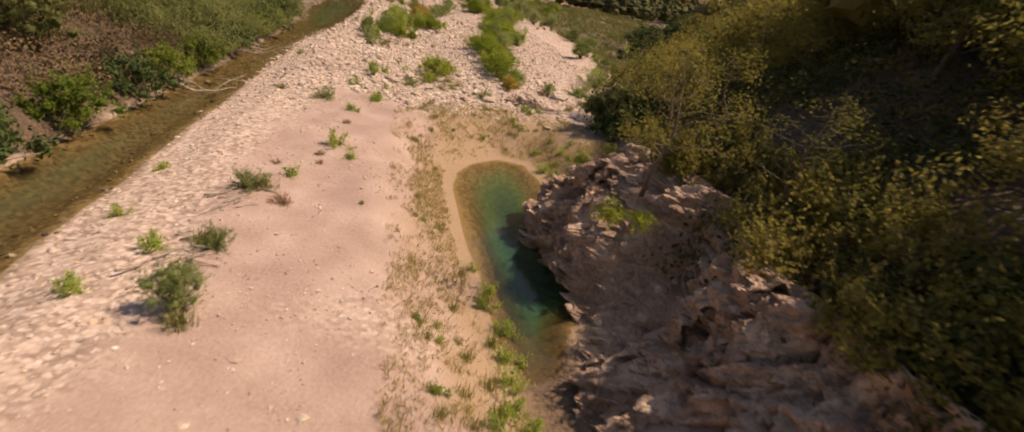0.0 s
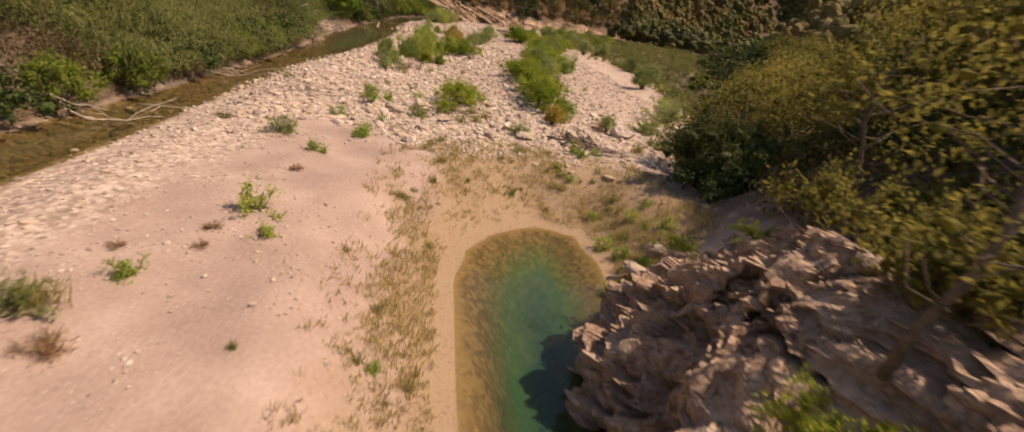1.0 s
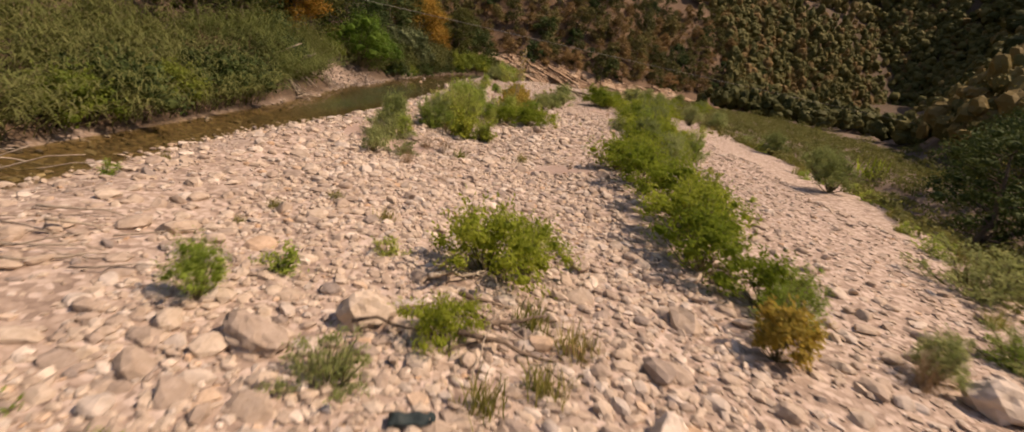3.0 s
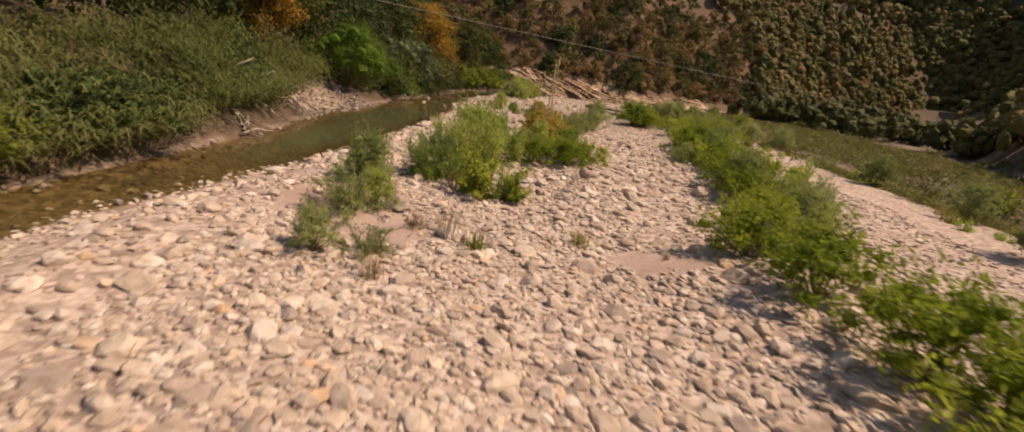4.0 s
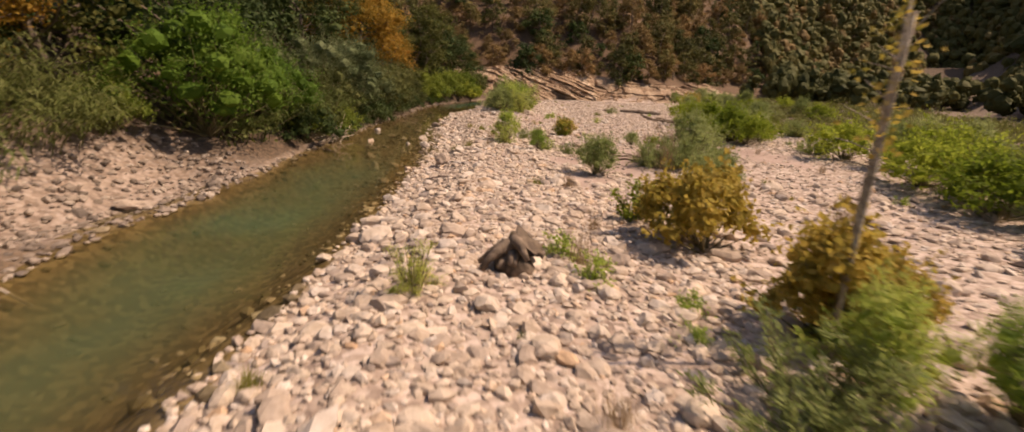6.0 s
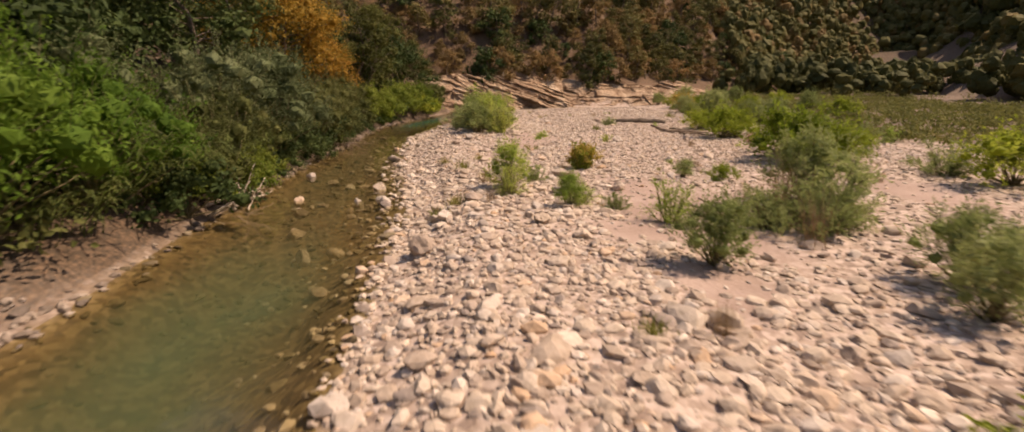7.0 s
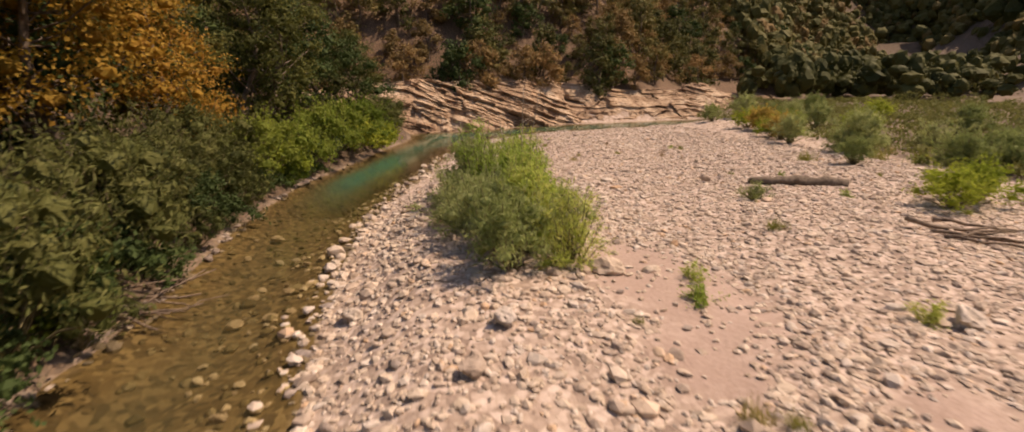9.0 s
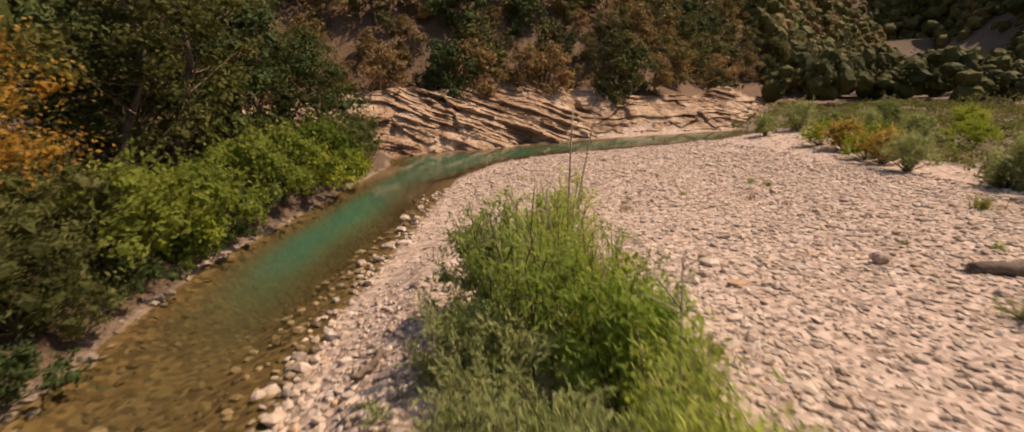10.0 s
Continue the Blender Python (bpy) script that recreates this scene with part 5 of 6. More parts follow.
RUST = [shrub("dry_weed", "round rust-coloured dry weed on sand", "weed", "willow", 0.35, 0.3, 40, 50, (0.05, 0.006), M_RUST, 95)]
kinds = {"w": WILLOW, "g": GREYW, "l": LEAFY, "y": GOLD, "p": LIME, "e": WEED, "t": GRASS, "s": STALK, "r": RUST}
groups = {"w": "willow shrubs on the bar", "g": "willow shrubs on the bar", "l": "bright green shrubs on the bar", "y": "yellowing saplings", "p": "poplar saplings", "e": "weeds on the sand", "t": "grass tufts", "s": "dry stalks", "r": "dry weeds"}
used = set()
rp = np.random.default_rng(5)


def plant(k, x, y, size=1.0, stretch=1.0):
    src = kinds[k][rp.integers(0, len(kinds[k]))]
    m = place(x, y, rp.uniform(0, 360), size, 0.0, stretch)
    if src not in used:
        used.add(src)
        src.matrix_basis = m
        tagged(src, group=groups[k])
        return src
    ob = copy_thing(src, pose(0, 0, 0))
    ob.matrix_basis = m
    return ob


PLANTS = [
    # the sand flat
    ("g", -3.4, 8.9, 0.85), ("t", -3.2, 8.4, 1.3), ("e", -4.5, 11.0, 1.0), ("g", -3.4, 11.1, 0.6), ("t", -3.6, 11.3, 1.2), ("g", -3.4, 14.4, 0.7), ("t", -3.1, 14.6, 1.4), ("r", -2.5, 13.7, 1.0),
    ("e", -1.6, 18.1, 1.35), ("e", -1.1, 17.2, 0.7), ("e", -2.5, 15.6, 0.8), ("e", -1.4, 22.8, 0.9), ("g", -2.6, 24.0, 0.65), ("t", -4.5, 24.8, 0.9), ("e", -0.6, 24.9, 0.8), ("e", -5.2, 9.3, 0.9),
    ("e", -5.7, 12.6, 0.7), ("e", -5.9, 15.7, 0.7), ("r", -2.0, 17.3, 0.6), ("r", -1.5, 21.0, 0.6), ("t", -0.5, 14.0, 0.35), ("t", 0.3, 17.5, 0.3), ("r", -1.9, 16.6, 0.5), ("r", -3.1, 16.4, 0.5),
    # round the gravel head
    ("w", -0.9, 29.4, 0.55), ("e", -1.6, 27.2, 1.0), ("e", -0.4, 25.1, 1.1), ("g", 1.0, 28.3, 0.6), ("l", 2.3, 31.6, 1.16), ("l", 2.9, 32.2, 0.98), ("l", 1.9, 29.3, 0.61), ("t", 3.1, 28.7, 1.2),
    ("t", 3.5, 29.6, 1.3), ("t", 3.0, 30.2, 1.2), ("t", 2.5, 28.2, 1.1), ("l", 6.3, 39.6, 1.40), ("l", 6.6, 37.4, 1.46), ("l", 6.4, 35.4, 1.52), ("l", 6.3, 33.6, 1.40), ("l", 7.2, 36.4, 1.22), ("l", 5.9, 41.5, 1.22),
    ("w", 6.9, 31.4, 0.85), ("y", 6.4, 30.5, 0.6), ("l", 7.0, 32.4, 0.98), ("l", 7.0, 43.5, 1.10), ("s", 8.4, 30.4, 1.2), ("g", 8.8, 30.7, 0.7), ("g", 4.6, 27.6, 0.6), ("e", 6.4, 25.9, 1.0), ("e", 7.3, 26.2, 0.7), ("e", 6.7, 25.6, 0.8),
    ("t", 1.9, 25.4, 0.9), ("t", 1.6, 24.7, 0.9), ("t", 1.5, 24.1, 0.8), ("t", 4.4, 25.1, 1.0), ("t", 4.3, 25.7, 0.8), ("t", 5.4, 25.4, 0.7), ("g", 11.0, 31.7, 0.9), ("t", 12.0, 33.5, 1.3), ("t", 13.2, 36.0, 1.4), ("t", 10.4, 29.5, 1.2),
    ("s", -0.3, 41.2, 0.9), ("s", 0.3, 41.0, 1.0), ("w", -0.2, 26.9, 0.25), ("e", -0.4, 30.6, 0.9), ("e", 0.8, 31.6, 0.7), ("t", 0.4, 33.0, 0.9), ("s", -0.4, 38.6, 0.9),
    # the willow island
    ("g", -1.6, 41.6, 1.1), ("w", -1.3, 42.0, 0.6), ("w", -2.1, 43.5, 0.6), ("g", -1.9, 43.6, 1.1), ("w", -1.0, 45.1, 0.85), ("g", -0.75, 45.6, 1.1), ("w", -0.4, 45.6, 0.95), ("w", -0.2, 46.3, 1.2), ("w", 0.1, 47.0, 1.35), ("w", 0.0, 47.9, 1.4), ("w", 0.35, 46.6, 1.15), ("w", -0.8, 47.0, 1.0), ("w", 0.6, 48.6, 1.2), ("p", 0.4, 44.4, 1.3), ("p", 0.7, 44.0, 1.0), ("p", 1.35, 44.1, 1.0), ("w", 1.2, 44.0, 0.5), ("s", -0.1, 44.5, 1.0), ("s", -1.2, 42.8, 0.9),
    ("l", 2.0, 49.0, 0.95), ("l", 2.9, 49.0, 1.0), ("l", 3.5, 49.7, 0.9), ("w", 1.3, 48.8, 0.85), ("l", 2.7, 50.0, 0.85), ("l", 1.4, 49.4, 0.75), ("g", 1.3, 51.6, 1.1), ("w", 2.0, 51.8, 0.85), ("w", 3.0, 51.5, 0.8), ("w", 2.5, 53.2, 0.7), ("y", 2.35, 53.1, 0.95), ("y", 2.75, 52.9, 0.7), ("y", 2.3, 56.3, 1.0), ("y", 1.9, 56.9, 0.8), ("p", 1.6, 57.9, 1.0), ("g", 1.8, 62.8, 1.0), ("g", 4.0, 60.5, 1.0), ("g", 4.6, 61.5, 1.0),
    ("g", -1.5, 39.3, 0.7), ("g", -0.7, 39.5, 0.6), ("w", -2.1, 54.2, 0.5), ("t", -3.0, 49.3, 1.1), ("t", -3.3, 48.5, 1.1), ("t", -1.5, 48.2, 0.9), ("e", 0.2, 54.6, 0.9), ("s", 0.1, 55.2, 0.9), ("e", -0.1, 55.6, 0.9), ("s", -0.2, 51.6, 0.7), ("t", -3.4, 52.5, 0.7),
    ("w", 2.1, 65.2, 0.7), ("g", 0.3, 69.4, 0.5), ("t", 0.9, 40.6, 1.1), ("t", 2.8, 41.6, 1.0),
    # the right-hand strip
    ("l", 7.8, 46.9, 1.20), ("l", 8.1, 48.4, 1.32), ("l", 8.6, 50.0, 1.38), ("l", 9.0, 51.8, 1.44), ("l", 9.4, 54.0, 1.56), ("l", 9.0, 56.0, 1.44), ("g", 8.3, 55.3, 1.1), ("l", 9.6, 58.8, 1.80), ("l", 10.4, 60.2, 1.80), ("g", 10.2, 57.4, 1.4), ("l", 10.4, 62.0, 1.68), ("l", 12.6, 63.8, 1.80), ("l", 11.2, 66.5, 1.68), ("l", 11.0, 72.4, 1.30),
    ("g", 11.2, 68.3, 1.2), ("l", 10.1, 73.4, 1.30), ("g", 6.5, 42.2, 1.0), ("g", 8.2, 44.2, 1.1), ("g", 7.3, 42.6, 1.0), ("l", 8.6, 45.2, 1.08), ("w", 9.9, 47.0, 0.9), ("w", 11.2, 51.0, 0.9),
    ("l", 9.9, 77.7, 1.70), ("l", 10.8, 78.3, 1.30), ("l", 8.8, 71.3, 2.00), ("l", 9.4, 72.2, 1.80), ("g", 9.6, 71.8, 1.3), ("l", 9.5, 70.4, 1.40), ("l", 5.2, 68.9, 0.48), ("g", 4.6, 69.9, 0.5), ("r", 10.4, 76.0, 1.6), ("g", 15.0, 81.0, 1.5), ("g", 3.9, 64.6, 1.0), ("s", 3.8, 65.4, 1.3), ("g", 4.4, 64.0, 1.1), ("s", 4.3, 64.8, 1.9), ("s", 4.7, 65.6, 1.8), ("g", 5.0, 64.8, 1.5), ("g", 5.6, 66.0, 1.4), ("s", 4.0, 63.6, 1.5),
    ("g", 8.0, 47.6, 1.3), ("w", 8.4, 49.2, 1.0), ("l", 9.3, 49.4, 1.5), ("w", 9.0, 52.8, 1.1), ("l", 9.9, 52.8, 1.5), ("g", 9.7, 55.2, 1.5), ("l", 10.2, 56.4, 1.5), ("w", 10.0, 58.0, 1.1), ("g", 11.0, 59.4, 1.5), ("l", 11.4, 61.4, 1.5), ("g", 11.6, 64.6, 1.4), ("w", 8.9, 46.6, 0.9), ("g", 9.6, 48.0, 1.2),
    # the lower bar
    ("w", -0.45, 68.8, 0.85), ("w", -0.55, 67.9, 0.6), ("p", 2.0, 71.0, 0.95), ("y", 2.1, 71.2, 0.55), ("w", 0.5, 66.5, 0.55), ("w", 0.8, 66.8, 0.5), ("g", 1.5, 66.4, 0.45), ("g", -0.3, 80.0, 1.25), ("w", 0.2, 80.9, 1.22), ("w", 0.6, 81.6, 1.22), ("g", 0.1, 82.3, 1.4), ("w", 0.7, 83.1, 1.22), ("g", -0.3, 81.3, 1.3),
    ("w", 0.8, 80.2, 1.0), ("g", 0.9, 81.0, 1.0), ("g", -0.5, 82.6, 1.25), ("w", 0.2, 84.6, 1.44), ("w", 1.0, 84.4, 1.12), ("l", 1.5, 83.6, 0.7), ("s", 0.5, 84.6, 1.4), ("s", 1.4, 85.4, 1.7), ("s", 1.7, 86.6, 1.8), ("s", -0.6, 83.0, 1.2), ("s", 0.9, 83.2, 1.2), ("g", -0.6, 83.6, 1.3), ("g", -0.3, 84.4, 1.3), ("g", 0.0, 85.6, 1.4), ("p", 1.0, 84.0, 1.5), ("p", 0.9, 82.7, 1.2), ("w", 1.0, 86.2, 1.12), ("w", 1.5, 87.6, 1.12), ("w", 2.1, 88.6, 1.06), ("g", 6.8, 83.7, 0.55), ("t", 5.4, 81.0, 0.9), ("e", 2.2, 78.4, 0.8), ("e", 2.5, 79.2, 0.7), ("t", 1.2, 75.8, 0.8), ("t", -2.2, 66.8, 1.0), ("t", -1.8, 67.6, 0.9),
    ("s", -1.0, 69.6, 0.8), ("t", -1.4, 71.8, 1.0), ("t", -1.9, 73.2, 0.9), ("l", 11.0, 82.0, 1.2), ("l", 12.2, 82.4, 1.3), ("g", 12.9, 87.0, 0.9), ("g", 17.2, 102.2, 1.0), ("l", 17.1, 98.6, 1.2), ("y", 16.9, 97.2, 0.9), ("l", 16.4, 95.6, 1.2), ("y", 16.0, 94.5, 0.9), ("g", 15.2, 92.9, 1.2), ("l", 18.5, 97.0, 1.2), ("g", 21, 100, 1.2), ("l", 22, 96, 1.3), ("g", 24, 102, 1.4), ("l", 27, 100, 1.4), ("g", 20, 90, 1.5), ("l", 22, 86, 1.5), ("g", 17.5, 86, 1.3), ("g", 24, 92, 1.5),
]
for k, x, y, size in PLANTS:
    plant(k, x, y, size * (0.82 if k == "l" and x > 7.5 else 0.9 if k == "l" else 1.0), 0.85 if k == "l" else 1.0)

for k, x, y, size in (("e", 2.9, 11.6, 0.8), ("e", 2.7, 10.8, 0.9), ("t", 2.6, 11.2, 0.9), ("e", 3.0, 9.9, 0.9), ("e", 2.9, 9.0, 1.0), ("t", 2.6, 9.4, 1.0), ("e", 2.8, 8.2, 1.0), ("e", 2.6, 7.4, 1.0), ("t", 2.3, 7.9, 1.0), ("e", 2.7, 6.6, 1.0), ("t", 2.3, 6.9, 1.0), ("t", 1.9, 8.6, 0.8), ("t", 1.7, 7.3, 0.8), ("e", 2.5, 12.6, 0.6), ("t", 2.2, 12.2, 0.8), ("t", 1.8, 10.4, 0.6), ("e", 2.1, 6.2, 0.8), ("t", 1.2, 6.4, 0.7), ("e", 6.4, 22.2, 0.7), ("e", 6.4, 20.6, 0.9), ("e", 6.7, 20.0, 0.8), ("t", 6.9, 20.8, 1.0), ("t", 6.5, 19.4, 0.9), ("e", 7.3, 21.6, 0.8), ("t", 7.4, 20.2, 0.9), ("e", 6.0, 18.3, 0.8), ("t", 6.3, 18.7, 0.8), ("t", 7.0, 22.6, 0.8), ("e", 7.8, 20.6, 0.9), ("t", 5.6, 23.3, 0.7), ("e", 5.9, 23.6, 0.5)):
    plant(k, x, y, size)

# grass and weeds in the damp ring round the pool and along the right edge
rg = np.random.default_rng(15)
count = 0
while count < 60:
    a, d = rg.uniform(0, 1, 2)
    x, y = rg.uniform(0.8, 8.5), rg.uniform(5, 25.5)
    dp = float(poly_dist(np.array([x]), np.array([y]), POOL)[0])
    if 0.4 < dp < 2.8 and x < np.interp(y, [5, 12, 16, 18, 22, 26], [3.0, 3.0, 3.0, 8.0, 8.5, 8.5]) and vnoise(x * 0.8, y * 0.8, seed=99) > -0.25:
        plant("t" if rg.uniform() < 0.75 else "e", x, y, rg.uniform(0.3, 0.65))
        count += 1
for k in range(90):
    y = rg.uniform(26, 104)
    x = np.interp(y, [p[1] for p in BAR_EDGE], [p[0] for p in BAR_EDGE]) + rg.normal() * 1.2 - 0.3
    plant(rg.choice(["t", "t", "t", "e", "g"]), x, y, rg.uniform(0.8, 1.6))
for k in range(80):
    y = rg.uniform(30, 100)
    x = rg.uniform(np.interp(y, RY, RX) + 0.4, np.interp(y, [30, 60, 90, 100], [9, 12, 16, 18]))
    if y < 98 and abs(x - np.interp(y, [30, 50, 60, 80], [2.3, -1.3, -2.4, -1.5])) > 0.6:
        plant(rg.choice(["t", "t", "s", "e"]), x, y, rg.uniform(0.3, 0.75))


yucca = tuft("yucca_plant", "spiky green yucca standing beside the bar", "plant", 1.5, 1.5, 44, M_GREEN, 7, 0.13)
yucca.matrix_basis = place(25.6, 59.5, 0, 1.0)


# ---- reeds on the other bank ----
def reed_bed(label, y0, y1, depth, canes, seed, off=0.2):
    """Tall canes with long drooping leaves, standing close."""
    rr = np.random.default_rng(seed)
    y = rr.uniform(y0, y1, canes)
    x = np.interp(y, LY[:-6], LX[:-6]) - off - rr.uniform(0, 1, canes) ** 1.2 * depth
    z = ground_z(x, y)
    swell, sway = fbm(x * 0.6, y * 0.55, seed=seed + 40, octaves=2), vnoise(x * 0.5, y * 0.4, seed=seed + 44)
    v, f, c = [], [], 0
    strip = np.array([[0, 1, 3, 2], [2, 3, 5, 4], [4, 5, 7, 6]])
    for i in range(canes):
        front = (np.interp(y[i], LY[:-6], LX[:-6]) - x[i] - off) / depth
        h = rr.uniform(1.25, 2.0) * (0.75 + 0.35 * front) * (1 + 0.35 * swell[i])
        lean_x = rr.normal() * 0.18 + 0.95 * (1 - front) ** 2 + 0.25 * swell[i]
        lean_y = rr.normal() * 0.2 + 0.35 * sway[i]
        t = np.linspace(0, 1, 5)[:, None]
        cane = np.array([x[i], y[i], z[i] - 0.1]) + np.hstack([lean_x * t ** 2 * h, lean_y * t ** 2 * h, t * h * (1 - 0.2 * abs(lean_x) * t)])
        w = 0.012
        v.append(np.stack([cane[:4] - [w, 0, 0], cane[:4] + [w, 0, 0]], 1).reshape(-1, 3))
        f.append(strip + c)
        c += 8
        for k in range(10):
            u = rr.uniform(0.2, 1.0)
            p = np.array([np.interp(u, t[:, 0], cane[:, q]) for q in range(3)])
            a = rr.uniform(0, 2 * np.pi)
            ln = rr.uniform(0.4, 0.95)
            d = np.array([np.cos(a), np.sin(a), 0])
            s = np.linspace(0, 1, 4)[:, None]
            leaf = p + d * ln * s * 0.75 + np.array([[0, 0, 1.0]]) * ln * (0.75 * s - 0.85 * s ** 2)
            side = np.array([-d[1], d[0], 0]) * 0.015
            wd = np.array([0.6, 1.0, 0.8, 0.05])[:, None]
            v.append(np.stack([leaf - side * wd, leaf + side * wd], 1).reshape(-1, 3))
            f.append(strip + c)
            c += 8
    me = mesh_of("reed_bed", np.concatenate(v), np.concatenate(f), M_REED)
    return tagged(new("reed_bed", me), label, "reeds", kind="stuff")


reed_bed("dense tall green reeds leaning over the stream", 27, 46, 5.0, 1500, 1)
reed_bed("tall green reeds on the bank above the gravel shelf", 46, 55, 3.6, 680, 2, 0.8)
reed_bed("tall green reeds behind the gravel shelf", 55, 62.5, 3.0, 420, 4, 2.9)
reed_bed("green reeds and canes on the wooded bank", 64, 79, 3.0, 420, 3, 0.7)


# ---- bank shrubs and trees ----
BANK = [bush("bank_shrub", "dense green shrub hanging over the stream bank", "shrub", 1.7, 1.3, 26, 70, (0.12, 0.075), M_BANKGREEN, 110),
        bush("bank_shrub", "olive-green willow shrub on the stream bank", "shrub", 2.0, 1.35, 28, 90, (0.12, 0.035), M_BANKLEAF, 111, ragged=0.4),
        bush("bank_shrub", "dark green bramble on the stream bank", "shrub", 1.25, 1.25, 24, 60, (0.12, 0.085), M_DARKTREE, 112),
        bush("bank_shrub", "yellow-green shrub beside the stream", "shrub", 1.3, 1.1, 22, 75, (0.1, 0.075), M_LIME, 113),
        bush("bank_shrub", "tall bright green locust at the water's edge", "shrub", 3.4, 2.1, 46, 110, (0.13, 0.05), M_LOCUST, 114, ragged=0.35),
        bush("bank_shrub", "grey-green willow by the stream", "shrub", 3.4, 1.7, 44, 130, (0.14, 0.036), M_GREYBANK, 115, ragged=0.3),
        bush("bank_shrub", "dead brown brush on the stream bank", "shrub", 1.6, 1.2, 18, 70, (0.1, 0.03), M_BRUSH, 116, ragged=0.5, core=0.2)]
seen = set()


def bank(k, x, y, size=1.0, stretch=1.0):
    m = place(x, y, rp.uniform(0, 360), size, 0.0, stretch)
    if k not in seen:
        seen.add(k)
        BANK[k].matrix_basis = m
        tagged(BANK[k], group="bank shrubs")
    else:
        copy_thing(BANK[k], pose(0, 0, 0)).matrix_basis = m


for k, x, y, size in ((4, -9.1, 64.2, 1.12), (4, -8.6, 66.8, 0.85), (0, -7.9, 68.4, 0.75), (5, -7.6, 76.0, 1.1), (5, -8.8, 73.4, 1.0), (1, -7.5, 69.8, 1.1), (0, -7.2, 70.6, 0.75), (0, -7.4, 72.2, 0.7), (1, -8.0, 71.8, 1.2), (2, -7.6, 68.0, 1.1),
                      (1, -7.0, 79.4, 1.35), (1, -6.9, 82.4, 1.35), (2, -6.9, 80.8, 1.0), (0, -6.8, 80.2, 0.6), (1, -7.2, 84.2, 1.1), (1, -7.1, 86.6, 1.1), (1, -7.3, 88.4, 1.2), (2, -6.9, 85.2, 0.9), (1, -6.7, 89.8, 1.0), (3, -5.5, 91.6, 1.1), (0, -5.3, 92.4, 1.15), (0, -6.0, 90.6, 1.2),
                      (0, -4.6, 94.6, 1.25), (0, -4.1, 96.4, 1.3), (3, -3.4, 97.4, 1.2), (0, -3.2, 98.9, 1.3), (3, -2.5, 99.8, 1.1), (1, -2.4, 100.6, 1.2), (1, -1.8, 102.2, 1.1), (2, -5.4, 93.4, 1.0), (2, -4.6, 96.0, 1.1), (2, -8.4, 45.6, 1.1), (2, -8.2, 43.0, 1.1), (0, -8.0, 40.6, 0.8), (2, -8.1, 38.5, 1.2), (0, -8.0, 36.6, 0.8),
                      (2, -8.3, 31.0, 1.1), (0, -8.4, 27.6, 0.9), (0, -8.7, 24.4, 0.9), (2, -9.0, 22.0, 1.1), (0, -9.2, 18.2, 1.0), (2, -9.6, 14.5, 1.2), (2, -9.8, 10.0, 1.2), (0, -10.0, 6.0, 1.0), (5, -9.6, 68.5, 1.0), (5, -9.0, 79.2, 1.0), (1, -9.4, 47.6, 0.9), (2, -9.8, 49.0, 1.0), (2, -10.0, 53.0, 1.0), (0, -10.6, 62.4, 0.8),
                      (2, -8.0, 44.2, 1.1), (1, -8.4, 46.6, 0.8), (2, -9.2, 48.5, 0.9), (1, -9.4, 50.2, 0.8), (2, -9.4, 52.2, 0.9), (1, 9.8, 23.4, 1.2), (2, 11.0, 23.4, 1.5), (2, 9.9, 22.2, 1.0), (1, 11.7, 24.6, 1.3), (6, -8.6, 46.4, 0.9), (6, -9.2, 45.0, 1.0), (6, -9.0, 47.8, 0.8), (6, -9.4, 26.0, 0.9), (6, -10.2, 23.6, 1.0), (2, -7.6, 75.4, 0.9), (2, -7.3, 76.8, 0.85), (1, -7.8, 73.8, 0.9), (2, -7.2, 78.4, 0.85), (2, -6.9, 81.6, 0.8), (1, -6.8, 83.4, 0.75), (2, -6.7, 85.8, 0.8), (1, -6.5, 87.6, 0.8), (2, -6.6, 77.2, 0.6), (1, -6.5, 80.0, 0.6), (2, -6.3, 82.6, 0.55), (1, -6.3, 84.6, 0.55), (2, -6.1, 86.4, 0.6), (1, -6.0, 88.0, 0.6), (2, -5.8, 89.6, 0.6), (0, -5.3, 91.4, 0.5), (2, -4.9, 92.8, 0.55), (2, -7.2, 74.6, 0.6), (2, -7.3, 72.8, 0.6), (0, -7.5, 70.6, 0.5), (2, -12.5, 12, 1.4), (2, -13, 17, 1.4), (1, -12, 22, 1.2)):
    bank(k, x, y, size)

ORANGE = tree("plane_tree", "plane tree turning orange on the stream bank", 7.5, 2.6, 46, 170, (0.13, 0.105), M_ORANGE, 1, trunk=0.2, reach=0.95, core=0.3)
DARK = [tree("bank_tree", "dark green leafy tree on the wooded bank", 7.0, 2.6, 42, 90, (0.2, 0.12), M_DARKTREE, 3 + k, trunk=0.18, bare=0.18, core=0.35) for k in range(2)]
OLIVE = tree("bank_tree", "olive-green poplar on the wooded bank", 8.0, 2.2, 44, 90, (0.17, 0.11), M_SLOPE, 8, trunk=0.17, bare=0.15, core=0.35)
OAK = [tree("hill_oak", "small dark holm oak on the hillside", 3.7, 1.35, 18, 52, (0.2, 0.13), M_OAK, 10 + k, reach=0.85, bare=0.1, trunk=0.1) for k in range(4)]
DRYOAK = [tree("hill_oak", "brownish dry oak on the hillside", 3.3, 1.25, 16, 50, (0.2, 0.13), M_BROWNOAK, 20 + k, reach=0.85, bare=0.15, trunk=0.09) for k in range(2)]
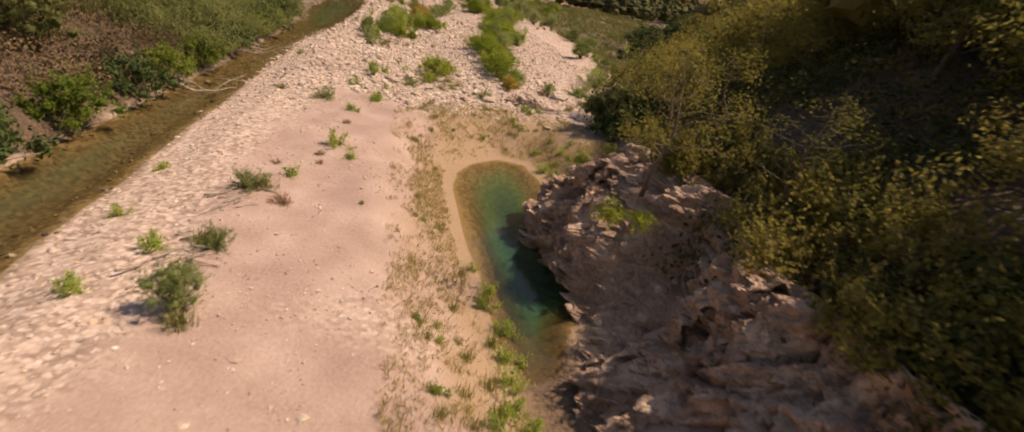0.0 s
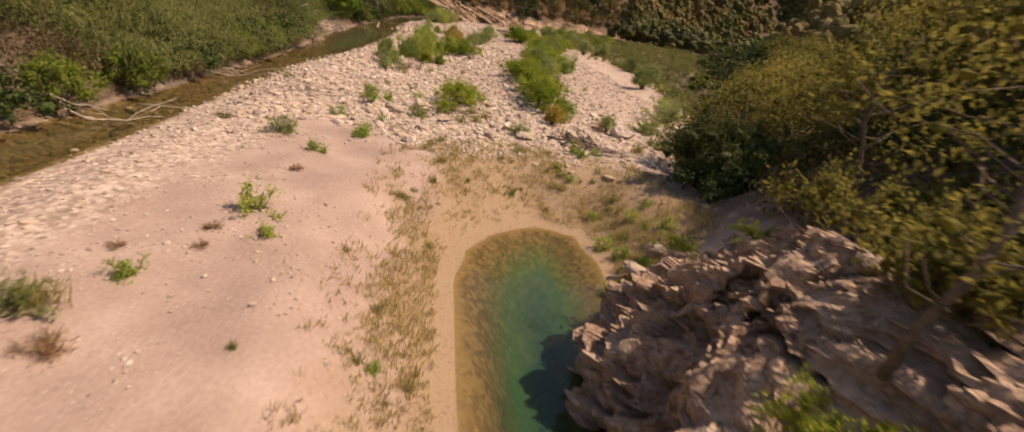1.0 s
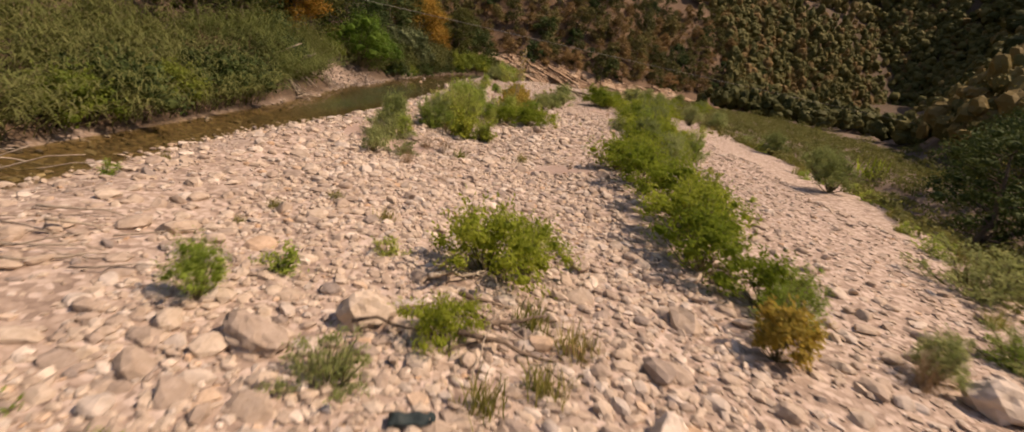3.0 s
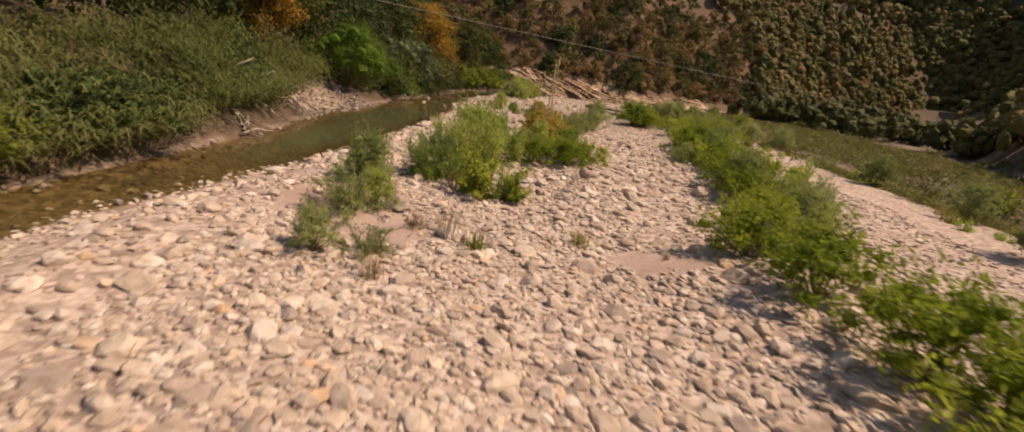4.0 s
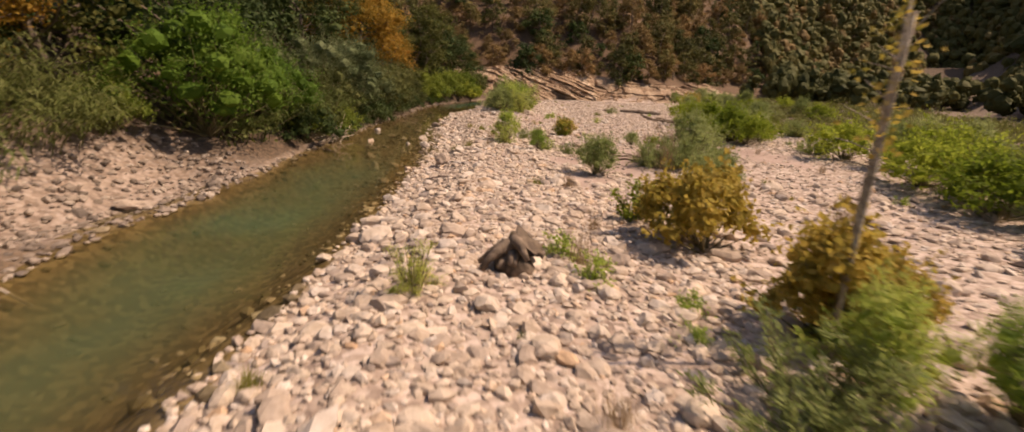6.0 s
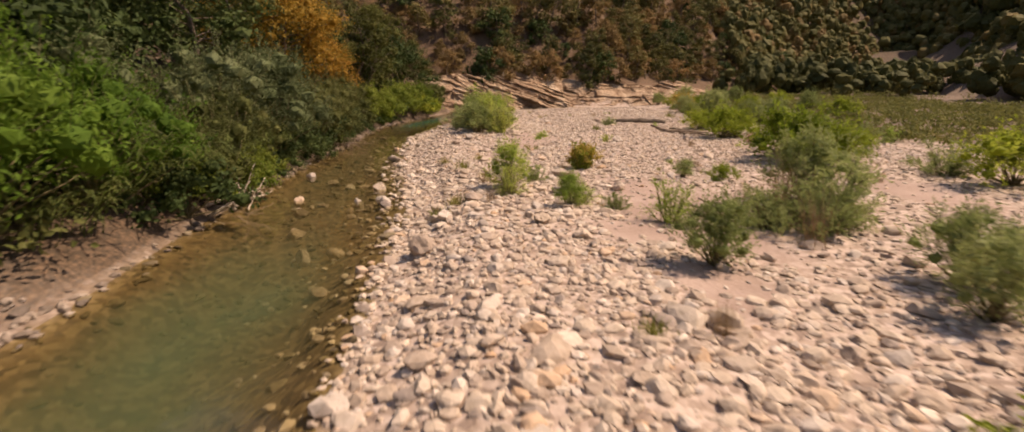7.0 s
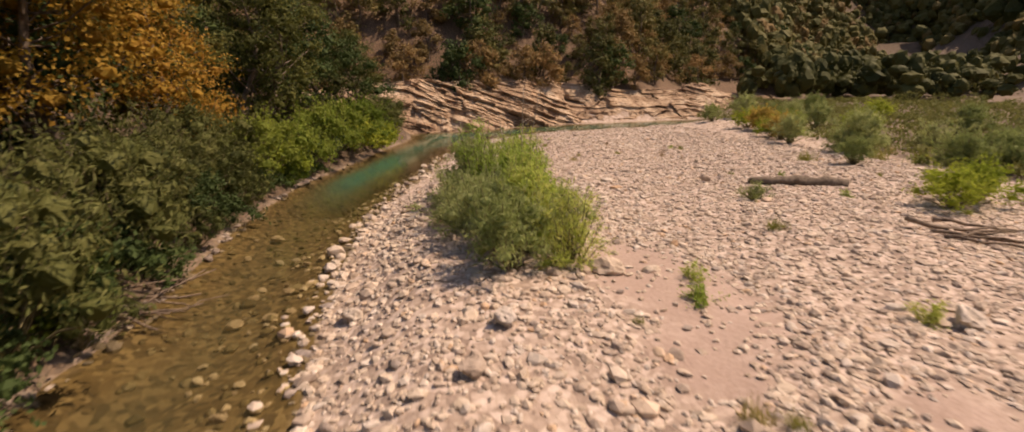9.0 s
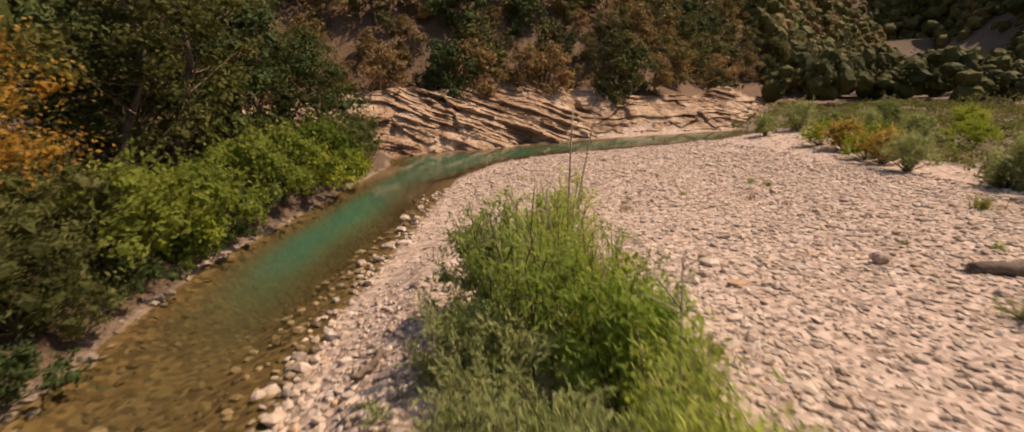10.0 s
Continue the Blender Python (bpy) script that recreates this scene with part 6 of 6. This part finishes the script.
CLIFFTREE = [tree("slope_tree", "broad dark tree rooted on the rock slope", 5.0, 2.3, 30, 110, (0.15, 0.085), M_SLOPETREE, 30 + k, bare=0.25, trunk=0.13, core=0.2) for k in range(2)]
GREENOAK = tree("hill_oak", "green bushy oak at the foot of the slope", 3.6, 1.5, 18, 52, (0.2, 0.13), M_DARKTREE, 40, reach=0.85, bare=0.1, trunk=0.1)
first = set()


def put_tree(src, x, y, size=1.0, dz=0.0, stretch=1.0, group=""):
    m = place(x, y, rp.uniform(0, 360), size, dz, stretch)
    if src in first:
        ob = copy_thing(src, pose(0, 0, 0))
        ob.matrix_basis = m
        return ob
    first.add(src)
    src.matrix_basis = m
    return tagged(src, group=group)


for src, x, y, size in ((ORANGE, -9.4, 86.4, 0.95), (ORANGE, -8.2, 89.4, 0.75), (OLIVE, -11.4, 80.6, 0.9), (ORANGE, -10.8, 84.0, 0.9), (ORANGE, -12.0, 60, 0.8), (DARK[0], -11.0, 67.0, 1.0), (DARK[1], -12.5, 72.0, 1.05), (OLIVE, -12.0, 63.0, 1.0), (DARK[0], -12.8, 56.0, 1.0), (OLIVE, -13.0, 51.0, 0.9), (DARK[1], -14.2, 46.0, 1.1),
                        (DARK[0], -14.6, 40.0, 1.0), (OLIVE, -14.8, 35.0, 1.0), (DARK[1], -15.4, 29.0, 1.1), (DARK[0], -14.6, 23.0, 1.0), (DARK[1], -14.4, 17.0, 1.1), (DARK[0], -14, 10, 1.0), (OLIVE, -9.4, 91.6, 0.85), (DARK[0], -11.5, 78.0, 1.0), (DARK[1], -10.8, 87.6, 0.9), (OLIVE, -7.6, 94.0, 0.8), (DARK[0], -8.6, 97.0, 0.75), (DARK[1], -6.4, 98.6, 0.65), (OLIVE, -4.6, 101.4, 0.85), (DARK[1], -3.4, 103.4, 0.7), (OLIVE, -3.0, 104.6, 0.7), (DARK[0], -5.6, 99.8, 0.9), (OLIVE, -7.0, 96.0, 0.9), (DARK[0], -15, 62, 1.2), (DARK[1], -15, 76, 1.2), (DARK[0], -14.5, 84, 1.2), (DARK[1], -13, 92, 1.2), (OLIVE, -16, 69, 1.2),
                        (DARK[1], 19.5, 43.0, 0.75), (DARK[0], 23.0, 47.0, 0.85), (DARK[1], 22.5, 41.0, 0.8), (DARK[0], 27.5, 53.0, 0.85), (OLIVE, 25.5, 45.0, 0.8), (DARK[1], -17, 54, 1.2), (DARK[0], -18, 44, 1.2), (DARK[1], -19, 34, 1.2), (DARK[0], -19, 25, 1.2)):
    put_tree(src, x, y, size, group="trees on the stream bank")

# the far hillside
rh = np.random.default_rng(33)
hx, hy = rh.uniform(-22, 50, 9000), rh.uniform(98, 150, 9000)
hd = -poly_dist(hx, hy, FAR_HILL)
ok = (hd > 3.4) & (hd < 18) & (fbm(hx * 0.16, hy * 0.16, seed=51, octaves=2) > -0.95)
spots = np.zeros((0, 2))
for x, y, d in zip(hx[ok], hy[ok], hd[ok]):
    if len(spots) < 410 and (len(spots) == 0 or np.min((spots[:, 0] - x) ** 2 + (spots[:, 1] - y) ** 2) > (1.45 + 0.02 * d) ** 2):
        spots = np.vstack([spots, [x, y]])
for x, y in spots:
    kind = rh.uniform()
    src = DRYOAK[rh.integers(0, 2)] if kind < 0.38 else GREENOAK if kind < 0.48 else OAK[rh.integers(0, 4)]
    put_tree(src, x, y, rh.choice([0.65, 0.95, 1.15, 1.3]) * rh.uniform(0.9, 1.1), -0.1, rh.uniform(0.9, 1.2), "hillside oaks")

# the slope beside the start
for x, y, size in ((13.0, 16.4, 0.6), (13.4, 20.2, 0.6), (13.8, 22.8, 0.7), (14.2, 13.6, 0.8), (14.4, 17.8, 0.9), (14.8, 20.6, 0.95), (15.4, 17, 1.1), (13.6, 9.8, 0.8), (11.8, 5, 0.9), (11.2, 2.0, 0.9), (16.0, 22.5, 1.1), (14.5, 11, 1.0), (12.2, 8.4, 0.75), (9.8, 5.6, 0.8), (12.8, 11.4, 0.7), (8.8, 1.5, 0.8), (12.5, 26.5, 1.0), (15.5, 29.5, 1.1), (18.5, 33, 1.1), (17, 26, 1.2), (21, 37, 1.2), (15, 19, 1.3), (24, 42, 1.3), (20, 30, 1.3), (27, 48, 1.3), (15, 5, 1.3), (16, 12, 1.3)):
    put_tree(CLIFFTREE[int(x * 7 + y) % 2], x, y, size, 0.0, 1.0, "trees on the rock slope")
for x, y, size in ((10.2, 25.4, 0.6), (11.4, 26.2, 0.6)):
    put_tree(GREENOAK, x, y, size, 0.0, 0.9)


ROCKTREE = [tree("slope_tree", "thin dry tree with several stems rooted on the rock top", 4.4, 1.5, 22, 60, (0.085, 0.05), M_SLOPETREE, 50 + k, bare=0.3, trunk=0.07, lean=(-0.1, 0.02), core=0.15) for k in range(2)]
for k, (x, y, z, size) in enumerate(((6.3, 11.8, 2.0, 0.95), (8.6, 12.9, 2.6, 0.8))):
    ROCKTREE[k].matrix_basis = pose(x, y, z, 0, 0, 40 * k) @ Matrix.Scale(size, 4)
    tagged(ROCKTREE[k], group="trees on the rock slope")
copy_thing(ROCKTREE[0], pose(0, 0, 0)).matrix_basis = pose(8.8, 16.0, 2.4, 0, 0, 160) @ Matrix.Scale(0.75, 4)
copy_thing(ROCKTREE[1], pose(0, 0, 0)).matrix_basis = pose(8.4, 9.6, 2.4, 0, 0, 90) @ Matrix.Scale(0.75, 4)


HANG = shrub("rock_shrub", "yellow-green shrub hanging from the rock face", "shrub", "broad", 0.7, 0.75, 22, 60, (0.075, 0.05), M_LIME, 130, droop=0.7)
HANG.matrix_basis = pose(5.7, 11.6, 1.25) @ Matrix.Scale(0.8, 4)
tagged(HANG, group="shrubs on the rock")
for x, y, z, size in ((6.0, 11.0, 1.35, 0.6), (6.9, 15.3, 1.7, 0.5), (6.4, 16.6, 0.8, 0.5)):
    copy_thing(HANG, pose(0, 0, 0)).matrix_basis = pose(x, y, z, 0, 0, x * 90) @ Matrix.Scale(size, 4)


# ---- woods and scrub too thick to count ----
def woods(name, label, xs, ys, height, spread, per, leaf, mat, seed, fine=False):
    """Crowns of leaf clumps standing close together, one mesh."""
    rr = np.random.default_rng(seed)
    n = len(xs)
    z = ground_z(xs, ys)
    h, w = height * rr.uniform(0.65, 1.25, n), spread * rr.uniform(0.7, 1.25, n)
    d = unit(rr.normal(size=(n, per, 3)))
    d[..., 2] = np.abs(d[..., 2]) * 1.1 - 0.25
    rad = rr.uniform(0.45, 1.0, (n, per, 1)) * (1 + 0.35 * vnoise(d[..., 0] * 2.2 + xs[:, None], d[..., 1] * 2.2 + ys[:, None], d[..., 2] * 2.2, 5))[..., None]
    at = np.stack([xs, ys, z + h * 0.45], 1)[:, None] + d * rad * np.stack([w, w, h * 0.55], 1)[:, None]
    lv = Leaves()
    m = n * per
    if height > 2:
        for q in range(4):                                   # rounded lobes under the leaves
            a = rr.uniform(0, 2 * np.pi, n)
            off = np.stack([np.cos(a) * w * 0.42, np.sin(a) * w * 0.42, h * (0.3 + 0.15 * q)], 1)
            lv.heart(np.stack([xs, ys, z], 1) + off, np.stack([w, w, h * 0.5], 1) * rr.uniform(0.28, 0.44, (n, 1)), rr, LOBE if fine else HEART, 0.28)
    out = unit(d.reshape(-1, 3))
    way = rr.normal(size=(m, 3))
    way = way - out * np.sum(way * out, 1, keepdims=True) * 0.85
    lv.add(at.reshape(-1, 3), way, leaf * rr.uniform(0.6, 1.3, m), leaf * 0.7 * rr.uniform(0.7, 1.2, m), rr, d.reshape(-1, 3) + [0, 0, 0.4])
    return tagged(new(name, lv.mesh(name, mat)), label, "woods", kind="stuff")


def thin(xs, ys, keep):
    return xs[keep], ys[keep]


rw = np.random.default_rng(77)
x, y = rw.uniform(40, 115, 4200), rw.uniform(118, 195, 4200)
d = -poly_dist(x, y, FAR_HILL)
x, y = thin(x, y, (d > 1.5) & (d < 24))
k = rw.uniform(0, 1, len(x)) < 0.3
woods("far_woods", "dark oak woods on the far hillside", x[~k][:620], y[~k][:620], 4.4, 2.0, 80, 0.24, M_OAK, 1, fine=True)
woods("far_woods", "brownish dry oak woods on the far hillside", x[k][:260], y[k][:260], 4.0, 1.9, 80, 0.24, M_BROWNOAK, 2, fine=True)
x, y = rw.uniform(-60, 130, 2600), rw.uniform(112, 250, 2600)
d = -poly_dist(x, y, FAR_HILL)
x, y = thin(x, y, (d > 19) & (d < 110) & ((d > 26) | (x < 44)))
woods("far_woods", "dark wooded ridge far behind the valley", x[:650], y[:650], 6.0, 3.2, 60, 0.5, M_OAK, 8, fine=True)
x, y = rw.uniform(32, 125, 2400), rw.uniform(104, 205, 2400)
d = poly_dist(x, y, FAR_HILL)
x, y = thin(x, y, (d > -3) & ((x - 32) * 0.6 + (y - 104) > 14))
woods("valley_woods", "dark trees filling the valley beyond the bar", x[:600], y[:600], 4.2, 2.2, 110, 0.22, M_OAK, 12, fine=True)
x, y = rw.uniform(60, 330, 1500), rw.uniform(20, 420, 1500)
x, y = thin(x, y, (np.hypot(x, y - 60) > 120) & (poly_dist(x, y, FAR_HILL) > 0))
woods("far_woods", "hazy dark woods at the head of the valley", x[:420], y[:420], 9.0, 5.0, 60, 0.7, M_OAK, 13, fine=True)
x, y = rw.uniform(10, 46, 9000), rw.uniform(28, 118, 9000)
edge = np.interp(y, [p[1] for p in BAR_EDGE], [p[0] for p in BAR_EDGE])
far = poly_dist(x, y, FAR_HILL) > 0.5
x1, y1 = thin(x, y, (x > edge - 0.6) & far & (poly_dist(x, y, RIGHT_HILL) > -1))
woods("meadow_grass", "rough yellow-green grass beside the gravel bar", x1[:4200], y1[:4200], 0.5, 0.42, 22, 0.16, M_MEADOW, 9)
x1, y1 = thin(x, y, (x > edge + np.where(y > 80, 4, 2.0)) & far & (vnoise(x * 0.15, y * 0.15, seed=67) > 0.1))
woods("meadow_thicket", "dull green thicket on the valley floor", x1[:200], y1[:200], 1.2, 1.0, 70, 0.16, M_MEADOW, 10)
x, y = rw.uniform(8, 125, 4200), rw.uniform(-20, 215, 4200)
d = -poly_dist(x, y, RIGHT_HILL)
x, y = thin(x, y, (d > np.where(y < 26, 6.5, 1.0)) & (d < np.where(y > 60, 34, 24)) & (poly_dist(x, y, FAR_HILL) > -5))
woods("slope_woods", "dark shaded woods on the slope by the bar", x[:1300], y[:1300], 5.0, 2.4, 80, 0.26, M_OAK, 3, fine=True)
x, y = rw.uniform(58, 122, 3000), rw.uniform(100, 215, 3000)
d = -poly_dist(x, y, RIGHT_HILL)
x, y = thin(x, y, (d > -2) & (d < 26))
woods("slope_woods", "dark woods closing the head of the valley", x[:620], y[:620], 5.0, 2.6, 70, 0.3, M_OAK, 15, fine=True)
x, y = rw.uniform(-70, -13, 900), rw.uniform(-20, 130, 900)
woods("bank_woods", "dark leafy woods behind the reeds", x, y, 7.0, 3.0, 44, 0.45, M_DARKTREE, 4)
# fine grass in the damp ring round the pool
x, y = rw.uniform(0.2, 9, 30000), rw.uniform(5, 26, 30000)
dp = poly_dist(x, y, POOL)
green = smooth(1.3 - np.hypot((x - 6.7) / 1.2, (y - 20.5) / 2.6)) + smooth(1.3 - np.hypot((x - 1.5) / 0.7, (y - 17.5) / 4.5))
x, y = thin(x, y, (dp > 0.45) & (dp < 4.2) & (x < np.interp(y, [7, 15, 17, 20, 26], [3.0, 3.0, 6.4, 9, 9])) & (0.5 * vnoise(x * 0.8, y * 0.8, seed=98) + 0.6 * vnoise(x * 2.5, y * 2.5, seed=97) + rw.normal(size=len(x)) * 0.4 > 0.25 - 0.7 * green))
lv = Leaves()
for k in range(5):
    n = len(x)
    foot = np.stack([x + rw.normal(size=n) * 0.04, y + rw.normal(size=n) * 0.04, ground_z(x, y) - 0.01], 1)
    lv.add(foot, rw.normal(size=(n, 3)) * 0.45 + [0, 0, 1.0], 0.16 * rw.uniform(0.5, 1.4, n), 0.016, rw)
tagged(new("pool_grass", lv.mesh("pool_grass", M_POOLGRASS)), "fine yellow-green grass on the damp sand by the pool", "grass", kind="stuff")
# scrub under the hillside trees
x, y = rw.uniform(-25, 60, 9000), rw.uniform(98, 140, 9000)
d = -poly_dist(x, y, FAR_HILL)
x, y = thin(x, y, (d > 4.0) & (d < 18) & (fbm(x * 0.2, y * 0.2, seed=52, octaves=2) > -0.45))
x, y = x[:1900], y[:1900]
woods("hill_scrub", "low dry brown-green scrub on the hillside", x[:1500], y[:1500], 0.9, 0.7, 34, 0.16, M_BROWNOAK, 5)
x, y = rw.uniform(-14, -4, 3000), rw.uniform(5, 104, 3000)
dr = poly_dist(x, y, RIVER)
x, y = thin(x, y, (dr > 0.5) & (x < mid_river(y)) & ((np.abs(y - 59.3) > 4.0) | (dr > 3.2)))
bare = y < 27
x1, y1 = thin(x, y, ~bare)
woods("bank_undergrowth", "dark green undergrowth on the stream bank", x1[:900], y1[:900], 0.9, 0.75, 40, 0.14, M_BANKLEAF, 6)
x1, y1 = thin(x, y, bare & (vnoise(x * 0.5, y * 0.4, seed=84) > -0.2))
woods("bank_brush", "brown dry brush on the bare stream bank", x1[:240], y1[:240], 0.8, 0.7, 44, 0.13, M_BRUSH, 14)
x, y = np.concatenate([rw.uniform(5.5, 16, 2600), rw.uniform(12, 34, 1200)]), np.concatenate([rw.uniform(0, 26, 2600), rw.uniform(26, 60, 1200)])
mix = rw.permutation(len(x))
x, y = x[mix], y[mix]
d = -poly_dist(x, y, RIGHT_HILL)
x1, y1 = thin(x, y, (d > np.where(y < 24, 0.9, -1.0)) & (d < 8) & (vnoise(x * 0.6, y * 0.6, seed=83) > -0.6))
woods("slope_scrub", "low dark scrub on the shaded slope", x1[::2][:620], y1[::2][:620], 1.1, 0.8, 44, 0.14, M_SLOPE, 7)
woods("slope_scrub", "dry brown scrub on the rock slope", x1[1::2][:320], y1[1::2][:320], 0.8, 0.7, 40, 0.13, M_BROWNOAK, 11)


x, y = rw.uniform(5.6, 9.5, 500), rw.uniform(3, 15.5, 500)
back = x - np.interp(y, [0, 4, 7, 8.8, 10.4, 11.6, 13, 14.3, 15.8], [5.5, 4.4, 3.9, 4.1, 5.1, 5.2, 4.5, 4.4, 4.8])
x, y = thin(x, y, (back > 2.7) & (back < 4.8))
BUSH = [bush("rock_bush", "dark olive bush growing over the back of the rock", "shrub", 1.3, 0.9, 14, 44, (0.1, 0.06), M_SLOPETREE, 140 + k, ragged=0.4, core=0.3) for k in range(2)]
for i, (px, py) in enumerate(zip(x[:40], y[:40])):
    m = pose(px, py, max(on_ground(px, py), 1.9), 0, 0, rw.uniform(0, 360)) @ Matrix.Scale(rw.uniform(0.7, 1.15), 4)
    if i < 2:
        BUSH[i].matrix_basis = m
        tagged(BUSH[i], group="bushes over the rock")
    else:
        copy_thing(BUSH[i % 2], pose(0, 0, 0)).matrix_basis = m


# ---- cobbles that can be picked apart, on the stretch that the camera passes lowest ----
COBBLE_MESHES = []
for k in range(10):
    rr = np.random.default_rng(400 + k)
    COBBLE_MESHES.append(mesh_of("cobble", stone_shape(ICO2, rr), ICO2[1], M_STONE, False))
rc = np.random.default_rng(61)
x, y = rc.uniform(-4.2, 5.5, 2600), rc.uniform(40, 74, 2600)
keep = gravel_density(x, y) > 0.8
for x, y in list(zip(x[keep], y[keep]))[:300]:
    size = 0.13 * math.exp(rc.normal() * 0.22)
    ob = new("cobble", COBBLE_MESHES[rc.integers(0, 10)])
    ob.parent = GROUND
    ob.matrix_local = pose(x, y, on_ground(x, y) + size * 0.2, rc.normal() * 8, rc.normal() * 8, rc.uniform(0, 360)) @ Matrix.Diagonal((size * rc.uniform(0.9, 1.4), size, size * rc.uniform(0.5, 0.8), 1))
